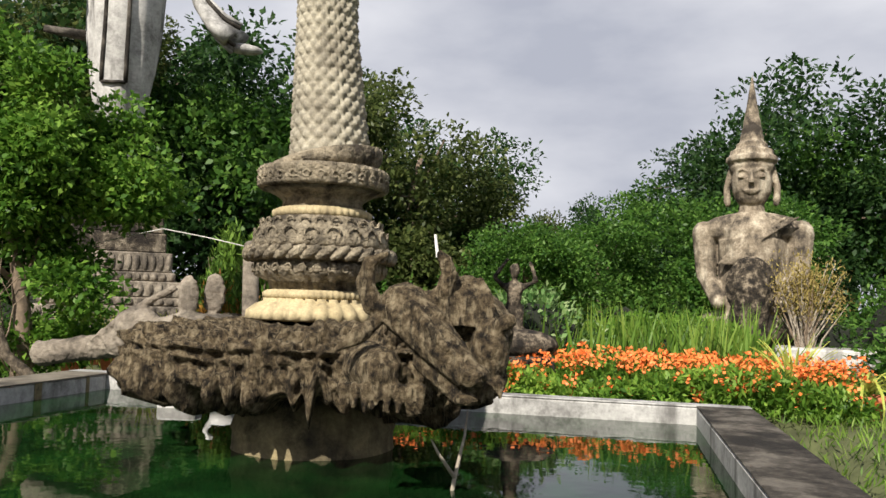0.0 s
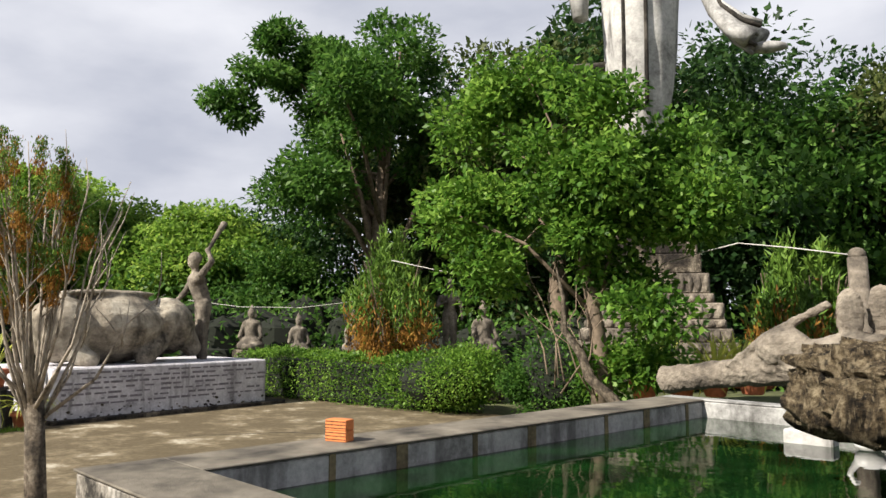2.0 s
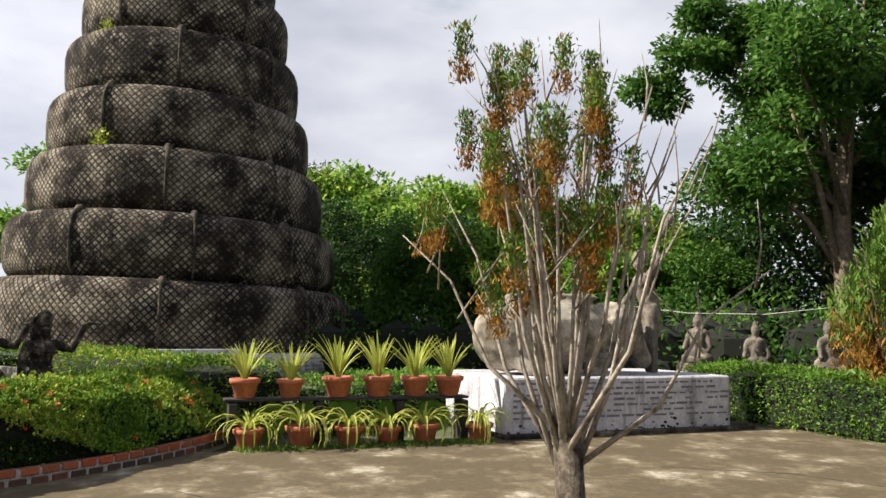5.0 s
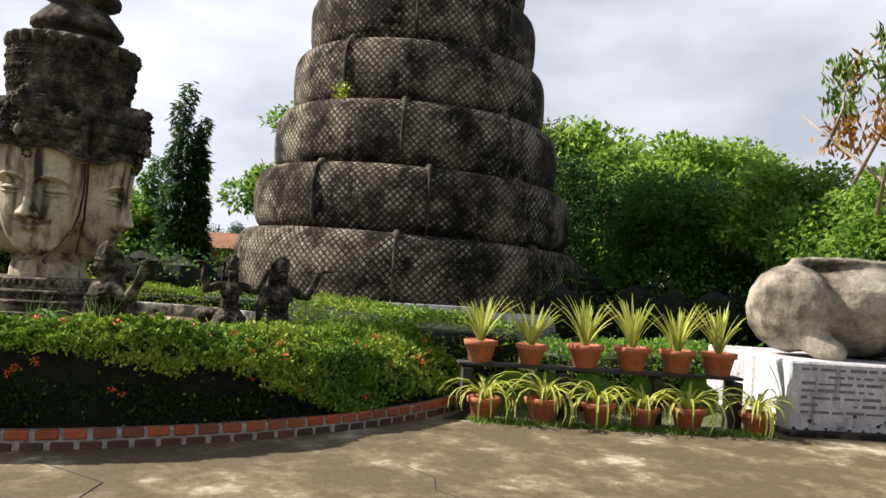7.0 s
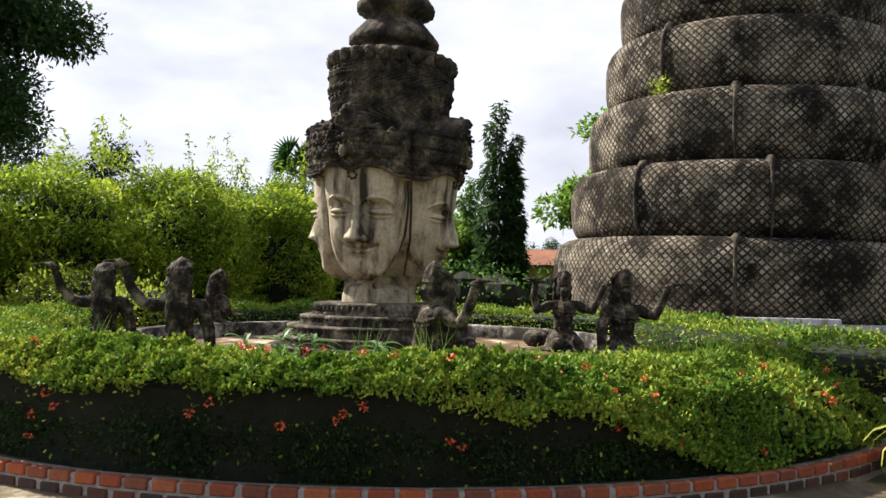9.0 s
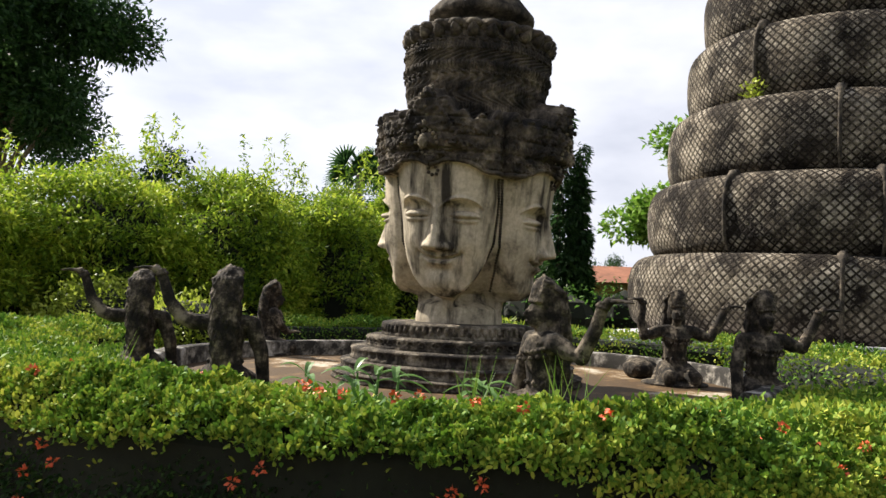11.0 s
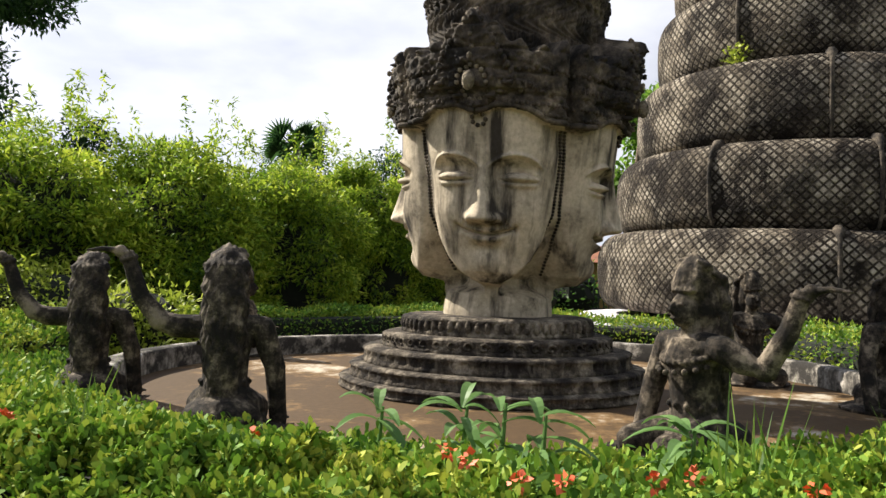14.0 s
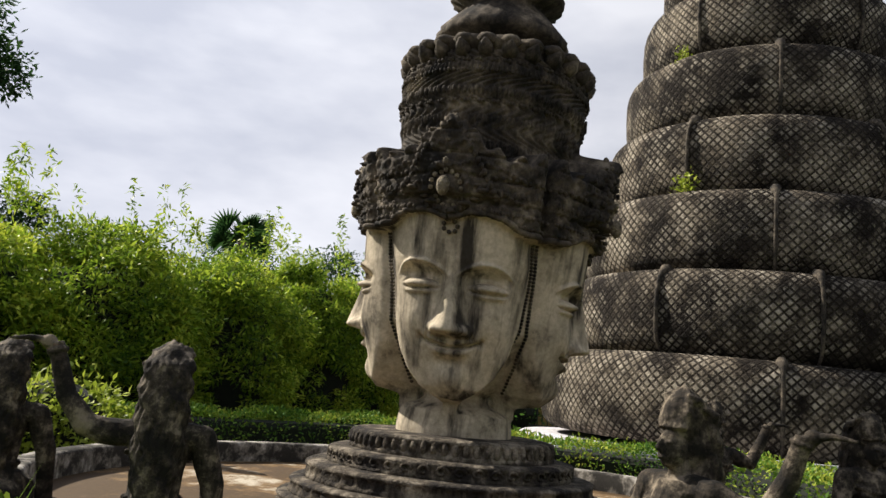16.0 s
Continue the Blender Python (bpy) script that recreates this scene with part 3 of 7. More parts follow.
tagged(water, "still murky green pond water with reflections", "water", kind="structure")


# ---- serpent monument in the pool ----
PC = (-0.66, 4.2)
mon = thing("serpent_monument", (PC[0], PC[1], 0.3), "carved cement serpent column on tiered lotus base over a rock", "monument")
Z0 = -0.3
g = Geo()
g.lathe([(0.44, 0.0), (0.44, 0.36), (0.415, 0.40), (0.415, 0.48), (0.425, 0.50), (0.405, 0.55), (0.40, 0.85)], 56,
        wobble=lambda a, j, r, z: r * (1 + 0.012 * math.sin(7 * a + 3 * z)))
part("drum", g, M_DRUM, mon, "dark wet cement drum", True)


g = Geo()                                   # rock ledge with hanging drips
cols = 420
prof = [(0.42, 0.77), (0.80, 0.76), (0.92, 0.80), (0.96, 0.86), (0.94, 0.905), (0.97, 0.93), (0.94, 0.955), (0.98, 0.98), (0.94, 1.01), (0.88, 1.04), (0.77, 1.06), (0.60, 1.075), (0.0, 1.08)]
fine = []
for (r0, z0), (r1, z1) in zip(prof[:-1], prof[1:]):
    fine += [(r0 + (r1 - r0) * q / 4, z0 + (z1 - z0) * q / 4) for q in range(4)]
prof = fine + [prof[-1]]
vv = []
for j, (r, z) in enumerate(prof):
    low = min(1.0, max(0.0, (0.93 - z) / 0.08)) * (1 if r > 0.5 else 0)
    side = 1.0 if r > 0.7 else 0.3
    for k in range(cols):
        a = 2 * math.pi * k / cols
        cx, cy = math.cos(a), math.sin(a)
        drip = (0.5 + 0.5 * math.sin(a * 47 + 2 * math.sin(a * 17))) ** 1.5
        lump = noise.noise((3 * cx * r, 3 * cy * r, z * 3))
        grit = noise.noise((11 * cx * r, 11 * cy * r, z * 9)) + 0.6 * noise.noise((27 * cx * r, 27 * cy * r, z * 16)) + 0.35 * noise.noise((60 * cx * r, 60 * cy * r, z * 40))
        zz = z - 0.10 * low * drip * (0.8 + noise.noise((a * 9, 1, 2))) + (0.05 * lump + 0.045 * grit) * (1 if r < 0.9 and z > 1.0 else 0.4)
        rr = r * (0.92 + 0.08 * lump + 0.06 * abs(cx)) + side * (0.05 * drip * low + 0.065 * grit)
        vv.append((max(rr, 0.0) * cx, max(rr, 0.0) * 0.92 * cy, zz - 0.05))
ff = [(j * cols + k, j * cols + (k + 1) % cols, (j + 1) * cols + (k + 1) % cols, (j + 1) * cols + k) for j in range(len(prof) - 1) for k in range(cols)]
g.add(vv, ff)
part("rock_ledge", g, M_ROCK, mon, "dark mossy rock with dripping edge", True)


def petals(count, depth):
    return lambda a, j, r, z: r + (depth * abs(math.sin(a * count / 2)) if r > 0.05 else 0)


tiers = [
    ("lotus_base", [(0.30, 1.04), (0.36, 1.05), (0.355, 1.09), (0.31, 1.125), (0.27, 1.14), (0.27, 1.155)], petals(30, 0.022), M_LOTUS, "cream painted lotus petal ring"),
    ("bead_ring", [(0.265, 1.15), (0.285, 1.165), (0.285, 1.185), (0.26, 1.20)], petals(60, 0.012), M_LOTUS, "cream beaded ring"),
    ("lower_band", [(0.25, 1.20), (0.26, 1.24), (0.33, 1.27), (0.345, 1.31), (0.335, 1.34), (0.30, 1.355)], petals(24, 0.012), M_TIER, ""),
    ("rope_ring", [(0.34, 1.345), (0.385, 1.36), (0.395, 1.385), (0.375, 1.41), (0.34, 1.42)], None, M_TIER, "twisted cement rope ring"),
    ("bulb", [(0.345, 1.42), (0.35, 1.44), (0.335, 1.50), (0.30, 1.55), (0.25, 1.58)], petals(16, 0.014), M_TIER, ""),
    ("collar", [(0.235, 1.575), (0.255, 1.59), (0.255, 1.615), (0.225, 1.63)], petals(44, 0.01), M_LOTUS, ""),
    ("neck", [(0.22, 1.62), (0.21, 1.67), (0.25, 1.70), (0.315, 1.73)], None, M_TIER, ""),
    ("crown_band", [(0.325, 1.73), (0.34, 1.745), (0.335, 1.80), (0.345, 1.82), (0.33, 1.84), (0.25, 1.85)], petals(36, 0.01), M_TIER, "band carved with scrolls"),
]
for nm, pr, wob, mt, lb in tiers:
    g = Geo()
    g.lathe(pr, 180, wobble=wob)
    if nm == "rope_ring":                    # twisted strands
        for k in range(34):
            a = 2 * math.pi * k / 34
            g.tube([(0.385 * math.cos(a + t * 0.24), 0.385 * math.sin(a + t * 0.24), 1.352 + 0.062 * t) for t in (0.0, 0.3, 0.7, 1.0)], [0.012, 0.024, 0.024, 0.012], 8)
    for band, rr, zc, size, count in (("crown_band", 0.345, 1.773, 0.022, 30), ("bulb", 0.352, 1.475, 0.042, 20), ("bulb", 0.322, 1.54, 0.026, 26), ("lower_band", 0.352, 1.305, 0.024, 30)):
        if band != nm:
            continue
        for k in range(count):               # raised scrolls
            a = 2 * math.pi * k / count
            loop = []
            for q in range(10):
                t = 5.4 * q / 9
                b = a + size * (1 - 0.05 * q) * math.cos(t) / rr
                loop.append((rr * math.cos(b), rr * math.sin(b), zc + size * (1 - 0.05 * q) * math.sin(t)))
            g.tube(loop, 0.007, 5)
    part(nm, g, mt, mon, lb, True)
g = Geo()                                   # slanting collar under the serpent
g.lathe([(0.27, 1.84), (0.30, 1.85), (0.30, 1.90), (0.25, 1.92), (0.17, 1.94)], 120, wobble=petals(28, 0.01))
gv2 = g.v[0]
gv2[:, 2] += 0.22 * (gv2[:, 0] * 0.95) * (gv2[:, 2] > 1.845)
part("slanted_collar", g, M_TIER, mon, "slanting carved collar", True)
g = Geo()
rows, cols = 150, 120
vv = []
for j in range(rows + 1):
    t = j / rows
    z = 1.88 + 2.3 * t
    cx = 0.03 - 0.05 * t - 0.03 * min(1, 3 * t)
    r0 = 0.20 - 0.055 * min(1, t * 3.0)
    for k in range(cols):
        a = 2 * math.pi * k / cols
        p, q = a * 9 / math.pi + z * 13.0, a * 9 / math.pi - z * 13.0
        d = min(abs((p % 1) - 0.5), abs((q % 1) - 0.5))
        r = r0 + 0.026 * min(1, d * 4.0) - 0.010 * ((z * 13.0) % 1)
        vv.append((cx + r * math.cos(a), r * math.sin(a), z))
g.add(vv, [(j * cols + k, j * cols + (k + 1) % cols, (j + 1) * cols + (k + 1) % cols, (j + 1) * cols + k) for j in range(rows) for k in range(cols)])
part("serpent_body", g, M_SERPENT, mon, "pale cement serpent body with raised diamond scales", True)


# ---- four-faced head ----
def gauss(y, h, cy, ch, sy, sh):
    return np.exp(-((y - cy) / sy) ** 2 - ((h - ch) / sh) ** 2)


def face_depth(y, h):
    """Relief of one face: y across from its middle line in metres, h from the chin (0) to the hairline (1)."""
    a = np.abs(y)
    w = np.interp(h, [-0.05, 0.0, 0.05, 0.14, 0.28, 0.45, 0.75, 1.0], [0.10, 0.17, 0.29, 0.415, 0.52, 0.57, 0.588, 0.585])
    k = 1 / (1 + np.exp(-(w - a) / 0.012))
    d = -0.085 * (a / 0.56) ** 2.8
    d = d + 0.040 * gauss(a, h, 0.27, 0.42, 0.14, 0.13)                       # cheeks
    d = d + 0.050 * gauss(y, h, 0, 0.10, 0.13, 0.075)                         # chin
    d = d - 0.022 * gauss(y, h, 0, 0.20, 0.12, 0.03)
    tip = np.clip((0.70 - h) / 0.34, 0, 1)
    wide = 0.046 + 0.068 * tip ** 1.6
    nose = (0.030 + 0.150 * tip ** 1.15) * np.exp(-(a / wide) ** 2.6) * (1 / (1 + np.exp(-(h - 0.352) / 0.006))) * (1 / (1 + np.exp((h - 0.74) / 0.03)))
    d = d + nose
    d = d + 0.062 * gauss(a, h, 0.112, 0.382, 0.042, 0.034)                   # nostrils
    d = d - 0.075 * gauss(a, h, 0.235, 0.685, 0.13, 0.045) - 0.045 * gauss(a, h, 0.105, 0.64, 0.045, 0.075)
    d = d + 0.080 * gauss(a, h, 0.245, 0.632, 0.105, 0.034)                   # closed lids
    slit = 0.604 + 0.55 * (a - 0.245) ** 2
    d = d - 0.036 * np.exp(-((h - slit) / 0.0075) ** 2) * np.exp(-((a - 0.245) / 0.135) ** 6)
    d = d + 0.018 * np.exp(-((h - slit + 0.022) / 0.012) ** 2) * np.exp(-((a - 0.245) / 0.125) ** 6)
    lid = 0.672 - 1.5 * (a - 0.245) ** 2
    d = d - 0.024 * np.exp(-((h - lid) / 0.007) ** 2) * np.exp(-((a - 0.245) / 0.14) ** 6)
    brow = 0.762 - 1.7 * (a - 0.235) ** 2
    d = d + 0.036 * np.exp(-((h - brow) / 0.015) ** 2) * np.exp(-((a - 0.225) / 0.19) ** 6)
    mouth = 0.285 + 0.95 * y ** 2
    d = d + 0.042 * np.exp(-((h - mouth - 0.024) / 0.020) ** 2) * np.exp(-(a / 0.175) ** 4) * (1 - 0.35 * np.exp(-(a / 0.03) ** 2))
    d = d + 0.050 * np.exp(-((h - mouth + 0.032) / 0.026) ** 2) * np.exp(-(a / 0.135) ** 4)
    d = d - 0.052 * np.exp(-((h - mouth) / 0.009) ** 2) * np.exp(-(a / 0.215) ** 6)
    d = d - 0.034 * gauss(a, h, 0.225, 0.325, 0.022, 0.026)                   # smile dimples
    fold = 0.115 + 0.75 * np.clip(0.40 - h, 0, 0.2)
    d = d - 0.020 * np.exp(-((a - fold) / 0.016) ** 2) * np.exp(-((h - 0.37) / 0.05) ** 2)
    out = -0.130 - 0.62 * np.clip(0.42 - h, 0, 1)
    return k * d + (1 - k) * out


def tiara_edge(y):
    """Lower edge of the tiara: higher over each brow, lower between the faces."""
    return 2.44 + 0.095 * np.exp(-(y / 0.40) ** 6) - 0.05 * np.exp(-(y / 0.08) ** 2)


def head_radius(th, z):
    q = (th + math.pi / 4) % (math.pi / 2) - math.pi / 4
    y = 0.80 * q
    h = (z - 1.33) / 1.17
    r = np.interp(z, [0.98, 1.20, 1.27, 1.33, 1.40, 1.6, 1.8, 2.05, 2.25, 2.6], [0.45, 0.415, 0.47, 0.61, 0.665, 0.725, 0.765, 0.80, 0.84, 0.87]) + (face_depth(y, h) * step01(1.20, 1.36, z) if 1.2 < z < 2.62 else 0.0)
    if z < 1.36:
        r = np.minimum(r, 0.43 + 0.42 * step01(1.29, 1.37, z) * np.exp(-(y / 0.26) ** 2))
    if z >= 2.34:
        up = np.clip((z - 2.44) / 0.56, 0, 1.3)
        corner = np.exp(-((np.abs(y) - 0.63) / 0.035) ** 2)
        crest = 0.885 + 0.075 * up ** 1.3 - 0.10 * corner
        carve = 0.012 * np.sign(np.sin(y * 62)) * np.abs(np.sin(y * 62)) ** 0.5 * np.sin((z - 2.5) * 37) ** 2 - 0.022 * (np.abs((z - 2.50) % 0.15 - 0.135) < 0.012)
        row = 0.024 * (np.abs((z - tiara_edge(y) - 0.03) % 0.15) < 0.022) * (0.5 + 0.5 * np.cos(th * 120))
        jewel = 0.060 * gauss(y, z, 0, 2.70, 0.055, 0.085) + 0.032 * (np.abs(np.hypot(y / 0.12, (z - 2.70) / 0.15) - 1) < 0.16) + 0.045 * gauss(y, z, 0, 2.52, 0.045, 0.05)
        flame = 0.045 * (np.abs(y) < 0.28 * (3.20 - z) / 0.5) * (z > 2.66)
        hat = crest + carve + row + jewel + flame
        top = 2.965 + 0.03 * np.cos(y * 45) + 0.22 * np.exp(-(y / 0.20) ** 2) + 0.05 * np.exp(-((np.abs(y) - 0.55) / 0.05) ** 2)
        bulb = np.interp(z, [2.44, 2.95, 3.05, 3.25, 3.5, 3.66, 3.76, 3.82], [0.60, 0.635, 0.65, 0.68, 0.715, 0.72, 0.70, 0.66])
        ridge = np.abs(np.sin((z - 3.0) * 17))
        bulb = bulb + 0.022 * ridge ** 6 * np.cos(th * 70) ** 2 + 0.012 * np.sin(th * 44 + 9 * np.sin(z * 22)) * (1 - ridge ** 6)
        kk = 1 / (1 + np.exp(np.clip((z - top) / 0.010, -40, 40)))
        hat = hat * kk + bulb * (1 - kk)
        on = 1 / (1 + np.exp(np.clip((tiara_edge(y) - z) / 0.004, -40, 40)))
        r = hat * on + r * (1 - on)
    return r


def face_turn(z):
    """The carving winds a little to one side towards the crown."""
    return np.radians(np.interp(z, [1.3, 2.1, 2.7, 3.2], [3.0, 0.0, -6.0, -7.0]))


g = Geo()
COLS = 720
th = np.linspace(0, 2 * math.pi, COLS, endpoint=False)
zs = np.concatenate([np.arange(0.98, 1.30, 0.03), np.arange(1.30, 2.54, 0.0075), np.arange(2.54, 3.84, 0.0095)])
vv = []
for z in zs:
    r = head_radius(th, float(z)) * np.ones(COLS)
    tw = th + face_turn(float(z))
    vv.append(np.stack([r * np.cos(tw), r * np.sin(tw), np.full(COLS, z)], axis=-1))
rows = len(zs)
edge = tiara_edge(0.80 * ((th + math.pi / 4) % (math.pi / 2) - math.pi / 4))
idx = np.arange(COLS)
vv = np.concatenate(vv)
g.v.append(vv)
for j in range(rows - 1):
    a = j * COLS + idx
    b = j * COLS + (idx + 1) % COLS
    g.f += list(zip(a.tolist(), b.tolist(), (b + COLS).tolist(), (a + COLS).tolist()))
    g.m += (zs[j] > edge).astype(int).tolist()
g.n = len(vv)
# petal ring, stacked dishes and the spire
g.lathe([(0.58, 3.76), (0.70, 3.79), (0.745, 3.84), (0.73, 3.89), (0.64, 3.925), (0.5, 3.93)], 200, slot=1, wobble=lambda a, j, r, z: r + 0.05 * abs(math.sin(a * 10)) - 0.06)
spire = [(0.62, 3.80), (0.56, 3.90), (0.46, 3.97), (0.40, 4.0), (0.42, 4.03), (0.52, 4.06), (0.525, 4.12), (0.44, 4.22), (0.34, 4.33), (0.31, 4.37), (0.33, 4.40),
         (0.45, 4.45), (0.455, 4.52), (0.38, 4.62), (0.27, 4.72), (0.24, 4.76), (0.34, 4.82), (0.34, 4.88), (0.22, 5.05), (0.17, 5.1), (0.24, 5.16), (0.23, 5.22), (0.13, 5.5), (0.05, 6.3), (0.0, 6.6)]
g.lathe(spire, 64, slot=1, wobble=lambda a, j, r, z: r + 0.012 * math.sin(a * 24) * (r > 0.3))


def on_head(face, y, z, out):
    a = y / 0.80 + face * math.pi / 2
    r = float(head_radius(np.array([a]), z)[0]) + out
    a += float(face_turn(z))
    return (r * math.cos(a), r * math.sin(a), z)


for face in range(4):                       # jewelled gable, rosette and bead rows of the crown
    for s in (-1, 1):
        for k in range(15):
            t = k / 14
            g.ball(on_head(face, s * (0.27 * (1 - t) + 0.012), 2.66 + 0.54 * t, 0.012), (0.022, 0.022, 0.026), None, 6, 1)
        for k in range(3):
            c = on_head(face, s * (0.10 + 0.052 * k), 2.60 + 0.045 * k, 0.012)
            g.lathe([(0.034, c[2] - 0.012), (0.043, c[2]), (0.034, c[2] + 0.012)], 8, c[:2], None, 1)
    c = on_head(face, 0, 2.69, 0.02)
    g.ball(c, (0.045, 0.045, 0.07), None, 10, 2)
    for k in range(16):
        t = k * math.pi / 8
        g.ball(on_head(face, 0.085 * math.cos(t), 2.69 + 0.115 * math.sin(t), 0.015), 0.019, None, 6, 2)
    for k in range(3):
        g.ball(on_head(face, 0, 2.86 + 0.075 * k, 0.008), (0.022, 0.022, 0.03 - 0.006 * k), None, 6, 2)
    for k in range(7):
        t = k * math.pi / 3.5
        g.ball(on_head(face, 0.045 * math.cos(t), 2.455 + 0.04 * math.sin(t), 0.012), 0.018, None, 6, 1)
for row, out, count in ((2.575, 0.012, 150), (2.70, 0.012, 120), (2.80, 0.012, 120), (3.40, 0.01, 130), (3.48, 0.012, 110), (3.62, 0.012, 130), (3.70, 0.012, 110)):
    for k in range(count):
        a = (k + 0.5) / count * 4
        face = int(a + 0.5)
        y = (a - face) * math.pi / 2 * 0.80
        if row < 3 and abs(y) < 0.17:
            continue
        tall = 0.03 if row in (2.70, 3.48) else 0.017
        g.ball(on_head(face, y, row, out - 0.008), (0.016, 0.016, tall), None, 6, 1)
hem = []                                    # rolled hem of the tiara, with a row of beads above it
for k in range(240):
    a = k / 60
    face = int(a + 0.5)
    y = (a - face) * math.pi / 2 * 0.80
    z = float(tiara_edge(y))
    hem.append(on_head(face, y, z + 0.022, 0.006))
    if k % 2 == 0:
        g.ball(on_head(face, y, z + 0.062, 0.004), 0.015, None, 6, 1)
g.tube(hem + hem[:1], 0.021, 8, 1, 1.0, False)
for face in range(4):                       # strings of beads along the cheeks
    for side in (-1, 1):
        for k in range(44):
            h = 0.06 + 0.90 * k / 43
            w = float(np.interp(h, [0.0, 0.05, 0.14, 0.28, 0.45, 0.75, 1.0], [0.17, 0.29, 0.415, 0.52, 0.57, 0.588, 0.585]))
            g.ball(on_head(face, side * (w + 0.022), 1.33 + 1.17 * h, 0.008), (0.016, 0.016, 0.013), None, 6, 1)
for k in range(26):                         # lotus tips under the spire
    a = k * math.pi / 13
    g.ball((0.69 * math.cos(a), 0.69 * math.sin(a), 3.855), (0.085, 0.085, 0.05), None, 8, 1)
    g.tube([(0.66 * math.cos(a), 0.66 * math.sin(a), 3.76), (0.73 * math.cos(a), 0.73 * math.sin(a), 3.80), (0.775 * math.cos(a), 0.775 * math.sin(a), 3.835)], [0.07, 0.055, 0.012], 6, 1)
head = part("head_statue", g, [M_HEAD, M_CROWN, M_TIER], soft=True)
head.matrix_world = pose(HC.x, HC.y, 1.0, -2.4, 1.2, 0) @ pose(0, 0, -1.0, 0, 0, -6)
tagged(head, "weathered cement head with four smiling faces and dark tiered crown", "statue")

ped = thing("round_pedestal", (HC.x, HC.y, 0.5), "stepped round cement pedestal with carved mouldings", "pedestal")
for nm, r0, z0, z1 in (("tier", 1.23, -0.01, 0.09), ("tier", 1.15, 0.07, 0.19), ("tier", 1.05, 0.17, 0.31), ("tier", 0.90, 0.29, 0.42), ("tier", 0.75, 0.40, 0.555)):
    g = Geo()
    hgt = z1 - z0
    count = int(r0 * 26)
    g.lathe([(r0 - 0.03, z0), (r0, z0 + 0.02), (r0, z0 + 0.3 * hgt), (r0 - 0.035, z0 + 0.42 * hgt), (r0 - 0.035, z0 + 0.72 * hgt), (r0, z0 + 0.82 * hgt), (r0 - 0.01, z1 - 0.01), (r0 - 0.05, z1), (0.5, z1 + 0.004)], 240,
            wobble=lambda a, j, r, z, c=count: r + (0.03 * abs(math.sin(a * c)) if j in (3, 4) else 0.005 * math.sin(a * 9) + 0.004 * math.sin(a * c * 2)))
    if r0 < 0.8:                             # upright leaf row
        for k in range(66):
            a = k * math.pi / 33
            g.ball(((r0 - 0.010) * math.cos(a), (r0 - 0.010) * math.sin(a), z0 + 0.57 * hgt), (0.025, 0.025, 0.046), None, 8)
    elif r0 < 1.0:                           # scroll row
        for k in range(48):
            a = k * math.pi / 24
            loop = []
            for q in range(9):
                t = 5.6 * q / 8
                b = a + 0.042 * (1 - 0.07 * q) * math.cos(t) / r0
                loop.append(((r0 - 0.004) * math.cos(b), (r0 - 0.004) * math.sin(b), z0 + 0.57 * hgt + 0.034 * (1 - 0.07 * q) * math.sin(t)))
            g.tube(loop, 0.010, 5)
    part(nm, g, M_BASE, ped, "", True)

plat = thing("platform", (HC.x, HC.y, 0), "damp round cement platform with a low curb wall", "platform", kind="structure")
g = Geo()
g.lathe([(2.85, -0.05), (2.85, 0.5), (0.0, 0.502)], 96)
part("floor", g, M_WET, plat)
g = Geo()
g.lathe([(2.8, 0.45), (2.8, 0.66), (2.82, 0.68), (2.96, 0.68), (2.98, 0.66), (2.98, -0.05)], 96, sweep=(radians(64), radians(300)))
for a in (radians(64), radians(300)):
    g.add([(q * math.cos(a), q * math.sin(a), zz) for q, zz in ((2.8, -0.05), (2.8, 0.66), (2.82, 0.68), (2.96, 0.68), (2.98, 0.66), (2.98, -0.05))], [(0, 1, 2, 3, 4, 5)])
part("curb_wall", g, M_WALL, plat, "low whitewashed curb wall stained by mildew", True)


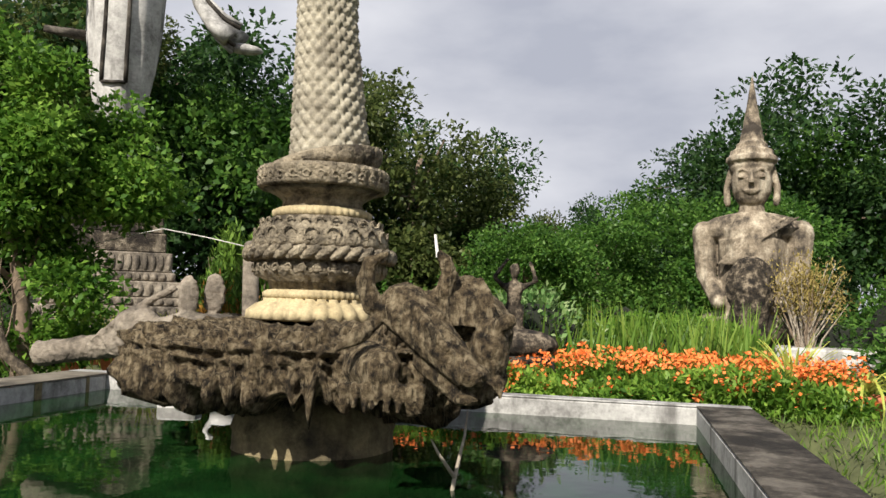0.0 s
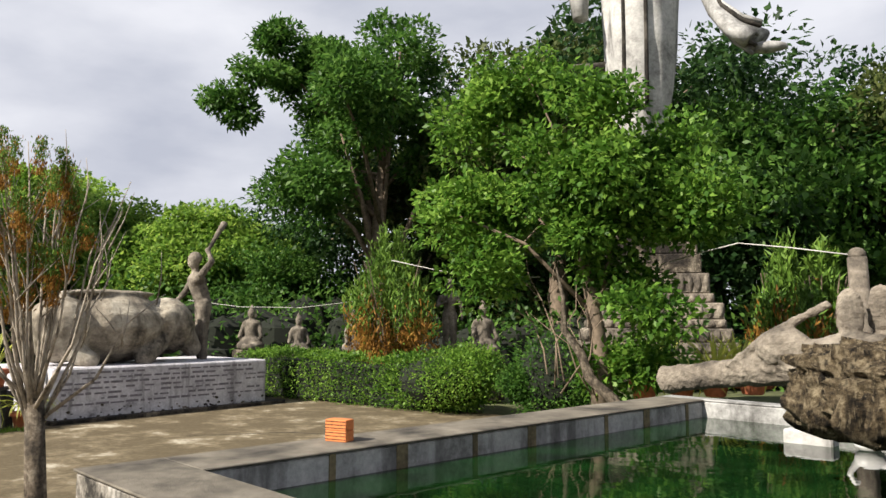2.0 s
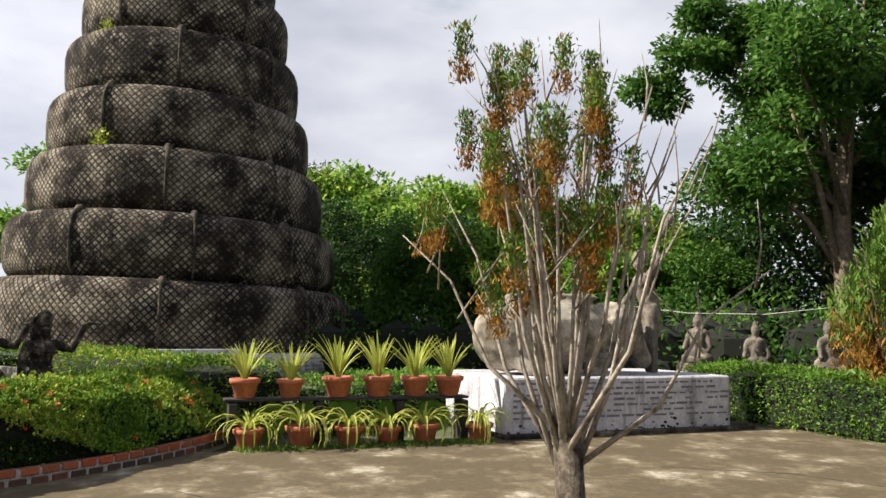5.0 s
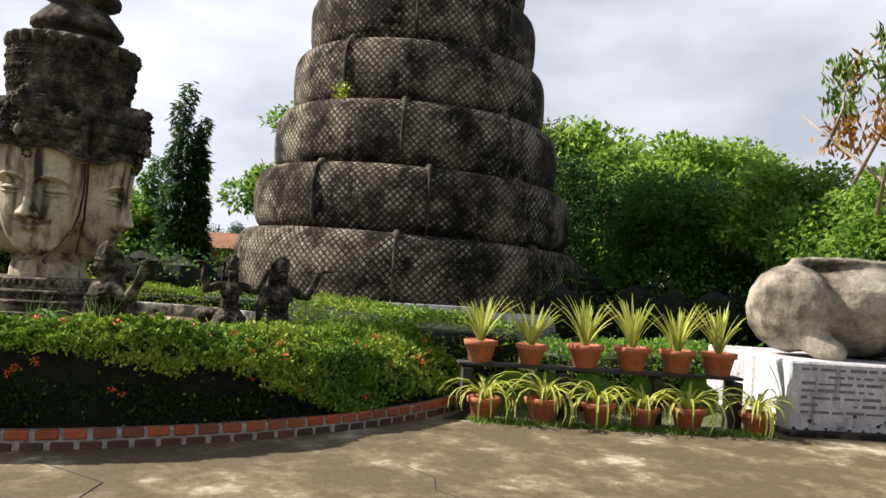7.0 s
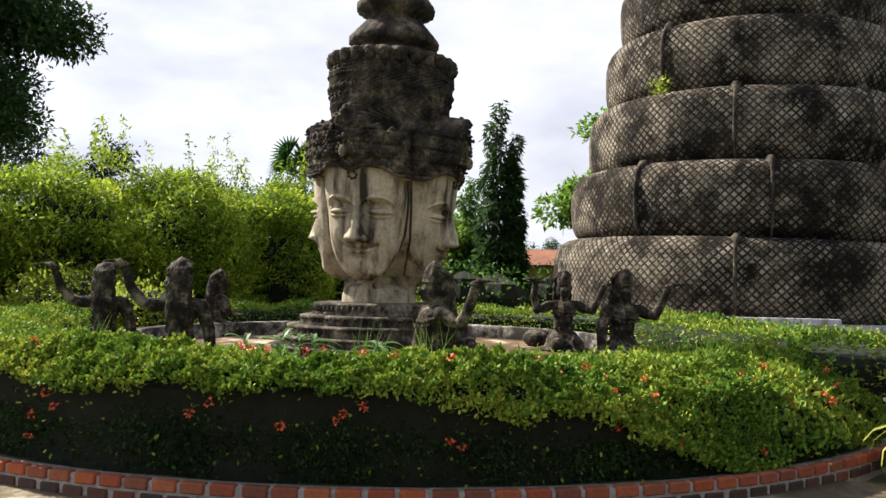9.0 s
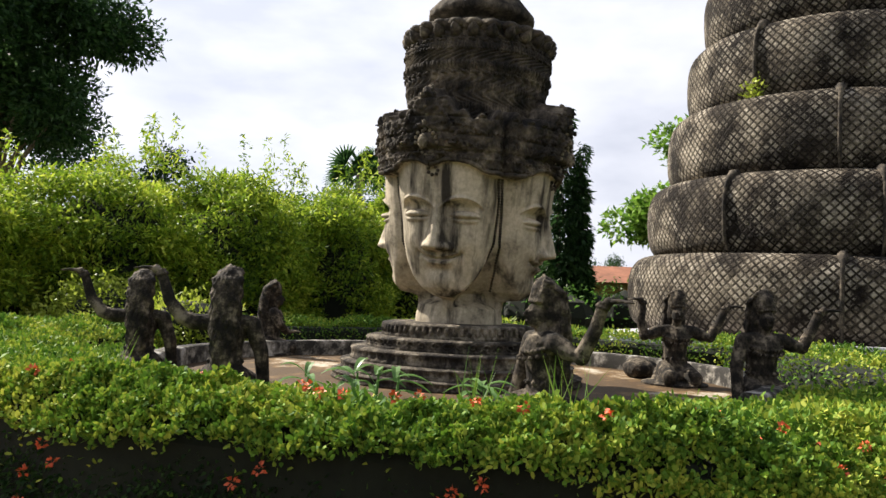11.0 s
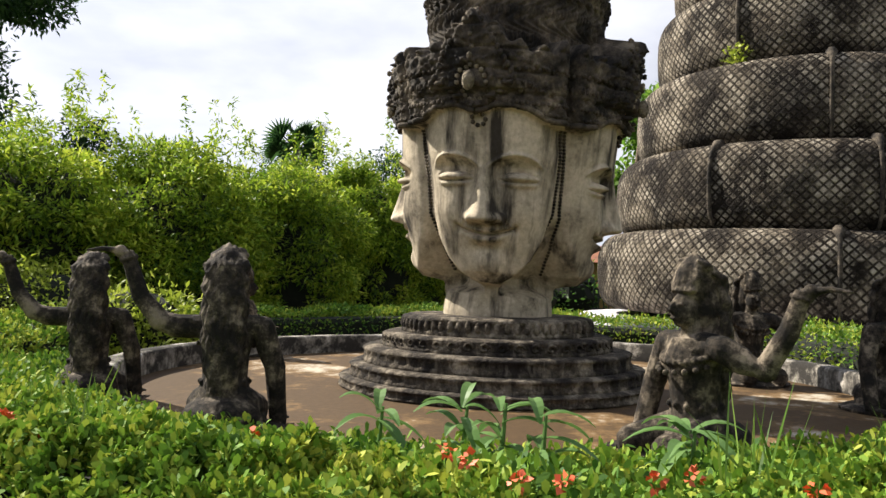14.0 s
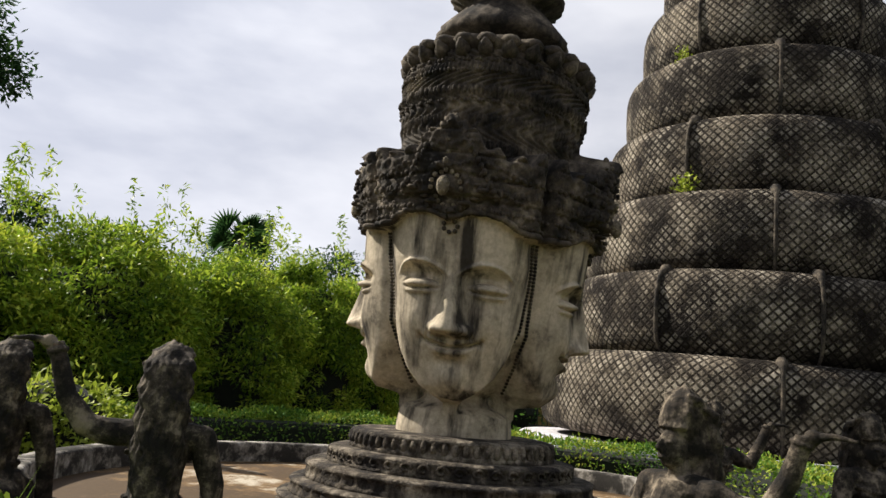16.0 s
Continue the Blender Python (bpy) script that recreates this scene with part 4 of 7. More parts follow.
# ---- coiled serpent tower ----
TC = Vector((-29.0, 5.1, 0))
tower = thing("coiled_tower", (TC.x, TC.y, 0), "huge dark cement tower of stacked serpent coils", "monument")
coil_r = [5.42, 4.95, 4.47, 4.0, 3.6, 3.2, 2.75, 2.25]
rib_at = [(-0.23, 0.55), (-0.73, -0.08, 0.5), (-0.25, 0.45), (-0.72, 0.34), (-0.22, 0.6), (-0.80, 0.38)]
z = 0.55
for k, R in enumerate(coil_r):
    hgt = 1.90
    prof, steps = [], 14
    for j in range(steps + 1):
        t = -math.pi / 2 + math.pi * j / steps
        ex = lambda q, p: math.copysign(abs(q) ** p, q)
        prof.append((R - 0.75 + 0.75 * ex(math.cos(t), 0.62), z + hgt / 2 + hgt / 2 * ex(math.sin(t), 0.62)))
    prof.append((R - 1.6, z + hgt - 0.02))
    cols = 140
    vv, uvs = [], []
    arc = 0
    for j, (r, zz) in enumerate(prof):
        if j:
            arc += math.hypot(prof[j][0] - prof[j - 1][0], prof[j][1] - prof[j - 1][1])
        for c in range(cols + 1):
            a = 2 * math.pi * c / cols
            wob = 1 + 0.01 * noise.noise((math.cos(a) * 3, math.sin(a) * 3, zz + k))
            vv.append((r * wob * math.cos(a), r * wob * math.sin(a), zz - 0.028 * r * math.sin(a)))
            uvs.append((a * round(2 * math.pi * R / 0.20) / (2 * math.pi), arc / 0.20))
    fc = [(j * (cols + 1) + c, j * (cols + 1) + c + 1, (j + 1) * (cols + 1) + c + 1, (j + 1) * (cols + 1) + c) for j in range(len(prof) - 1) for c in range(cols)]
    me = Geo().add(vv, fc).mesh("coil")
    uvl = me.uv_layers.new(name="UVMap")
    li = np.zeros(len(me.loops), dtype=np.int32)
    me.loops.foreach_get("vertex_index", li)
    uvl.data.foreach_set("uv", np.array(uvs, dtype=np.float32)[li].ravel())
    part("coil", me, M_COIL, tower, "", True)
    for a in (rib_at[k] if k < 6 else ()):      # upright ribs with a knob on top
        path = [(( r + 0.03) * math.cos(a), (r + 0.03) * math.sin(a), zz - 0.028 * r * math.sin(a)) for r, zz in prof[1:steps]]
        part("rib", Geo().tube(path, [0.035] * 4 + [0.045] * (len(path) - 7) + [0.08, 0.12, 0.10], 7), M_CROWN, tower, "", True)
    z += hgt - 0.06
g = Geo()
g.lathe([(5.9, -0.05), (5.9, 0.5), (5.8, 0.56), (4.9, 0.57)], 90)
part("plinth", g, M_SLAB, tower, "whitewashed low plinth", True)
g = Geo()
for r in range(4):
    for k in range(26):
        a = -0.55 + k * 0.045 + 0.004 * ((k * 7 + r * 3) % 5)
        if (k * 5 + r) % 9 == 0:
            continue
        b = a + 0.028 + 0.004 * ((k + r) % 3)
        z0 = 0.12 + 0.1 * r
        g.add([(5.905 * math.cos(a), 5.905 * math.sin(a), z0), (5.905 * math.cos(b), 5.905 * math.sin(b), z0), (5.905 * math.cos(b), 5.905 * math.sin(b), z0 + 0.035), (5.905 * math.cos(a), 5.905 * math.sin(a), z0 + 0.035)], [(0, 1, 2, 3)])
part("lettering", g, M_LETTER, tower, "illegible faded lines")


# ---- hedge bed round the head ----
bed = thing("brick_kerb", (KC.x, KC.y, 0), "low kerb of two brick courses round the flower bed", "kerb", kind="structure")
g = Geo()
g.lathe([(5.36, -0.05), (5.36, 0.140), (5.26, 0.146), (5.22, 0.02)], 200, sweep=(radians(-120), radians(100)))
part("mortar", g, M_MORTAR, bed, "grey mortar bed", True)
g = Geo()
g.lathe([(5.24, 0.12), (4.2, 0.2), (3.6, 0.35)], 90, sweep=(radians(-125), radians(105)))
tagged(part("bed_soil", g, M_SOIL, bed, "dark shaded soil"))

# solid core in near-black, so the hedge's shaded inside is painted dark
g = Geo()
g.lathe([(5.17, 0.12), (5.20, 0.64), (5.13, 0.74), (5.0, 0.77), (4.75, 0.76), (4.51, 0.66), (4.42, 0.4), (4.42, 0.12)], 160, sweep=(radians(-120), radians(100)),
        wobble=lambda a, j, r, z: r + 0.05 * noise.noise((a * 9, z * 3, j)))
hedge = thing("hedge", (KC.x, KC.y, 0), "clipped flowering hedge, sunlit on top, dark at its side", "hedge", kind="stuff")


def hedge_fall(th, r):
    """How far the hedge's top sinks towards the walk, beside the flower pots."""
    return 0.44 * step01(radians(14), radians(40), th) * np.clip((r - 4.45) / 0.75, 0, 1)


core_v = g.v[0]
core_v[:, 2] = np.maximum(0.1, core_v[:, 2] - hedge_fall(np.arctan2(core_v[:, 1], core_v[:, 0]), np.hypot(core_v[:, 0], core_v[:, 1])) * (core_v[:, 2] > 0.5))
part("shade_core", g, M_SHADE, hedge, "near-black core painted as the hedge's inner shade")


def ring_points(n, a0, a1):
    """Points over the hedge's top and sides, gathered in tufts with dark gaps between, thicker towards the walk."""
    th = rng.uniform(radians(a0), radians(a1), n)
    s = rng.random(n)
    top, side = s < 0.86, (s >= 0.86) & (s < 0.862)
    r = np.where(top, rng.uniform(4.2, 5.16, n), np.where(side, 5.07 + rng.normal(0, 0.02, n), 4.24 + rng.normal(0, 0.04, n)))
    lump = np.array([noise.noise((a * 6, q * 2.0, 1.0)) + 0.5 * noise.noise((a * 19, q * 5.0, 2.0)) for a, q in zip(th, r)]) * 0.10
    tuft = np.array([noise.noise((a * 62, q * 12.0, 7.0)) + 0.6 * noise.noise((a * 130, q * 26.0, 3.0)) for a, q in zip(th, r)])
    z = 0.845 - 0.24 * np.clip(4.8 - r, 0, 1) - 1.5 * np.clip(r - 4.88, 0, 1) ** 1.7 + np.clip(0.075 * tuft, -0.06, 0.06) - 0.05 * rng.random(n) ** 2
    z = np.where(top, z, np.where(side, 0.62, 0.64) - 0.5 * rng.random(n) ** 1.4)
    z = z + lump * (1 + 0.2 * (r > 4.8)) - np.where(top | side, hedge_fall(th, r + 0.15), 0.0)
    keep = ~top | (tuft > -0.22) | (rng.random(n) < 0.35)
    out = np.stack([np.cos(th), np.sin(th), np.full(n, 0.3)], axis=-1)
    r = r + 0.15
    p = np.stack([r * np.cos(th), r * np.sin(th), z], axis=-1)
    w = np.where(top[:, None], np.array([[0, 0, 1.0]]), np.where(side[:, None], 1, -1) * out)
    return p[keep], w[keep]


p, w = ring_points(150000, -28, 42)
part("leaves", leaf_mesh("leaves", p, w, 0.034, 0.02, 0.0, 0.9, 6), L_HEDGE, hedge)
p, w = ring_points(22000, 42, 98)
part("leaves", leaf_mesh("leaves", p, w, 0.06, 0.03, 0.0, 0.9), L_HEDGE, hedge)
p, w = ring_points(24000, -118, -28)
part("leaves", leaf_mesh("leaves", p, w, 0.06, 0.03, 0.0, 0.9), L_HEDGE, hedge)

n = 42000                                   # leaves of the hedge's side, their shade put into a darker leaf colour
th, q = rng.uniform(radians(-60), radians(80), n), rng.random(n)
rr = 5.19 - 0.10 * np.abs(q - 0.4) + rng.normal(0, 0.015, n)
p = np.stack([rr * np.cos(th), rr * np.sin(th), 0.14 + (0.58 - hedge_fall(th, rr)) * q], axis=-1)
part("old_leaves", leaf_mesh("old_leaves", p, np.stack([np.cos(th), np.sin(th), np.full(n, -0.2)], axis=-1), 0.034, 0.019, 0.3, 0.7), L_DARK, hedge, "hedge side leaves, coloured dark for shade")
n = 42000                                   # low growth between the hedge and the platform
th, q = rng.uniform(radians(-75), radians(80), n), rng.random(n)
lump = np.array([noise.noise((a * 8, b * 3.0, 5.0)) for a, b in zip(th, q)])
p = np.stack([(2.9 + 1.4 * q) * np.cos(th), (2.9 + 1.4 * q) * np.sin(th), 0.57 + 0.20 * q + 0.09 * lump + rng.normal(0, 0.03, n)], axis=-1) + np.array(HC - KC)
part("low_leaves", leaf_mesh("low_leaves", p, np.tile([[0, 0, 1.0]], (n, 1)), 0.045, 0.022, 0.0, 0.9, 6), L_HEDGE, hedge)


def long_hedge(name, a, b, width, height, n, mat, label, leaf=0.06, z0=0.0, wave=0.08):
    """A straight clipped hedge from a to b."""
    a, b = Vector((*a, 0)), Vector((*b, 0))
    ln = (b - a).length
    yaw = math.degrees(math.atan2(b.y - a.y, b.x - a.x))
    ob = thing(name, pose(a.x, a.y, z0, 0, 0, yaw), label, "hedge", kind="stuff")
    # near-black box paints the shade between the leaves
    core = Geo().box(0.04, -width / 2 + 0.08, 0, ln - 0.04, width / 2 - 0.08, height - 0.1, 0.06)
    part("shade_core", core, M_SHADE, ob)
    s = rng.random(n)
    x = rng.uniform(0, ln, n)
    y = rng.uniform(-width / 2, width / 2, n)
    z = rng.uniform(0, height, n)
    way = np.zeros((n, 3))
    t = s < 0.4
    z[t], way[t, 2] = height + rng.normal(0, 0.03, t.sum()), 1
    t = (s >= 0.4) & (s < 0.65)
    y[t], way[t, 1] = -width / 2 + rng.normal(0, 0.04, t.sum()), -1
    t = (s >= 0.65) & (s < 0.9)
    y[t], way[t, 1] = width / 2 + rng.normal(0, 0.04, t.sum()), 1
    t = s >= 0.9
    e = rng.random(t.sum()) < 0.5
    x[t], way[t, 0] = np.where(e, 0, ln), np.where(e, -1, 1)
    lump = np.array([noise.noise((q * 1.6, k * 2.0, 4.0)) for q, k in zip(x, y)])
    z = z + wave * lump * (z / height)
    y = y + wave * lump * np.sign(y)
    way[:, 2] += 0.2
    part("leaves", leaf_mesh("leaves", np.stack([x, y, z], axis=-1), way, leaf, leaf * 0.5, 0.0, 0.9), mat, ob)
    return ob


def bush(name, c, r, n, mat, label, leaf=0.06, category="bush", clumps=26, small=0.34):
    """A rounded bush: single leaves over uneven clumps, round a core coloured as inner shade."""
    ob = thing(name, pose(c[0], c[1], c[2]), label, category)
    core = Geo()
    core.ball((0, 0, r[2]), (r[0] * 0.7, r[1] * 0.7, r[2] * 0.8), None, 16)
    part("shade_core", core, M_SHADE, ob)
    cl = clumped((0, 0, r[2]), (r[0] * 0.8, r[1] * 0.8, r[2] * 0.85), clumps, small * r[0], hash(name) % 7 + int(10 * abs(c[0])))
    cl = [q for q in cl] + [[0, 0, r[2], r[0] * 0.93, r[1] * 0.93, r[2] * 0.98]]
    p, w = crown_points(cl, n, 0.8)
    p[:, 2] = np.maximum(p[:, 2], 0.02)
    part("leaves", leaf_mesh("leaves", p, w, leaf, leaf * 0.5, 0.1), mat, ob)
    return ob


long_hedge("hedge", (-12.4, 10.9), (-8.0, 10.5), 0.9, 0.78, 14000, L_BRIGHT, "clipped green hedge along the pavement")
long_hedge("hedge", (-16.3, -7.2), (-21.0, -3.0), 0.8, 0.72, 12000, L_HEDGE, "low clipped hedge beyond the platform", z0=0.1)
long_hedge("hedge", (-18.2, 1.5), (-20.0, -3.0), 0.8, 0.75, 9000, L_HEDGE, "low clipped hedge before the coiled tower", z0=0.1)
long_hedge("hedge", (-12.6, 3.4), (-19.0, 1.4), 1.2, 0.8, 12000, L_HEDGE, "low clipped hedge beside the flower pots", z0=0.05)
long_hedge("hedge", (-12.6, 4.2), (-14.5, 7.4), 0.8, 0.62, 9000, L_BRIGHT, "low clipped hedge behind the pots")
bush("round_bush", (-7.75, 10.35, 0), (1.05, 0.8, 0.47), 20000, L_BRIGHT, "rounded clipped green bush beside the pavement")
bush("round_bush", (-5.6, 9.75, 0.0), (0.6, 0.55, 0.6), 12000, L_TREE, "rounded clipped dark green bush near the pool")
bush("lime_bush", (-16.4, -5.9, 0.0), (1.0, 0.8, 0.62), 6000, L_LIME, "bright lime green shrub in the sun", 0.09)
bush("lime_bush", (-18.0, -8.0, 0.0), (1.6, 1.2, 0.7), 8000, L_LIME, "bright lime green shrub in the sun", 0.09)
bush("lime_bush", (-17.5, -1.9, 0.0), (0.6, 0.6, 0.55), 4000, L_LIME, "small yellow green shrub behind the pedestal", 0.08)

# ---- trees ----
def crown(seed, centre, size, count, small):
    return clumped(centre, size, count, small, seed)


tree_at("leafy_tree", (-3.95, 7.45, 0.55), 2.6, crown(3, (-0.72, 0.0, 2.25), (1.2, 1.1, 1.5), 100, 0.26) + crown(5, (0.52, 0.0, 2.35), (0.95, 0.9, 1.25), 90, 0.24) + crown(4, (0.3, 0.1, 0.9), (0.9, 0.6, 0.7), 40, 0.2), 40000, 0.078, 0.05, L_VINE,
        "sunlit leafy tree hung with vines, growing by the pool", (-0.4, 0.1), 0.10, limbs=14)
tree_at("tall_tree", (-13.2, 15.6, 0), 6.5, crown(8, (0.2, 0.2, 6.2), (3.2, 3.0, 3.8), 95, 0.50) + crown(9, (-1.8, -1.2, 8.2), (1.7, 1.2, 0.9), 45, 0.35) + crown(10, (-2.4, -2.2, 7.2), (1.2, 1.0, 0.9), 30, 0.3), 40000, 0.17, 0.085, L_TREE,
        "tall dark green tree with spreading branches", (0.3, 0), 0.3, limbs=16)
tree_at("tall_tree", (-9.3, 17.5, 0), 7.5, crown(12, (0, 0, 6.4), (2.8, 2.6, 3.6), 120, 0.55), 30000, 0.16, 0.07, L_OLIVE, "tall airy olive green tree", (0.5, 0), 0.28)
tree_at("tall_tree", (-32.2, -24.6, 0), 11.0, crown(21, (0, 0, 10.4), (5.6, 5.4, 5.4), 190, 1.05), 60000, 0.3, 0.13, L_DARK, "tall dark tree overhanging the garden", (0.8, 0), 0.5, limbs=16)
tree_at("tree", (-38.5, 1.5, 0), 7.0, crown(31, (0, 0, 5.6), (3.2, 3.6, 3.4), 70, 0.8) + crown(32, (0.5, 2.2, 4.2), (2.2, 2.2, 2.4), 40, 0.6), 18000, 0.3, 0.16, L_BRIGHT, "bright green tree behind the tower", (0, 0), 0.35)

far = []
for k, (mat, hgt, wid, seed, lb) in enumerate(((L_DARK, 8.5, 3.6, 41, "dark green tree at the garden's edge"), (L_TREE, 7.0, 3.2, 42, "green broad-leaved tree at the garden's edge"),
                                               (L_OLIVE, 7.8, 3.0, 43, "olive green tree at the garden's edge"), (L_SPRING, 5.0, 2.4, 44, "small bright green tree"))):
    far.append((hgt, lb, mat, wid, seed))
proto = {}
r_far = random.Random(5)


def far_tree(kind, x, y, s=1.0, z=0.0):
    hgt, lb, mat, wid, seed = far[kind]
    if kind not in proto:
        c = crown(seed, (0, 0, hgt * 0.52), (wid * 1.1, wid * 1.1, hgt * 0.50), 170, 0.20 * wid)
        proto[kind] = tree_at("tree", (x, y, z), hgt * 0.72, c, 19000, 0.20, 0.11, mat, lb, (0.4, 0.2), 0.28, group="trees round the garden")
        proto[kind].scale = (s, s, s)
        return proto[kind]
    ob = copy_thing(proto[kind], pose(x, y, z, 0, 0, r_far.uniform(0, 360)))
    ob.scale = (s, s, s)
    return ob


def polar(yaw, dist):
    return (-math.sin(radians(yaw)) * dist, math.cos(radians(yaw)) * dist)


for yaw, dist, kind, s in ((-34, 26, 0, 1.0), (-27, 27, 1, 1.1), (-22, 25, 0, 1.05), (-17, 29, 1, 0.95), (-12, 32, 0, 0.75), (-7, 34, 1, 0.7), (-4, 28, 2, 0.75), (0, 27, 0, 0.9), (3, 23, 2, 1.0), (8, 24, 0, 1.0),
                          (13, 22, 1, 1.15), (17, 25, 0, 1.2), (21, 21, 0, 1.15), (25, 24, 1, 1.2), (30, 23, 0, 1.05), (34, 22, 2, 1.1), (40, 27, 0, 1.0), (47, 29, 1, 0.8), (52, 27, 3, 1.0), (55, 30, 1, 0.75),
                          (60, 32, 0, 0.7), (64, 30, 1, 0.8), (68, 36, 0, 0.8), (71, 40, 2, 1.1), (74, 42, 1, 1.0), (77, 44, 0, 0.9), (-20, 19, 1, 0.64), (-11, 20, 1, 0.57), (-6, 17, 1, 0.5)):
    x, y = polar(yaw, dist)
    far_tree(kind, x, y, s, 0.2)
for x, y, kind, s in ((-24.5, 15.5, 3, 1.1), (-27, 18.5, 3, 1.0), (-21.5, 15.5, 3, 0.9), (-32, 17, 3, 1.55), (-35, 20, 3, 1.6), (-39, 14, 3, 1.85), (-19, 17, 1, 0.6), (-44, 9, 1, 0.95), (-52, 4, 1, 0.5), (-52, -2, 0, 0.5),
                      (-36, -9, 0, 0.75), (-33, -12, 1, 0.8), (-40, -6, 3, 0.9), (-30, -17, 0, 0.75), (-21, -19, 0, 0.75), (-44, -14, 1, 0.8)):
    far_tree(kind, x, y, s)
# behind the walk
for yaw in range(150, 325, 14):
    x, y = polar(yaw, 30)
    far_tree(yaw % 3, x, y, 0.9)


def bamboo(name, c, r, h, n, seed):
    """A dense thicket: billowing sprays of narrow leaves over a core painted as shade, with a few tips rising above."""
    ob = thing(name, pose(c[0], c[1], 0), "dense yellow green bamboo thicket, sunlit above and dark below", "bamboo")
    gr = np.random.default_rng(seed)
    # near-black ellipsoid: the thicket's inner shade as a painted solid
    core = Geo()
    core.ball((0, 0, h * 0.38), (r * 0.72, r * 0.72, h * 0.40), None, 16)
    part("stem_shade_core", core, M_SHADE, ob)
    cl = []
    for k in range(85):                       # sprays over the outside
        a, e = gr.uniform(0, 2 * math.pi), math.asin(gr.uniform(-0.35, 1.0))
        q = gr.uniform(0.72, 0.98)
        z = h * 0.46 + h * 0.47 * math.sin(e) * q
        sz = gr.uniform(0.16, 0.27) * r
        cl.append([r * math.cos(a) * math.cos(e) * q, r * math.sin(a) * math.cos(e) * q, z, sz * 1.15, sz * 1.15, sz * 0.8])
    for k in range(30):                       # low growth
        a = gr.uniform(0, 2 * math.pi)
        cl.append([0.86 * r * math.cos(a), 0.86 * r * math.sin(a), gr.uniform(0.1, 0.4) * h, 0.2 * r, 0.2 * r, 0.22 * r])
    p, w = crown_points(cl, n, 0.45)
    p[:, 2] = np.clip(p[:, 2], 0.05, None)
    k = n // 70
    tip = gr.integers(0, 9, k)
    q = gr.normal(size=(9, 2)) * r * 0.45
    t = gr.random(k)
    p[:k, 0], p[:k, 1] = q[tip, 0] + gr.normal(size=k) * 0.10 * (1.2 - t) + 0.2 * t * t, q[tip, 1] + gr.normal(size=k) * 0.10 * (1.2 - t)
    p[:k, 2] = h * 0.90 + t * h * (0.08 + 0.09 * (tip % 3))
    part("leaves", leaf_mesh("leaves", p, w, 0.13, 0.042, 0.3, 0.8), L_BAMBOO, ob)
    return ob


for k, (x, y, r, h) in enumerate(((-17.8, -11.5, 1.9, 3.6), (-19.6, -9.6, 1.8, 3.9), (-20.6, -7.8, 1.7, 3.7), (-22.6, -6.6, 1.6, 3.8), (-25.4, -5.6, 1.5, 4.2), (-16.6, -13.6, 2.0, 3.7), (-27.5, -5.0, 1.4, 3.9), (-15.0, -15.5, 2.0, 4.3))):
    bamboo("bamboo_thicket", (x, y), r, h, 36000, 50 + k)

# tall clipped column trees, palm
for x, y, h, r in ((-36.5, -3.05, 8.3, 0.95), (-36.5, -2.35, 7.0, 0.6), (-40.0, -4.6, 5.8, 1.2)):
    cl = [[0.15 * r * math.sin(k * 2.1), 0.15 * r * math.cos(k * 1.7), h * (0.10 + 0.88 * k / 15), r * (1 - 0.75 * k / 15), r * (1 - 0.75 * k / 15), h * 0.06] for k in range(16)]
    tree_at("column_tree", (x, y, 0), h * 0.95, cl, 6000, 0.32, 0.09, L_DARK if r < 1.2 else L_TREE, "tall narrow column-shaped tree", (0, 0), 0.14, limbs=4, droop=0.9)


def palm(c, h, seed):
    ob = thing("fan_palm", pose(c[0], c[1], 0), "fan palm rising over the thicket", "palm tree")
    part("trunk", Geo().tube([(0, 0, 0), (0.1, 0, h * 0.5), (0, 0, h)], [0.25, 0.2, 0.18], 10), M_BARK, ob, soft=True)
    r = random.Random(seed)
    for k in range(30):
        a, e = r.uniform(0, 6.28), r.uniform(-0.45, 0.9)
        d = Vector((math.cos(a) * math.cos(e), math.sin(a) * math.cos(e), math.sin(e)))
        s = d.orthogonal().normalized()
        u = d.cross(s)
        base = Vector((0, 0, h)) + d * r.uniform(0.15, 1.15)
        g = Geo()
        g.tube([(0, 0, h), base], 0.03, 5)
        for j in range(13):
            b = -1.25 + 2.5 * j / 12
            tipv = base + (d * math.cos(b) + s * math.sin(b)) * 0.95 + Vector((0, 0, -0.12))
            side = (s * math.cos(b) - d * math.sin(b)) * 0.055
            m = base.lerp(tipv, 0.5)
            g.add([base, m + side + u * 0.02, tipv, m - side + u * 0.02], [(0, 1, 2, 3)])
        part("frond", g, L_DARK, ob)
    return ob


palm((-40.6, -12.7), 6.7, 2)


# ---- pool animals ----
def sculpt(name, g, mats, m, label, voxel=0.02, rough=0.0, size=0.1, category="statue", rounds=4):
    ob = part(name, g, mats, soft=True)
    ob.matrix_world = m
    organic(ob, voxel, rounds, rough, size)
    return tagged(ob, label, category)


# buffalo lying over the rock's edge, head hanging towards the water
g = Geo()
g.ball((0.14, 0.42, 1.34), (0.18, 0.34, 0.18))
g.ball((0.11, 0.26, 1.47), (0.09, 0.15, 0.10))
g.limb((-0.125, 0.06, 1.43), (-0.01, -0.04, 1.325), 0.100, 0.086)
g.limb((-0.01, -0.04, 1.325), (0.105, -0.12, 1.215), 0.086, 0.058)
g.ball((0.125, -0.14, 1.205), (0.066, 0.052, 0.046))
g.limb((-0.03, 0.0, 1.245), (0.085, -0.09, 1.135), 0.058, 0.036)
g.ball((0.105, -0.105, 1.12), (0.05, 0.04, 0.026))
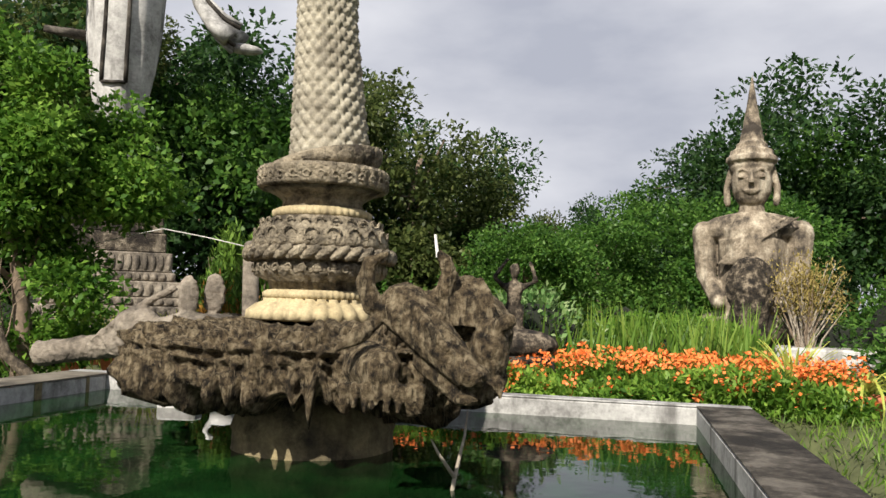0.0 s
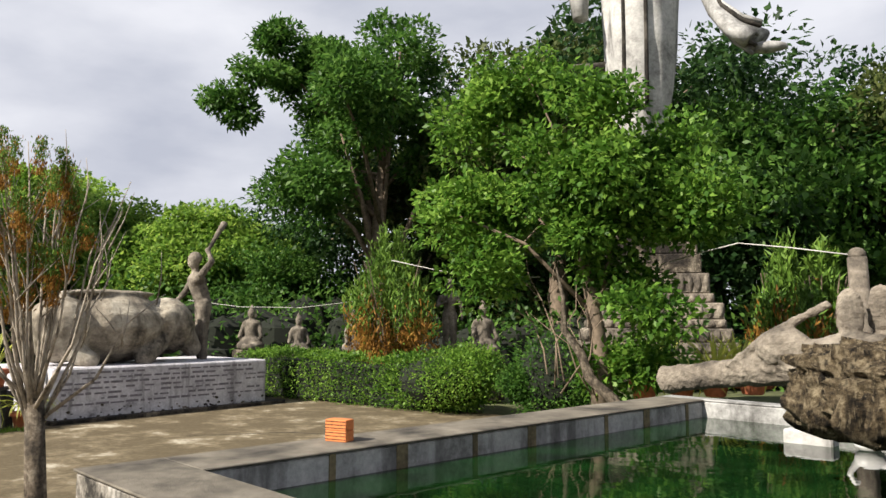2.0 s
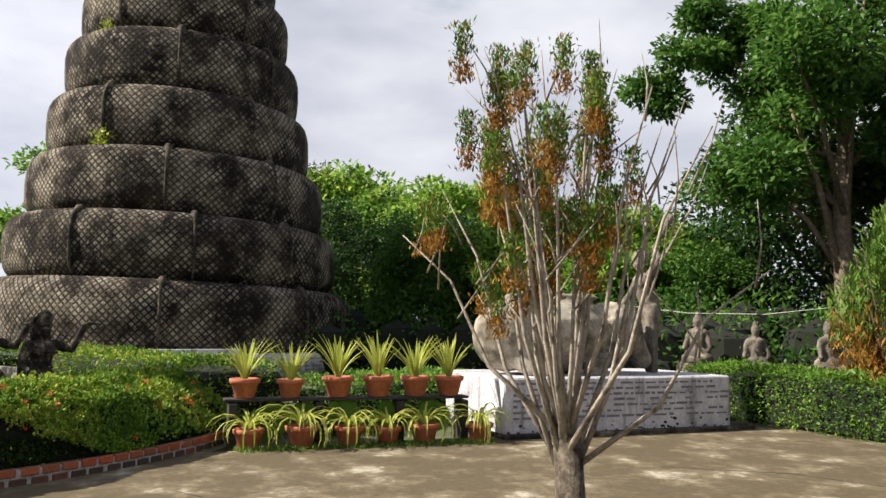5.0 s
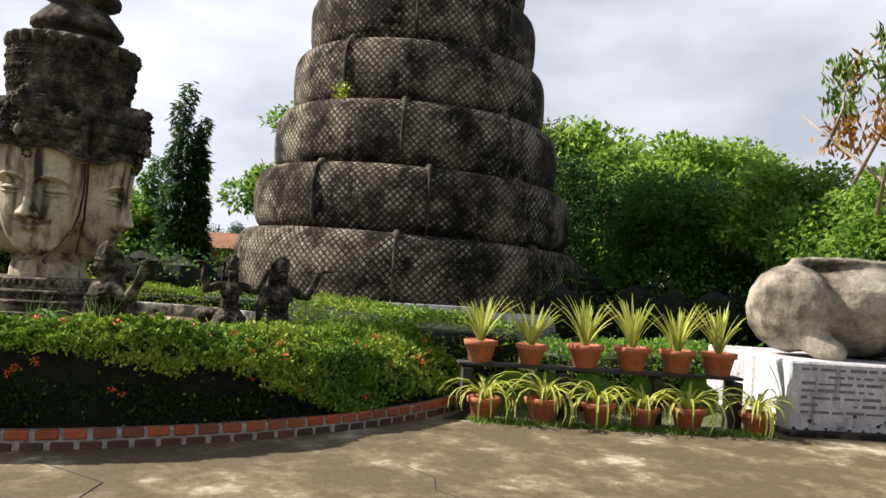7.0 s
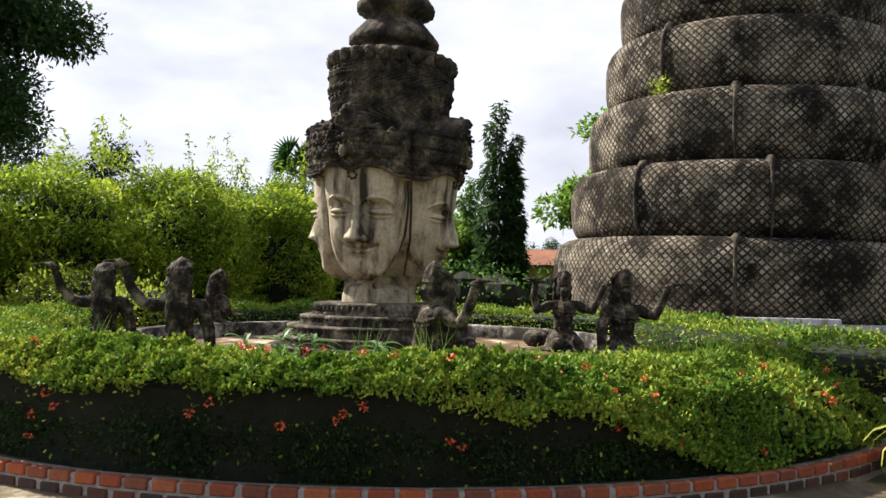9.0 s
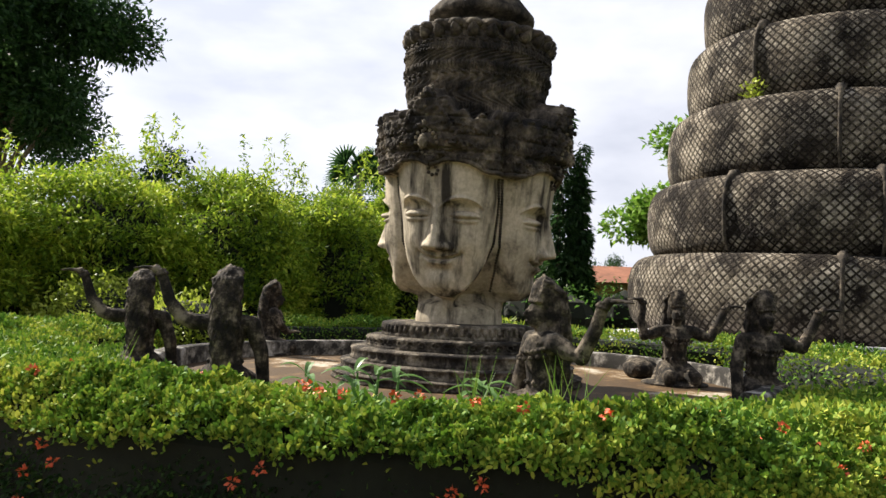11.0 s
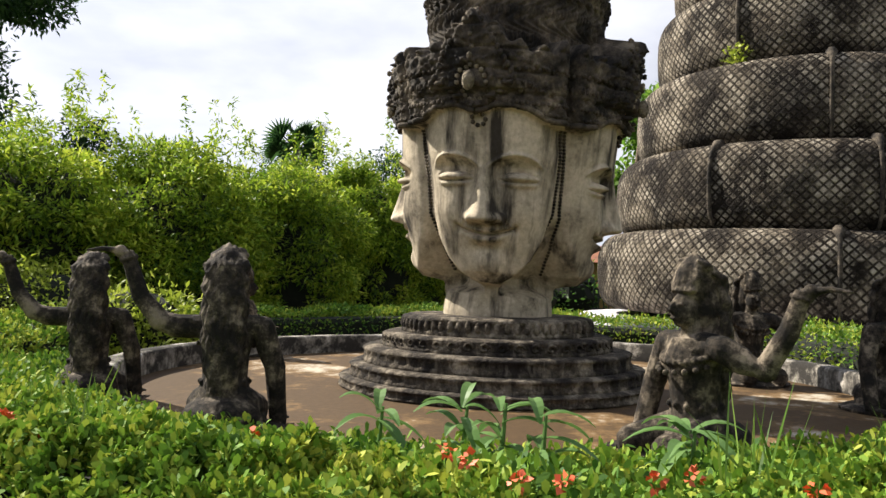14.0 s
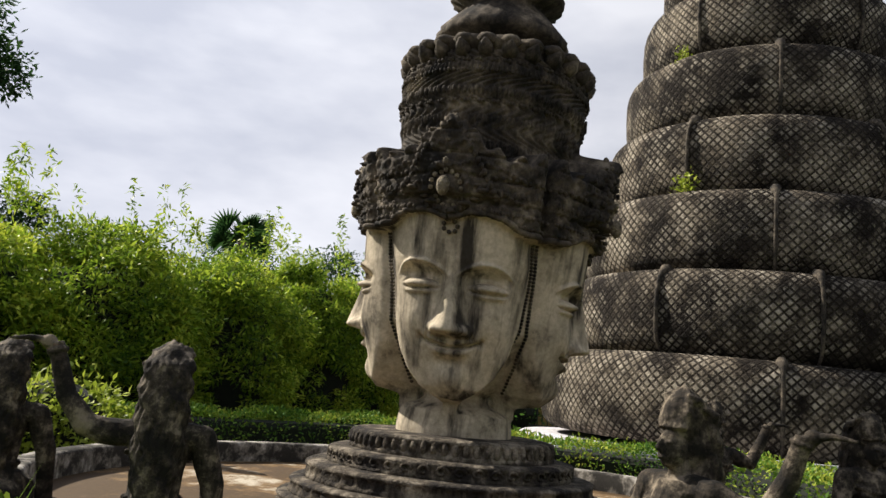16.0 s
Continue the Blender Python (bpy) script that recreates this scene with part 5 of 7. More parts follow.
g.tube([(-0.10, -0.045, 1.45), (-0.04, -0.10, 1.385), (0.04, -0.15, 1.29)], [0.02, 0.022, 0.014], 8)
g.ball((0.10, 0.20, 1.42), (0.13, 0.16, 0.13))
for k in range(13):                          # combed mane
    a = -1.3 + 0.2 * k
    g.tube([(0.10 + 0.07 * math.sin(a), 0.12, 1.55), (0.10 + 0.115 * math.sin(a), 0.05, 1.47), (0.10 + 0.125 * math.sin(a), 0.03, 1.37)], [0.012, 0.014, 0.010], 6)
g.ball((0.20, 0.06, 1.28), (0.075, 0.12, 0.13))
g.limb((0.22, 0.0, 1.37), (0.26, -0.03, 1.395), 0.034, 0.030)
for k in range(6):
    g.limb((0.06 + 0.035 * k, -0.02, 1.17), (0.06 + 0.035 * k, -0.03, 1.10 + 0.012 * (k % 3)), 0.024, 0.009)
g.limb((-0.18, 0.07, 1.43), (-0.02, 0.06, 1.46), 0.045, 0.045)
g.tube([(-0.17, 0.08, 1.40), (-0.245, 0.06, 1.44), (-0.275, 0.05, 1.52), (-0.255, 0.04, 1.60), (-0.185, 0.03, 1.635)], [0.042, 0.042, 0.038, 0.028, 0.010], 12)
g.tube([(-0.02, 0.08, 1.45), (0.025, 0.06, 1.50), (0.042, 0.05, 1.56), (0.025, 0.04, 1.615), (-0.005, 0.04, 1.645)], [0.038, 0.038, 0.034, 0.026, 0.012], 12)
g.tube([(-0.20, 0.06, 1.40), (-0.28, 0.0, 1.33), (-0.37, -0.02, 1.27)], [0.020, 0.036, 0.010], 8)
g.limb((-0.27, 0.20, 1.20), (-0.20, 0.02, 1.20), 0.10, 0.085)
for k in range(8):
    g.limb((-0.33 + 0.04 * k, -0.03, 1.14), (-0.33 + 0.04 * k, -0.04, 1.085 - 0.012 * (k % 3)), 0.024, 0.009)
for sx, sy, sz in ((-0.125, -0.045, 1.40), (0.01, -0.06, 1.41)):
    g.ball((sx, sy, sz), (0.026, 0.022, 0.016))
for sx in (0.105, 0.155):
    g.ball((sx, -0.188, 1.215), (0.014, 0.012, 0.010))
sculpt("buffalo_statue", g, M_ROCK, pose(-0.02, 2.9, 0), "mossy cement buffalo with curved horns lying on the rock", 0.0075, 0.010, 0.025, rounds=1)

# elephant at the rock's other end, trunk stretched over the rim
g = Geo()
g.ball((0.05, 0, 0.06), (0.34, 0.25, 0.18))
g.limb((-0.25, 0, 0.06), (-0.62, 0.02, -0.02), 0.14, 0.09)
g.tube([(-0.6, 0.02, -0.02), (-0.85, 0.03, -0.06), (-1.08, 0.03, -0.10)], [0.09, 0.085, 0.095], 12)
g.ball((-0.30, -0.06, 0.14), (0.15, 0.12, 0.12))
g.tube([(-0.62, -0.06, 0.02), (-0.42, -0.05, 0.20), (-0.08, -0.02, 0.40)], [0.02, 0.024, 0.03], 6)
g.ball((0.02, -0.05, 0.34), (0.07, 0.035, 0.15))
g.ball((0.12, 0.08, 0.36), (0.07, 0.035, 0.15))
g.limb((0.2, 0, 0.0), (0.5, 0.05, -0.05), 0.24, 0.2)
sculpt("elephant_statue", g, M_STATUE, pose(-1.42, 4.42, 1.16, 0, 0, -18) @ Matrix.Diagonal((0.98, 0.82, 0.84, 1)), "pale weathered cement elephant with trunk stretched over the pool rim", 0.013, 0.03, 0.06, rounds=2)

g = Geo()
g.box(-0.30, -0.06, 0, -0.02, 0.06, 0.11, 0.01)
part_ob = part("stone_block", g, M_WHITE)
part_ob.matrix_world = pose(-1.62, 5.42, 0.66, 0, 0, -10)
tagged(part_ob, "pale cement block at the far pool wall", "block")
g = Geo()
g.ball((0, 0, 0.055), (0.085, 0.06, 0.06))
g.tube([(-0.07, 0, 0.08), (-0.11, 0, 0.14), (-0.08, 0, 0.19), (-0.05, 0, 0.18)], [0.024, 0.017, 0.018, 0.01], 8)
g.ball((0.08, 0, 0.08), (0.05, 0.03, 0.03))
sculpt("swan_ornament", g, M_WHITEPAINT, pose(-1.46, 5.36, WATER_Z - 0.01, 0, 0, 20), "small white swan ornament on the water", 0.008, category="ornament")
g = Geo()
g.tube([(0, 0, -0.2), (0.05, 0.05, 0.1), (0.09, 0.14, 0.26), (0.10, 0.16, 0.36)], [0.011, 0.009, 0.006, 0.003], 6)
g.tube([(0.05, 0.05, 0.1), (-0.02, 0.02, 0.2), (-0.05, 0.0, 0.26)], [0.01, 0.007, 0.003], 6)
stick = part("dead_branch", g, M_PALE_BARK, soft=True)
stick.matrix_world = pose(0.02, 3.25, 0.64)
tagged(stick, "bare pale branch standing in the water", "branch")
g = Geo()
g.tube([(0, 0, 0), (-0.006, 0, 0.04), (-0.012, 0.0, 0.085)], [0.007, 0.006, 0.005], 6)
rod = part("white_rod", g, M_WHITEPAINT)
rod.matrix_world = pose(-0.025, 2.95, 1.625)
tagged(rod, "short white rod on the buffalo's horn", "rod")

# ---- brick stack on the rim ----
stack = thing("brick_stack", pose(-3.56, 3.30, RIM_Z, 0, 0, 8) @ Matrix.Diagonal((0.72, 0.72, 0.72, 1)), "two orange hollow clay bricks stacked on the pool rim", "bricks")
for k in range(2):
    b = part("brick", Geo().box(-0.085, -0.05, 0.075 * k, 0.085, 0.05, 0.075 * k + 0.073, 0.004), M_ORANGE_BRICK, stack)
    # dark boxes on the faces paint the shade of holes and grooves
    for j in range(2):
        for i in range(2):
            h = Geo()
            y0, z0 = -0.034 + 0.042 * i, 0.075 * k + 0.013 + 0.032 * j
            h.box(-0.0865, y0, z0, -0.08, y0 + 0.024, z0 + 0.018)
            part("hole", h, M_HOLE, b)
    for j in range(3):
        part("groove", Geo().box(-0.083, -0.0515, 0.075 * k + 0.014 + 0.022 * j, 0.083, -0.0495, 0.075 * k + 0.019 + 0.022 * j), M_HOLE, b)

# ---- inscribed plinth with animal and man ----
pl = thing("inscribed_plinth", pose(-11.05, 6.1, 0, 0, 0, 84), "long whitewashed plinth with faded painted writing", "plinth")
part("body", Geo().box(0, 0, 0.02, 3.45, 1.9, 0.74, 0.02), M_SLAB, pl)
part("foot", Geo().box(-0.05, -0.14, 0, 3.75, 1.9, 0.07, 0.01), M_CROWN, pl, "dark projecting footing")
r = random.Random(4)
for row in range(7):
    x = 0.12
    while x < 3.3:
        wd = r.uniform(0.04, 0.2)
        if r.random() < 0.86:
            z0 = 0.655 - 0.07 * row
            g = Geo().box(x, -0.004, z0, x + wd, -0.001, z0 + r.uniform(0.02, 0.034))
            part("word", g, M_LETTER, pl)
        x += wd + r.uniform(0.02, 0.05)
for k in range(60):
    g = Geo()
    x, z, s = r.uniform(0.05, 3.4), 0.075 + 0.16 * r.random() ** 3, r.uniform(0.008, 0.032)
    pts = [(x + s * r.uniform(0.5, 1.5) * math.cos(a), -0.003 - 0.00005 * k, z + s * r.uniform(0.3, 1.0) * math.sin(a)) for a in [j * 0.785 for j in range(8)]]
    g.add(pts, [tuple(range(8))])
    part("mildew_patch", g, M_CROWN, pl)
g = Geo()
g.ball((0, 0.1, 0.50), (0.85, 0.62, 0.50))
g.ball((-0.75, 0.0, 0.48), (0.42, 0.46, 0.45))
g.ball((0.75, 0, 0.52), (0.40, 0.44, 0.42))
g.limb((0.9, -0.1, 0.45), (1.12, -0.12, 0.2), 0.22, 0.14)
g.limb((-0.85, -0.2, 0.3), (-0.55, -0.42, 0.08), 0.16, 0.13)
g.limb((0.5, -0.25, 0.3), (0.2, -0.42, 0.08), 0.16, 0.13)
g.ball((0.62, -0.36, 0.62), (0.16, 0.06, 0.14))
g.ball((-0.1, 0, 0.98), (0.7, 0.2, 0.05))
sculpt("lying_animal_statue", g, M_ANIMAL, pose(-11.75, 7.45, 0.73, 0, 0, 84) @ Matrix.Diagonal((1.1, 1.1, 1.08, 1)), "pale cement animal lying on the inscribed plinth", 0.03, 0.03, 0.25)


def man(g, arm_r, arm_l, tilt=0.0):
    """A standing figure, 1.7 high, facing +x."""
    g.limb((0, 0.10, 0.05), (0.02, 0.10, 0.45), 0.07, 0.085)
    g.limb((0.02, 0.10, 0.45), (0, 0.08, 0.85), 0.085, 0.12)
    g.limb((0, -0.10, 0.05), (0.02, -0.10, 0.45), 0.07, 0.085)
    g.limb((0.02, -0.10, 0.45), (0, -0.08, 0.85), 0.085, 0.12)
    g.ball((0, 0, 0.9), (0.14, 0.19, 0.16))
    g.limb((0, 0, 0.95), (0.04 + tilt, 0, 1.3), 0.135, 0.16)
    g.ball((0.04 + tilt, 0, 1.32), (0.13, 0.23, 0.12))
    g.limb((0.05 + tilt, 0, 1.36), (0.07 + tilt, 0, 1.52), 0.06, 0.06)
    g.ball((0.09 + tilt, 0, 1.62), (0.11, 0.09, 0.13))
    g.ball((0.07 + tilt, 0, 1.68), (0.12, 0.11, 0.11))
    for s, a in ((1, arm_l), (-1, arm_r)):
        g.tube([(0.04 + tilt, 0.22 * s, 1.36), a[0], a[1]], [0.065, 0.055, 0.04], 10)
        g.ball(a[1], 0.05)


g = Geo()
man(g, ((0.24, -0.26, 1.12), (0.42, -0.12, 0.95)), ((-0.05, 0.30, 1.62), (0.0, 0.2, 1.8)), 0.08)
g.tube([(0.0, 0.2, 1.78), (-0.16, 0.1, 2.05), (-0.32, 0.0, 2.3)], [0.03, 0.045, 0.065], 8)
g.limb((0.42, -0.12, 0.95), (0.7, -0.06, 0.62), 0.03, 0.025)
sculpt("standing_man_statue", g, M_STATUE, pose(-11.6, 8.95, 0.73, 0, 0, -115), "weathered cement figure raising a dark club", 0.022, 0.012, 0.1)

# ---- statues behind the hedge ----
def seated(g, s=1.0):
    g.ball((0, 0, 0.18 * s), (0.26 * s, 0.30 * s, 0.18 * s))
    g.limb((0, 0, 0.25 * s), (0, 0, 0.62 * s), 0.17 * s, 0.14 * s)
    g.limb((0, 0.2 * s, 0.6 * s), (0.12 * s, 0.27 * s, 0.32 * s), 0.06 * s, 0.05 * s)
    g.limb((0, -0.2 * s, 0.6 * s), (0.12 * s, -0.27 * s, 0.32 * s), 0.06 * s, 0.05 * s)
    g.limb((0.1 * s, 0.25 * s, 0.1 * s), (0.36 * s, 0.05 * s, 0.08 * s), 0.1 * s, 0.08 * s)
    g.limb((0.1 * s, -0.25 * s, 0.1 * s), (0.36 * s, -0.05 * s, 0.08 * s), 0.1 * s, 0.08 * s)
    g.ball((0.01, 0, 0.66 * s), (0.12 * s, 0.24 * s, 0.1 * s))
    g.limb((0, 0, 0.68 * s), (0, 0, 0.8 * s), 0.06 * s, 0.06 * s)
    g.ball((0.02 * s, 0, 0.9 * s), (0.11 * s, 0.1 * s, 0.14 * s))
    g.tube([(0, 0, 1.0 * s), (0, 0, 1.14 * s)], [0.07 * s, 0.02 * s], 8)


def cement_base(x, y, h, w, yaw):
    ob = part("statue_base", Geo().box(-w / 2, -w / 2, 0, w / 2, w / 2, h, 0.02), M_BASE)
    ob.matrix_world = pose(x, y, 0, 0, 0, yaw)
    return tagged(ob, "plain mildewed cement statue base", "pedestal")


for k, (x, y, h, kind, s) in enumerate(((-8.68, 11.96, 0.85, "stand", 0.72), (-8.2, 12.3, 0.8, "sit", 0.85), (-9.2, 11.65, 0.8, "sit", 0.62), (-12.9, 11.2, 0.8, "sit", 0.8), (-12.2, 11.8, 0.7, "sit", 0.75),
                                        (-11.2, 12.3, 0.7, "sit", 0.8), (-10.4, 12.2, 0.7, "stand", 0.6), (-13.6, 11.9, 0.6, "sit", 0.9), (-1.2, 9.2, 0.75, "stand", 0.42), (-1.9, 8.8, 0.75, "sit", 0.4))):
    cement_base(x, y, h, 0.55 * s + 0.1, -40 + 11 * k)
    g = Geo()
    if kind == "stand":
        man(g, ((0.15, -0.3, 1.1), (0.25, -0.1, 1.2)), ((0.05, 0.3, 1.05), (0.05, 0.3, 0.8)))
        for q in range(len(g.v)):
            g.v[q] = g.v[q] * s
    else:
        seated(g, s)
    sculpt("small_statue", g, M_STATUE if k != 2 else M_WHITE, pose(x, y, h - 0.01, 0, 0, -55 + 20 * (k % 3)), "small weathered cement %s figure among the bushes" % ("standing" if kind == "stand" else "seated"), 0.025, 0.015, 0.08)

# ---- white standing statue on its stepped base ----
WS = pose(-5.2, 12.5, 0, 0, 0, -68)
st = thing("stepped_base", WS, "stepped square cement base with rows of carved mouldings", "pedestal")
z, w = 0.5, 1.15
for k in range(9):
    h = (0.42, 0.16, 0.20, 0.13, 0.24, 0.14, 0.3, 0.3, 0.5)[k]
    step = part("step", Geo().box(-w, -w, z, w, w, z + h, 0.02), M_STATUE if k < 7 else M_BASE, st)
    if 0 < k < 7:
        cnt = 14
        for i in range(cnt):
            for side in range(2):
                a = -w + 2 * w * (i + 0.5) / cnt
                g = Geo()
                if side == 0:
                    g.ball((w + 0.005, a, z + h / 2), (0.03, w / cnt * 0.8, h * 0.42), None, 8)
                else:
                    g.ball((a, -w - 0.005, z + h / 2), (w / cnt * 0.8, 0.03, h * 0.42), None, 8)
                part("carving", g, M_STATUE, step, soft=True)
    z += h
    w -= (0.0, 0.08, 0.08, 0.02, 0.12, 0.05, 0.1, 0.05, 0.0)[k]
g = Geo()
prof = [(0.14, 2.8), (0.17, 3.4), (0.24, 3.85), (0.33, 4.2), (0.42, 4.6), (0.50, 5.1), (0.57, 5.8), (0.61, 6.6), (0.66, 7.4), (0.70, 8.3), (0.55, 8.7), (0.2, 8.85), (0.18, 9.0)]
fine = []
for (r0, z0), (r1, z1) in zip(prof[:-1], prof[1:]):
    fine += [(r0 + (r1 - r0) * q / 6, z0 + (z1 - z0) * q / 6) for q in range(6)]


def robe(a, j, r, z):
    """Folds of the robe, flattened front to back."""
    return r * (1 - 0.20 * abs(math.sin(a))) + 0.014 * math.sin(11 * a + 1.5 * z) * min(1.0, r * 2) + 0.012 * noise.noise((2 * math.cos(a), 2 * math.sin(a), z * 1.5))


g.lathe(fine + [prof[-1]], 72, wobble=robe)
g.ball((0, 0, 9.35), (0.33, 0.3, 0.42))


def on_robe(y, z, out):
    r = float(np.interp(z, [p[1] for p in prof], [p[0] for p in prof]))
    a = math.asin(max(-0.9, min(0.9, y / max(r, 0.2))))
    q = robe(a, 0, r, z) + out
    return (q * math.cos(a), q * math.sin(a), z)


rows = [4.72 + 0.2 * k for k in range(19)]                      # hanging sash with dark edges
for e in (-0.23, 0.05):
    g.tube([on_robe(e, z, 0.02) for z in rows], 0.028, 6, 1)
g.tube([on_robe(-0.23 + 0.07 * k, 4.72, 0.02) for k in range(5)], 0.03, 6, 1)
v = []
for z in rows:
    v += [on_robe(-0.23 + 0.07 * k, z, 0.022) for k in range(5)]
g.add(v, [(5 * a + k, 5 * a + k + 1, 5 * a + k + 6, 5 * a + k + 5) for a in range(len(rows) - 1) for k in range(4)])
sleeve = [(0.05, 0.62, 8.3), (0.1, 0.72, 7.4), (0.15, 0.80, 6.7), (0.25, 0.95, 6.2), (0.35, 1.16, 5.85), (0.42, 1.36, 5.66)]
g.tube(sleeve, [0.2, 0.17, 0.15, 0.18, 0.25, 0.30], 18, 0, 0.55)
for k in range(5):
    a = -1.2 + 0.6 * k
    g.tube([Vector(p) + Vector((0.55 * r * math.cos(a), 0.2 * r * math.sin(a), r * math.sin(a) * 0.9)) for p, r in zip(sleeve[2:], (0.15, 0.18, 0.24, 0.29))], [0.02, 0.03, 0.035, 0.03], 6, k % 2)
g.ball((0.44, 1.46, 5.52), (0.10, 0.26, 0.09))
g.tube([(0.05, -0.68, 8.3), (0.1, -0.8, 7.2), (0.4, -0.75, 6.2)], [0.2, 0.17, 0.1], 10)
g.tube([(0.1, -0.45, 5.50), (0.1, -0.92, 5.52)], [0.09, 0.06], 8, 1)
robed = part("standing_robed_statue", g, [M_WHITE, M_COPE], soft=True)
robed.matrix_world = pose(-5.3, 12.5, 0, 0, 0, -68) @ Matrix.Diagonal((1.25, 1.25, 1, 1))
tagged(robed, "tall whitewashed robed standing statue above the trees", "statue")

# ---- seated statue beyond the flowers ----
g = Geo()
g.ball((0, 0, 0.35), (0.55, 0.95, 0.35))
g.limb((0, 0, 0.5), (-0.05, 0, 1.75), 0.52, 0.56)
g.ball((-0.05, 0, 1.95), (0.36, 0.84, 0.30))
for q in (-1, 1):
    g.limb((-0.05, 0.76 * q, 1.9), (0.02, 0.72 * q, 1.2), 0.21, 0.17)
    g.limb((0.02, 0.72 * q, 1.2), (0.45, 0.50 * q, 0.75), 0.16, 0.12)
g.limb((0, 0, 2.1), (0.02, 0, 2.4), 0.22, 0.20)
g.ball((0.05, 0, 2.72), (0.32, 0.33, 0.46))
g.ball((0.10, 0, 2.50), (0.24, 0.22, 0.20))
g.ball((0.02, 0, 2.97), (0.34, 0.37, 0.20))
g.tube([(0.355, 0, 2.86), (0.40, 0, 2.74), (0.435, 0, 2.665), (0.38, 0, 2.645)], [0.028, 0.038, 0.058, 0.03], 8)
for q in (-1, 1):
    g.tube([(0.0, 0.34 * q, 2.95), (-0.02, 0.40 * q, 2.66), (0.0, 0.39 * q, 2.42), (0.02, 0.37 * q, 2.34)], [0.04, 0.055, 0.065, 0.04], 8)
    g.tube([(0.30, 0.25 * q, 2.86), (0.345, 0.15 * q, 2.895), (0.36, 0.05 * q, 2.85)], [0.014, 0.022, 0.014], 6)
    g.ball((0.325, 0.145 * q, 2.79), (0.035, 0.085, 0.036))
    g.tube([(0.345, 0.22 * q, 2.765), (0.372, 0.145 * q, 2.755), (0.360, 0.07 * q, 2.765)], [0.008, 0.014, 0.008], 6)
    g.tube([(0.32, 0.15 * q, 2.565), (0.368, 0.07 * q, 2.548), (0.385, 0.0, 2.553)], [0.008, 0.018, 0.020], 6)
    g.tube([(0.34, 0.11 * q, 2.520), (0.362, 0.0, 2.505)], [0.012, 0.022], 6)
for k in range(5):                           # folds of the robe across the breast
    g.tube([(0.30 - 0.03 * k, 0.72 - 0.10 * k, 2.12), (0.47, 0.20 - 0.09 * k, 1.78), (0.46, -0.30 - 0.05 * k, 1.35)], 0.022, 6)
g.lathe([(0.38, 3.03), (0.415, 3.06), (0.415, 3.13), (0.35, 3.16), (0.345, 3.24), (0.255, 3.28), (0.25, 3.36), (0.19, 3.40), (0.19, 3.48), (0.17, 3.53), (0.165, 3.61), (0.145, 3.66), (0.14, 3.74), (0.12, 3.80),
         (0.11, 3.90), (0.092, 3.97), (0.075, 4.10), (0.045, 4.3), (0.015, 4.5), (0.0, 4.55)], 28, wobble=lambda a, j, r, z: r + 0.014 * math.sin(12 * a) * (z < 3.4))
sculpt("seated_statue", g, M_PALE_STATUE, pose(5.15, 13.2, 0.85, 0, 0, -112) @ Matrix.Diagonal((1.1, 1.0, 1.03, 1)), "large weathered cement seated statue with a tall pointed crown", 0.020, 0.006, 0.12, rounds=2)
g = Geo()
g.tube([(0, 0.2, 0.2), (0.1, -0.35, 0.18), (0.0, 0.05, 0.35), (0.0, 0, 0.9), (0.02, 0, 1.5), (0.08, 0, 1.95)], [0.16, 0.18, 0.2, 0.25, 0.3, 0.12], 14)
g.ball((0.02, 0, 1.5), (0.14, 0.38, 0.5))
sculpt("cobra_statue", g, M_FIGURE, pose(4.75, 12.2, 0.35, 0, 0, -112), "dark cement hooded serpent rearing before the seated statue", 0.025, 0.03, 0.06)
b = part("white_block", Geo().box(-0.7, -0.5, 0, 0.7, 0.5, 0.62, 0.03), M_WHITE)
b.matrix_world = pose(5.75, 11.9, 0.35, 0, 0, -20)
tagged(b, "whitewashed cement block beside the seated statue", "block")
dry = thing("dry_shrub", pose(5.5, 12.0, 0.55), "withered shrub with bare pale stems and a few olive leaves", "shrub")
rs = random.Random(8)
tuft = []
for k in range(46):
    a, lean = rs.uniform(0, 6.28), rs.uniform(0.05, 0.62)
    hh = rs.uniform(1.25, 1.95) - 0.5 * lean
    e = Vector((lean * math.cos(a), lean * math.sin(a), hh))
    m = Vector((0.35 * e.x + rs.uniform(-0.06, 0.06), 0.35 * e.y, 0.5 * hh))
    part("stem", Geo().tube([(rs.uniform(-0.08, 0.08), rs.uniform(-0.08, 0.08), 0), m, e], [0.022, 0.015, 0.004], 5), M_PALE_BARK if k % 3 else M_TWIG, dry)
    for q in range(60):
        t = rs.uniform(0.45, 1.05)
        tuft.append(tuple(m.lerp(e, t) + Vector((rs.gauss(0, 0.06), rs.gauss(0, 0.06), rs.gauss(0, 0.05)))))
tuft = np.array(tuft)
part("dry_leaves", leaf_mesh("dry_leaves", tuft, np.tile([[0, 0, 1.0]], (len(tuft), 1)), 0.075, 0.022, 0.0, 0.8), L_DRY, dry)
cement_base(5.15, 13.2, 0.9, 2.2, -20)
cement_base(4.75, 12.2, 0.4, 0.9, -20)

# demon-like far statue, small stupa
g = Geo()
man(g, ((0.1, -0.4, 1.5), (0.1, -0.15, 1.85)), ((0.1, 0.42, 1.45), (0.1, 0.3, 1.8)))
for q in range(len(g.v)):
    g.v[q] = g.v[q] * 0.45
g.ball((0, 0.05, 0.1), (0.28, 0.35, 0.14))
sculpt("small_statue", g, M_FIGURE, pose(0.62, 6.9, 1.02, 0, 0, -95), "small cement figure with raised arms", 0.016, 0.012, 0.05)
cement_base(0.62, 6.9, 1.03, 0.6, 10)
g = Geo()
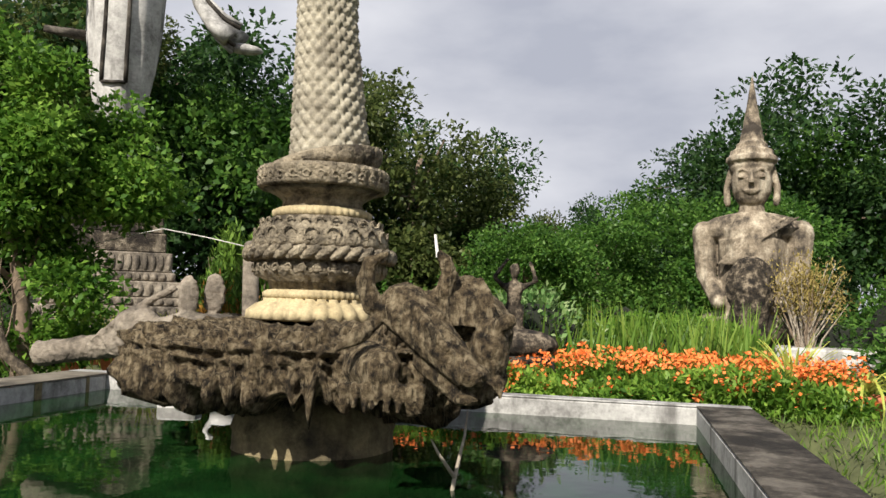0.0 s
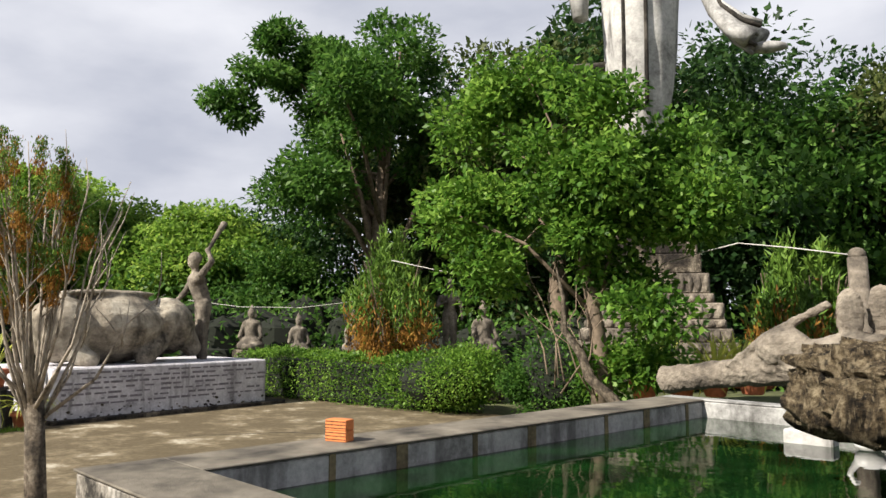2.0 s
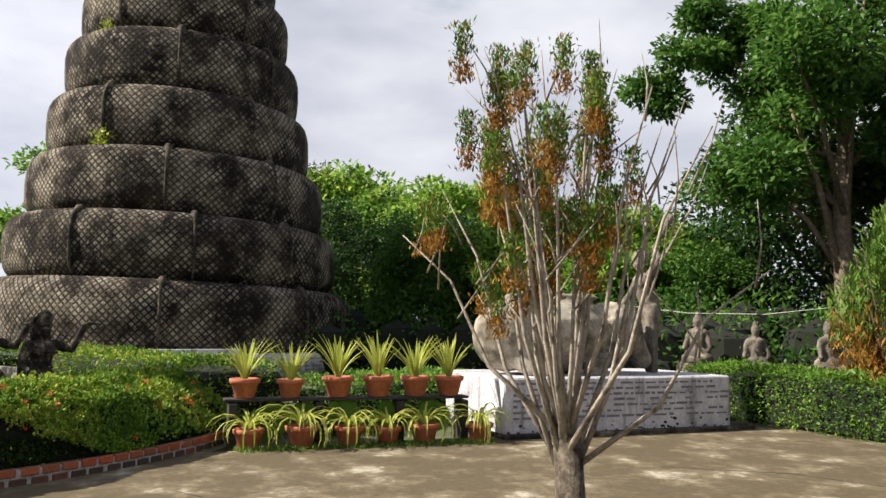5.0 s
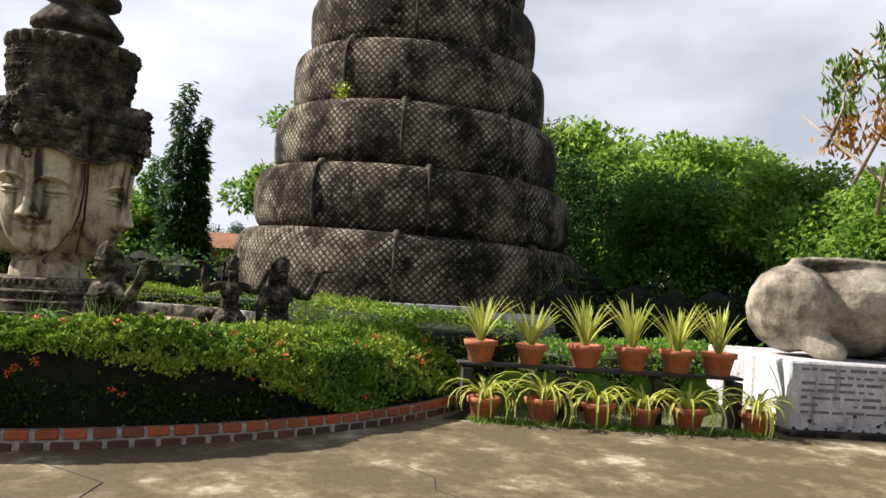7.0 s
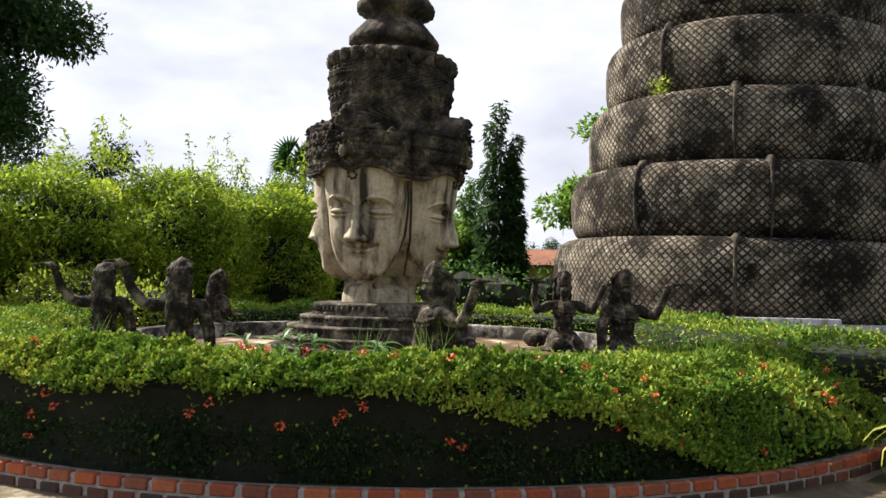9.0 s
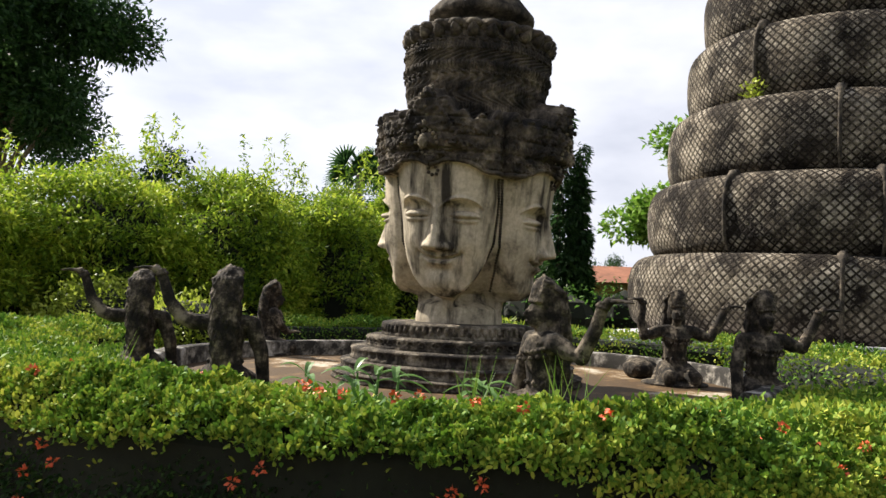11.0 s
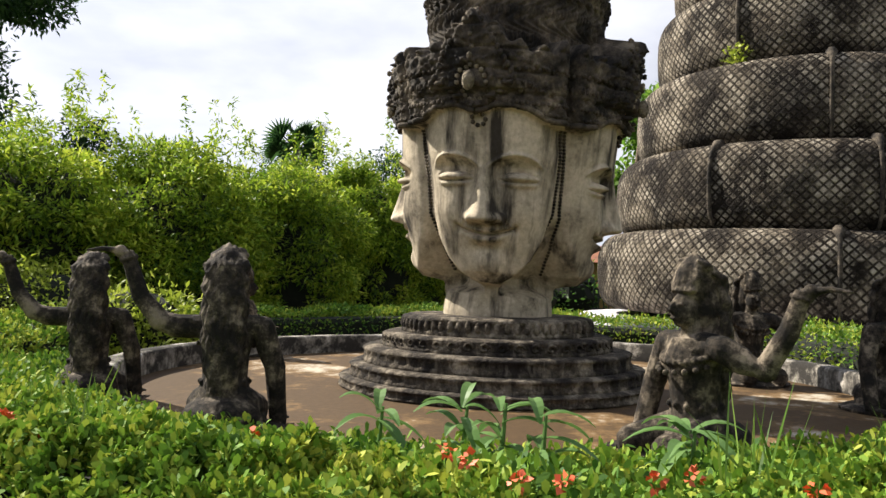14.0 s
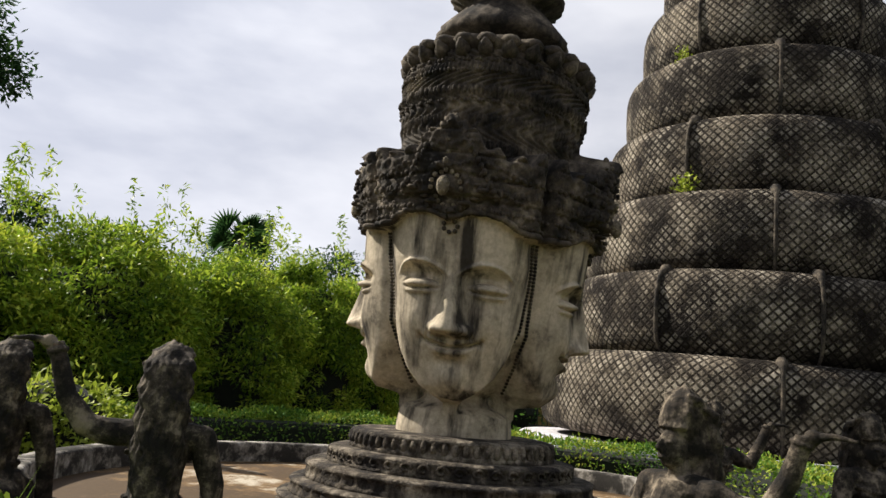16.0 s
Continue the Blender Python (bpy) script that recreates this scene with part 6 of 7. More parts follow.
g.lathe([(0.9, 0), (0.9, 1.6), (0.6, 1.8), (0.75, 2.6), (0.5, 3.2), (0.35, 3.3), (0.25, 4.2), (0.0, 5.6)], 20)
sp = part("small_stupa", g, M_STATUE, soft=True)
sp.matrix_world = pose(6.3, 38.5, 0)
tagged(sp, "distant grey pointed stupa among the trees", "stupa")

# ---- orange flower bed ----
fb = thing("flower_bed", POOL @ pose(2.2, 4.6, 0.7), "bed of orange flowers and green leaves behind the pool", "flowers", kind="stuff")
n = 24000
x, y = rng.uniform(0, 3.6, n), rng.uniform(-0.1, 1.5, n)
z = rng.uniform(0, 0.34, n) * (0.7 + 0.3 * np.sin(x * 3) * np.cos(y * 4))
part("leaves", leaf_mesh("leaves", np.stack([x, y, z], axis=-1), np.tile([[0, -0.3, 1.0]], (n, 1)), 0.075, 0.03), L_BRIGHT, fb)
n = 330
cx, cy = rng.uniform(0, 3.6, n), rng.uniform(-0.12, 1.4, n)
cz = np.where(cy < 0.15, rng.uniform(0.08, 0.33, n), 0.33 + rng.normal(0, 0.03, n))
k = 12
d = unit(rng.normal(size=(n * k, 3)))
p = np.repeat(np.stack([cx, cy, cz], axis=-1), k, axis=0) + d * 0.035
part("blossoms", leaf_mesh("blossoms", p, d, 0.035, 0.035, 0, 0.5), M_FLOWER, fb, "orange blossoms")
n = 900
x, y = rng.uniform(0.3, 3.2, n), rng.uniform(1.3, 3.0, n)
part("tall_grass", leaf_mesh("tall_grass", np.stack([x, y, np.zeros(n)], axis=-1), np.tile([[0, 0, 1.0]], (n, 1)), 0.75, 0.03, 0.0, 0.3), L_GRASS, fb)
bush("green_shrub", (0.9, 8.3, 0.6), (0.8, 0.7, 0.5), 6000, L_GREY, "pale green flowering shrub behind the bed", 0.09)
bush("green_shrub", (2.6, 9.0, 0.5), (1.2, 0.9, 0.38), 7000, L_BRIGHT, "green shrub behind the flower bed", 0.09)
bush("green_shrub", (3.3, 10.6, 0.4), (1.0, 0.9, 0.5), 7000, L_BRIGHT, "leafy green shrub before the seated statue", 0.1)
bush("green_shrub", (6.9, 11.2, 0.3), (1.1, 1.2, 0.9), 8000, L_TREE, "dense green shrub at the edge of the bed", 0.1)
bush("green_shrub", (4.9, 7.6, 0.3), (0.9, 0.9, 0.5), 7000, L_TREE, "dense green shrub at the edge of the bed", 0.1)

# ---- potted plants ----
def ribbon_plant(parent, n, length, upright, seed, z0, name="leaf_blade", width=0.036):
    r = random.Random(seed)
    for k in range(n):
        a = r.uniform(0, 6.28)
        ln = length * r.uniform(0.65, 1.1)
        lean = r.uniform(0.12, 0.85) if upright else r.uniform(0.5, 1.15)
        v = []
        steps = 6
        px, pz, ang = 0.02, z0, math.pi / 2 - lean * 0.6
        sx, sy = -math.sin(a), math.cos(a)
        for j in range(steps + 1):
            t = j / steps
            w = width * (0.5 + 1.3 * t) * (1 - t) ** 0.8 + 0.002
            v.append((px * math.cos(a) + sx * w * 0.5, px * math.sin(a) + sy * w * 0.5, pz + 0.006))
            v.append((px * math.cos(a), px * math.sin(a), pz))
            v.append((px * math.cos(a) - sx * w * 0.5, px * math.sin(a) - sy * w * 0.5, pz + 0.006))
            px += ln / steps * math.cos(ang)
            pz += ln / steps * math.sin(ang)
            ang -= (0.09 if upright else 0.36) * (0.6 + lean)
        f = []
        for j in range(steps):
            for s in range(2):
                f.append((3 * j + s, 3 * j + s + 1, 3 * j + s + 4, 3 * j + s + 3))
        part(name, Geo().add(v, f), L_STRIPE, parent)


def pot_plant(upright, seed):
    ob = thing("potted_plant", pose(0, 0, 0), "striped sword-leaf plant in a terracotta pot" if upright else "arching striped spider plant in a terracotta pot", "potted plant", "row of potted plants")
    g = Geo()
    g.lathe([(0.09, 0.0), (0.10, 0.01), (0.135, 0.15), (0.155, 0.155), (0.16, 0.20), (0.145, 0.205), (0.13, 0.18), (0.0, 0.17)], 24)
    pt = part("pot", g, M_TERRA, ob, "weathered terracotta pot", True)
    g = Geo()
    g.lathe([(0.14, 0.178), (0.0, 0.186)], 16)
    part("soil", g, M_SHADE, pt)
    ribbon_plant(ob, 34 if upright else 30, 0.46 if upright else 0.58, upright, seed, 0.18, width=0.034)
    return ob


up_a, up_b = pot_plant(True, 1), pot_plant(True, 2)
lo_a, lo_b = pot_plant(False, 3), pot_plant(False, 4)
rp = random.Random(9)
lo_y = (3.10, 3.66, 4.18, 4.62, 5.05, 5.72)
up_y = (3.12, 3.62, 4.16, 4.63, 5.08, 5.5)
first = {}
for row, ys, protos, z in (("low", lo_y, (lo_a, lo_b), 0.0), ("high", up_y, (up_a, up_b), 0.53)):
    for k, y in enumerate(ys):
        x = (-11.42 + 0.16 * (y - 3.05)) if row == "low" else (-11.75 + 0.16 * (y - 3.05))
        m = pose(x, y, z + (0.02 if row == "low" else 0.0), 0, 0, rp.uniform(0, 360))
        pr = protos[k % 2]
        s = rp.uniform(0.98, 1.2) * (1.15 if (row == "high" and k == 2) else 1.0)
        if pr.name not in first:
            first[pr.name] = True
            pr.matrix_world = m
            pr.scale = (s, s, s)
        else:
            copy_thing(pr, m).scale = (s, s, s)
bench = thing("plant_bench", pose(-11.78, 2.85, 0, 0, 0, 81), "low dark wooden bench under the upper pots", "bench")
part("board", Geo().box(0.05, -0.12, 0.50, 2.9, 0.12, 0.53, 0.006), M_DARKWOOD, bench)
for x in (0.1, 1.05, 2.0, 2.8):
    part("leg", Geo().box(x, -0.14, 0, x + 0.09, 0.14, 0.48, 0.005), M_DARKWOOD, bench)
k = 0
for x, y, z in ((2.75, 6.2, 0.66), (3.2, 6.0, 0.66), (-3.75, 8.1, 0.6), (-3.45, 8.35, 0.62), (-3.1, 8.3, 0.66), (-2.75, 8.3, 0.7), (-4.0, 9.3, 0.62), (-3.6, 9.5, 0.62), (-3.2, 9.6, 0.65), (-2.9, 9.5, 0.66)):
    ob = copy_thing(lo_a if k % 2 else up_b, pose(x, y, z, 0, 0, 50 * k))
    ob.scale = (1.0, 1.0, 1.0)
    k += 1

# round-leaved plants and weeds under the bench
def round_leaf_plant(x, y, seed):
    ob = thing("round_leaf_plant", pose(x, y, 0), "large round green leaves behind the lower pots", "plant")
    r = random.Random(seed)
    for k in range(3):
        s, a, up = r.uniform(0.13, 0.2), r.uniform(-0.5, 0.5), r.uniform(0.24, 0.36)
        oy = r.uniform(-0.16, 0.16)
        v, f = [(0.0, oy, up)], []
        for j in range(16):
            t = j * math.pi / 8
            q = s * (1 - 0.22 * math.exp(-((t - math.pi / 2) / 0.3) ** 2)) * (1.12 if abs(t - 4.71) < 0.3 else 1.0)
            v.append((0.05 * abs(math.cos(t)) + 0.03 * math.sin(5 * t) + 0.3 * q * math.sin(t) * -0.6, oy + q * math.cos(t + a), up + q * math.sin(t + a)))
            f.append((0, j + 1, (j + 1) % 16 + 1))
        part("leaf_blade", Geo().add(v, f), L_BRIGHT, ob, soft=True)
        part("stalk", Geo().tube([(-0.03, oy * 0.3, 0), (-0.04, oy * 0.7, up * 0.6), (0.0, oy, up)], 0.008, 5), L_BRIGHT, ob)
    return ob


for k in range(5):
    round_leaf_plant(-11.66 + 0.075 * k, 3.36 + 0.46 * k, 60 + k)


def weeds(label, pts, length):
    ob = thing("weeds", pose(0, 0, 0), label, "grass", kind="stuff")
    part("weed_blades", leaf_mesh("weed_blades", pts, np.tile([[0, 0, 1.0]], (len(pts), 1)), length, 0.012, 0.0, 0.55), L_GRASS, ob)


q = rng.random(2600)
weeds("short green weeds along the foot of the pots", np.stack([-11.32 + 0.16 * 2.9 * q + rng.normal(0, 0.07, 2600), 2.95 + 2.9 * q, np.full(2600, 0.0)], axis=-1), 0.08)
q = rng.random((9000, 2))
weeds("short lawn grass beside the pool", np.stack([1.8 + 4.2 * q[:, 0], 0.8 + 5.0 * q[:, 1], ground_z(1.8 + 4.2 * q[:, 0], 0.8 + 5.0 * q[:, 1]) - 0.01], axis=-1), 0.10)

# dead twigs in front of the leafy tree
dt = thing("dead_twigs", pose(-4.1, 7.05, 0.6), "bare tan twigs and branches leaning on the leafy tree", "branches")
rd = random.Random(21)
for k in range(8):
    e = Vector((rd.uniform(-0.75, 0.45), rd.uniform(-0.05, 0.35), rd.uniform(0.8, 1.9)))
    q = Vector((rd.uniform(-0.35, 0.25), rd.uniform(0.0, 0.3), rd.uniform(0.0, 0.3)))
    m0 = q.lerp(e, 0.3) + Vector((rd.uniform(-0.09, 0.09), rd.uniform(-0.05, 0.05), 0.0))
    m1 = q.lerp(e, 0.55) + Vector((rd.uniform(-0.14, 0.14), 0, 0.06))
    m2 = q.lerp(e, 0.8) + Vector((rd.uniform(-0.08, 0.08), 0, 0.0))
    g = Geo().tube([q, m0, m1, m2, e], [0.009, 0.008, 0.006, 0.004, 0.002], 6)
    g.tube([m1, m1 + Vector((rd.uniform(-0.25, 0.25), rd.uniform(-0.05, 0.05), rd.uniform(0.1, 0.35)))], [0.005, 0.0015], 5)
    part("twig", g, M_TWIG, dt, soft=True)
g = Geo().tube([(0.52, 0.05, -0.05), (0.42, 0.05, 0.10), (0.20, 0.05, 0.28), (0.12, 0.04, 0.5), (-0.04, 0.03, 0.72), (-0.03, 0.0, 1.0), (-0.10, 0.0, 1.3)], [0.06, 0.055, 0.05, 0.045, 0.035, 0.022, 0.006], 10)
part("leaning_stem", g, M_TRUNK, dt, "mottled leaning stem", True)

# ---- tall thin tree with withered tufts ----
bt = thing("withered_tree", pose(-5.12, 2.62, 0), "slender pale-barked tree with withered orange and green tufts", "tree")
g = Geo()
rb = random.Random(11)
g.tube([(0, 0, 0), (0.02, 0.02, 0.45), (0.0, 0.0, 0.98)], [0.07, 0.058, 0.05], 10, 1)
tips = []
for k in range(30):
    a = rb.uniform(0, 6.28)
    spread = rb.uniform(0.08, 0.68)
    top = rb.uniform(1.65, 2.45) - 0.4 * spread
    p0 = Vector((rb.uniform(-0.02, 0.02), rb.uniform(-0.02, 0.02), rb.uniform(0.78, 1.0)))
    p3 = Vector((spread * math.cos(a), spread * math.sin(a), top))
    p1 = p0.lerp(p3, 0.35) + Vector((0.12 * math.cos(a) * spread, 0.12 * math.sin(a) * spread, 0.0))
    p2 = p0.lerp(p3, 0.7) + Vector((0, 0, 0.05))
    g.tube([p0, p1, p2, p3], [0.012, 0.008, 0.005, 0.002], 6)
    tips.append(p3)
    for j in range(4):
        q = p1.lerp(p3, rb.uniform(0.2, 0.9))
        e = q + Vector((rb.uniform(-0.16, 0.16), rb.uniform(-0.16, 0.16), rb.uniform(0.12, 0.32)))
        g.tube([q, q.lerp(e, 0.5) + Vector((0.02, 0, 0)), e], [0.0045, 0.003, 0.0012], 5)
        tips.append(e)
part("trunk", g, [M_PALE_BARK, M_TRUNK], bt, soft=True)
fan = Vector((math.cos(radians(45)), math.sin(radians(45)), 0))
green, brown = [], []
for e in tips:
    if e.dot(fan) > 0.18 and rb.random() < 0.85:
        continue
    if rb.random() < 0.50:
        continue
    for j in range(420):
        q = e + Vector((rb.gauss(0, 0.019), rb.gauss(0, 0.019), rb.uniform(-0.18, 0.03)))
        (green if (q.z - e.z > -0.10 and rb.random() < 0.85) else brown).append(tuple(q))
for nm, pts, mt in (("green_tuft", green, L_CONE), ("withered_tuft", brown, L_BROWN)):
    pts = np.array(pts)
    part(nm, leaf_mesh(nm, pts, np.tile([[0, 0, 1.0]], (len(pts), 1)), 0.026, 0.0075, 0.0, 0.5), mt, bt)

# ---- brown-green conifer bushes ----
for x, y, z, h, r, nn in ((-9.25, 11.0, 0.35, 2.55, 0.95, 9000), (-2.3, 9.6, 0.6, 1.6, 0.4, 4000), (-2.8, 10.2, 0.6, 1.7, 0.45, 4000)):
    ob = thing("conifer_bush", pose(x, y, z), "upright conifer bush, green above and withered brown below", "bush")
    g = Geo()
    gr = np.random.default_rng(int(h * 10))
    for k in range(16):
        a, s = gr.uniform(0, 6.28), gr.uniform(0.2, 0.8)
        g.tube([(0, 0, 0), (s * r * 0.5 * math.cos(a), s * r * 0.5 * math.sin(a), h * 0.4), (s * r * math.cos(a), s * r * math.sin(a), h * 0.8)], [0.03, 0.018, 0.005], 5)
    part("stems", g, M_BARK, ob)
    th, t, q = gr.uniform(0, 6.28, nn), gr.random(nn), gr.uniform(0.5, 1.0, nn)
    rad = r * np.sin(np.clip(0.25 + 0.75 * t, 0, 1) * 2.75) ** 0.8 * q * (0.72 + 0.34 * np.sin(th * 4 + t * 5))
    p = np.stack([rad * np.cos(th), rad * np.sin(th), h * (0.08 + 0.9 * t) * (0.86 + 0.16 * np.sin(th * 4 + 1.0) + gr.normal(0, 0.03, nn))], axis=-1)
    top = t + gr.normal(0, 0.12, nn) > 0.42
    for nm, sel, mt in (("green_sprays", top, L_CONE), ("withered_sprays", ~top, L_BROWN)):
        part(nm, leaf_mesh(nm, p[sel], np.tile([[0, 0, 1.0]], (int(sel.sum()), 1)), 0.13, 0.03, 0.0, 0.5), mt, ob)

# ---- kneeling figures round the platform ----
def kneeling(g, arm_a, arm_b):
    """A kneeling figure about 0.97 high, facing +x, with high combed hair that falls to the ground behind."""
    g.ball((-0.06, 0, 0.10), (0.24, 0.20, 0.12))
    for s in (-1, 1):                        # thighs forward, shins folded under
        g.limb((-0.02, 0.09 * s, 0.15), (0.27, 0.13 * s, 0.09), 0.10, 0.075)
        g.limb((0.27, 0.13 * s, 0.07), (-0.10, 0.16 * s, 0.05), 0.07, 0.05)
    g.tube([(-0.02, 0, 0.14), (0.0, 0, 0.28), (0.015, 0, 0.40), (0.02, 0, 0.50), (0.02, 0, 0.585)], [0.165, 0.115, 0.120, 0.142, 0.10], 18)
    g.ball((0.02, 0, 0.545), (0.085, 0.205, 0.070))
    for s in (-1, 1):
        g.ball((0.085, 0.07 * s, 0.465), (0.050, 0.056, 0.052))
    for row, (rx, ry, z, n) in enumerate(((0.105, 0.13, 0.565, 11), (0.135, 0.155, 0.52, 13), (0.16, 0.16, 0.475, 9))):      # breast ornament of rosettes
        for k in range(n):
            a = -1.25 + 2.5 * k / (n - 1)
            g.ball((0.02 + rx * math.cos(a), ry * math.sin(a), z - 0.05 * math.cos(a)), 0.016)
    for k in range(12):                      # girdle
        a = k * math.pi / 6
        g.ball((0.0 + 0.125 * math.cos(a), 0.125 * math.sin(a), 0.27), 0.015)
    g.limb((0.025, 0, 0.58), (0.045, 0, 0.66), 0.050, 0.046)
    g.ball((0.075, 0, 0.715), (0.072, 0.062, 0.088))
    g.ball((0.10, 0, 0.665), (0.035, 0.035, 0.03))
    g.tube([(0.142, 0, 0.755), (0.162, 0, 0.715), (0.150, 0, 0.702)], [0.008, 0.015, 0.012], 6)
    g.ball((0.140, 0, 0.678), (0.012, 0.026, 0.010))
    for s in (-1, 1):
        g.ball((0.130, 0.030 * s, 0.742), (0.014, 0.020, 0.008))
    # hair: a high mound, ridged strands, a long fall
    g.ball((0.015, 0, 0.85), (0.105, 0.085, 0.125))
    g.ball((-0.035, 0, 0.74), (0.080, 0.088, 0.13))
    g.tube([(-0.04, 0, 0.85), (-0.08, 0, 0.70), (-0.09, 0, 0.52), (-0.095, 0, 0.34), (-0.10, 0, 0.20)], [0.08, 0.085, 0.080, 0.065, 0.04], 16)
    for k in range(11):
        a = -1.75 + 3.5 * k / 10
        c, sn = math.cos(a), math.sin(a)
        pts = [(0.112 * math.cos(0.5 * a), 0.066 * sn, 0.80), (0.05 - 0.02 * c, 0.068 * sn, 0.982 - 0.035 * abs(sn)), (-0.06 - 0.05 * c, 0.098 * sn, 0.87), (-0.075 - 0.075 * c, 0.104 * sn, 0.72),
               (-0.085 - 0.085 * c, 0.098 * sn, 0.52), (-0.095 - 0.070 * c, 0.078 * sn, 0.34), (-0.11 - 0.04 * c, 0.045 * sn, 0.18)]
        wave = []
        for i in range(len(pts) - 1):
            for q in range(4):
                p = Vector(pts[i]).lerp(Vector(pts[i + 1]), q / 4)
                wave.append(p + Vector((0, 0.012 * math.sin(2.2 * (4 * i + q) + k), 0)))
        g.tube(wave + [Vector(pts[-1])], [0.017] * len(wave) + [0.010], 6)
    for s, arm in ((1, arm_a), (-1, arm_b)):
        path = [Vector((0.02, 0.185 * s, 0.548))] + [Vector(p) for p in arm]
        g.tube([path[0], path[0].lerp(path[1], 0.5) + Vector((0, 0, -0.012)), *path[1:]], [0.064, 0.062, 0.056, 0.046, 0.036][:len(path) + 1], 12)
        g.ball(path[1], 0.057)
        g.ball(path[0], 0.062)
        g.limb((0.02, 0.08 * s, 0.555), path[0], 0.065, 0.062)
        e, d = path[-1], (path[-1] - path[-2]).normalized()
        g.tube([path[-2].lerp(e, 0.80), path[-2].lerp(e, 0.88)], 0.050, 8)      # bracelet
        out = Vector((d.x, d.y, 0))
        out = out.normalized() if out.length > 0.12 else Vector((0.4, 0.9 * s, 0)).normalized()
        if d.z < 0:
            out = Vector((1, 0, 0))
        g.ball(e + out * 0.03, 0.034)
        for k in range(4):
            o = Vector((-out.y, out.x, 0)) * (0.017 * (k - 1.5))
            g.tube([e + out * 0.03, e + out * 0.11 + o + Vector((0, 0, 0.012)), e + out * 0.19 + o * 1.5], [0.022, 0.014, 0.007], 6)
    g.lathe([(0.33, -0.02), (0.34, 0.02), (0.28, 0.04), (0.0, 0.05)], 24)


down = [(0.05, -0.25, 0.34), (0.13, -0.27, 0.03)]
lifted = [(0.0, 0.36, 0.50), (-0.01, 0.46, 0.66), (0.0, 0.52, 0.82)]
high = [(0.0, 0.34, 0.58), (0.0, 0.44, 0.70), (0.0, 0.52, 0.93)]
for k, (x, y, yaw, a, b, s, z) in enumerate((
        (-12.13, -0.50, -58, [(-0.09, 0.34, 0.47), (-0.14, 0.42, 0.64), (-0.17, 0.47, 0.82)], down, 1.0, 0.5),
        (-12.13, -2.87, 195, high, down, 1.0, 0.5),
        (-12.8, -4.08, 200, high, down, 0.97, 0.5),
        (-14.1, 1.12, 20, lifted, down, 1.0, 0.5),
        (-15.9, -4.4, 120, [(0.1, 0.22, 0.4), (0.2, 0.12, 0.3)], [(0.1, -0.22, 0.4), (0.2, -0.12, 0.3)], 0.95, 0.5),
        (-15.4, 0.45, 15, lifted, [(0.06, -0.34, 0.50), (0.06, -0.38, 0.66), (0.06, -0.36, 0.86)], 1.0, 0.5))):
    g = Geo()
    kneeling(g, a, b)
    for q in range(len(g.v)):
        g.v[q] = g.v[q] * s
    sculpt("kneeling_figure_statue", g, M_FIGURE, pose(x, y, z, 0, 0, yaw), "dark weathered cement kneeling figure with long hair and raised arm", 0.0065, 0.002, 0.03, rounds=2)
g = Geo()
g.ball((0, 0, 0.1), (0.3, 0.2, 0.13))
sculpt("fallen_stone", g, M_FIGURE, pose(-16.0, 0.1, 0.5), "dark rounded stone on the platform", 0.025, 0.03, 0.1, "stone")

# ---- broad-leaved plants at the hedge's inner edge ----
def broad_plant(c, seed, n=11, ln=0.24):
    ob = thing("broad_leaf_plant", pose(*c), "pale green plant with long pointed leaves", "plant")
    r = random.Random(seed)
    stem = Geo().tube([(0, 0, 0), (0.01, 0.01, 0.15), (0.0, 0.02, 0.3)], [0.012, 0.01, 0.006], 6)
    part("stem", stem, L_GREY, ob)
    for k in range(n):
        a, e = r.uniform(0, 6.28), r.uniform(0.0, 1.0)
        d = Vector((math.cos(a) * math.cos(e), math.sin(a) * math.cos(e), math.sin(e)))
        s = Vector((-math.sin(a), math.cos(a), 0))
        z0 = r.uniform(0.1, 0.3)
        v, f = [], []
        for j in range(7):
            t = j / 6
            p = Vector((0, 0, z0)) + d * ln * t + Vector((0, 0, -0.13 * t * t))
            w = 0.026 * math.sin(math.pi * min(1, t * 0.92 + 0.05)) ** 0.8
            up = Vector((0, 0, 0.35 * w))
            v += [p + s * w + up, p, p - s * w + up]
            if j:
                f += [(3 * j - 3, 3 * j - 2, 3 * j + 1, 3 * j), (3 * j - 2, 3 * j - 1, 3 * j + 2, 3 * j + 1)]
        part("leaf_blade", Geo().add(v, f), L_GREY, ob)
    return ob


for k, c in enumerate(((-11.2, -1.5, 0.55), (-11.05, -1.2, 0.56), (-11.3, -1.85, 0.52), (-11.0, -0.7, 0.55), (-11.15, -1.35, 0.58))):
    broad_plant(c, 30 + k)
for k, c in enumerate(((-10.55, -2.65, 0.75), (-10.4, -0.2, 0.75), (-10.5, -0.62, 0.75), (-11.3, 1.6, 0.75))):
    ob = thing("grass_tuft", pose(*c), "thin upright grass tuft growing out of the hedge", "grass")
    pts = rng.normal(size=(14, 3)) * np.array([[0.05, 0.05, 0.0]])
    part("blades", leaf_mesh("blades", pts, np.tile([[0, 0, 1.0]], (14, 1)), 0.32, 0.009, 0.0, 0.3), L_GRASS, ob)

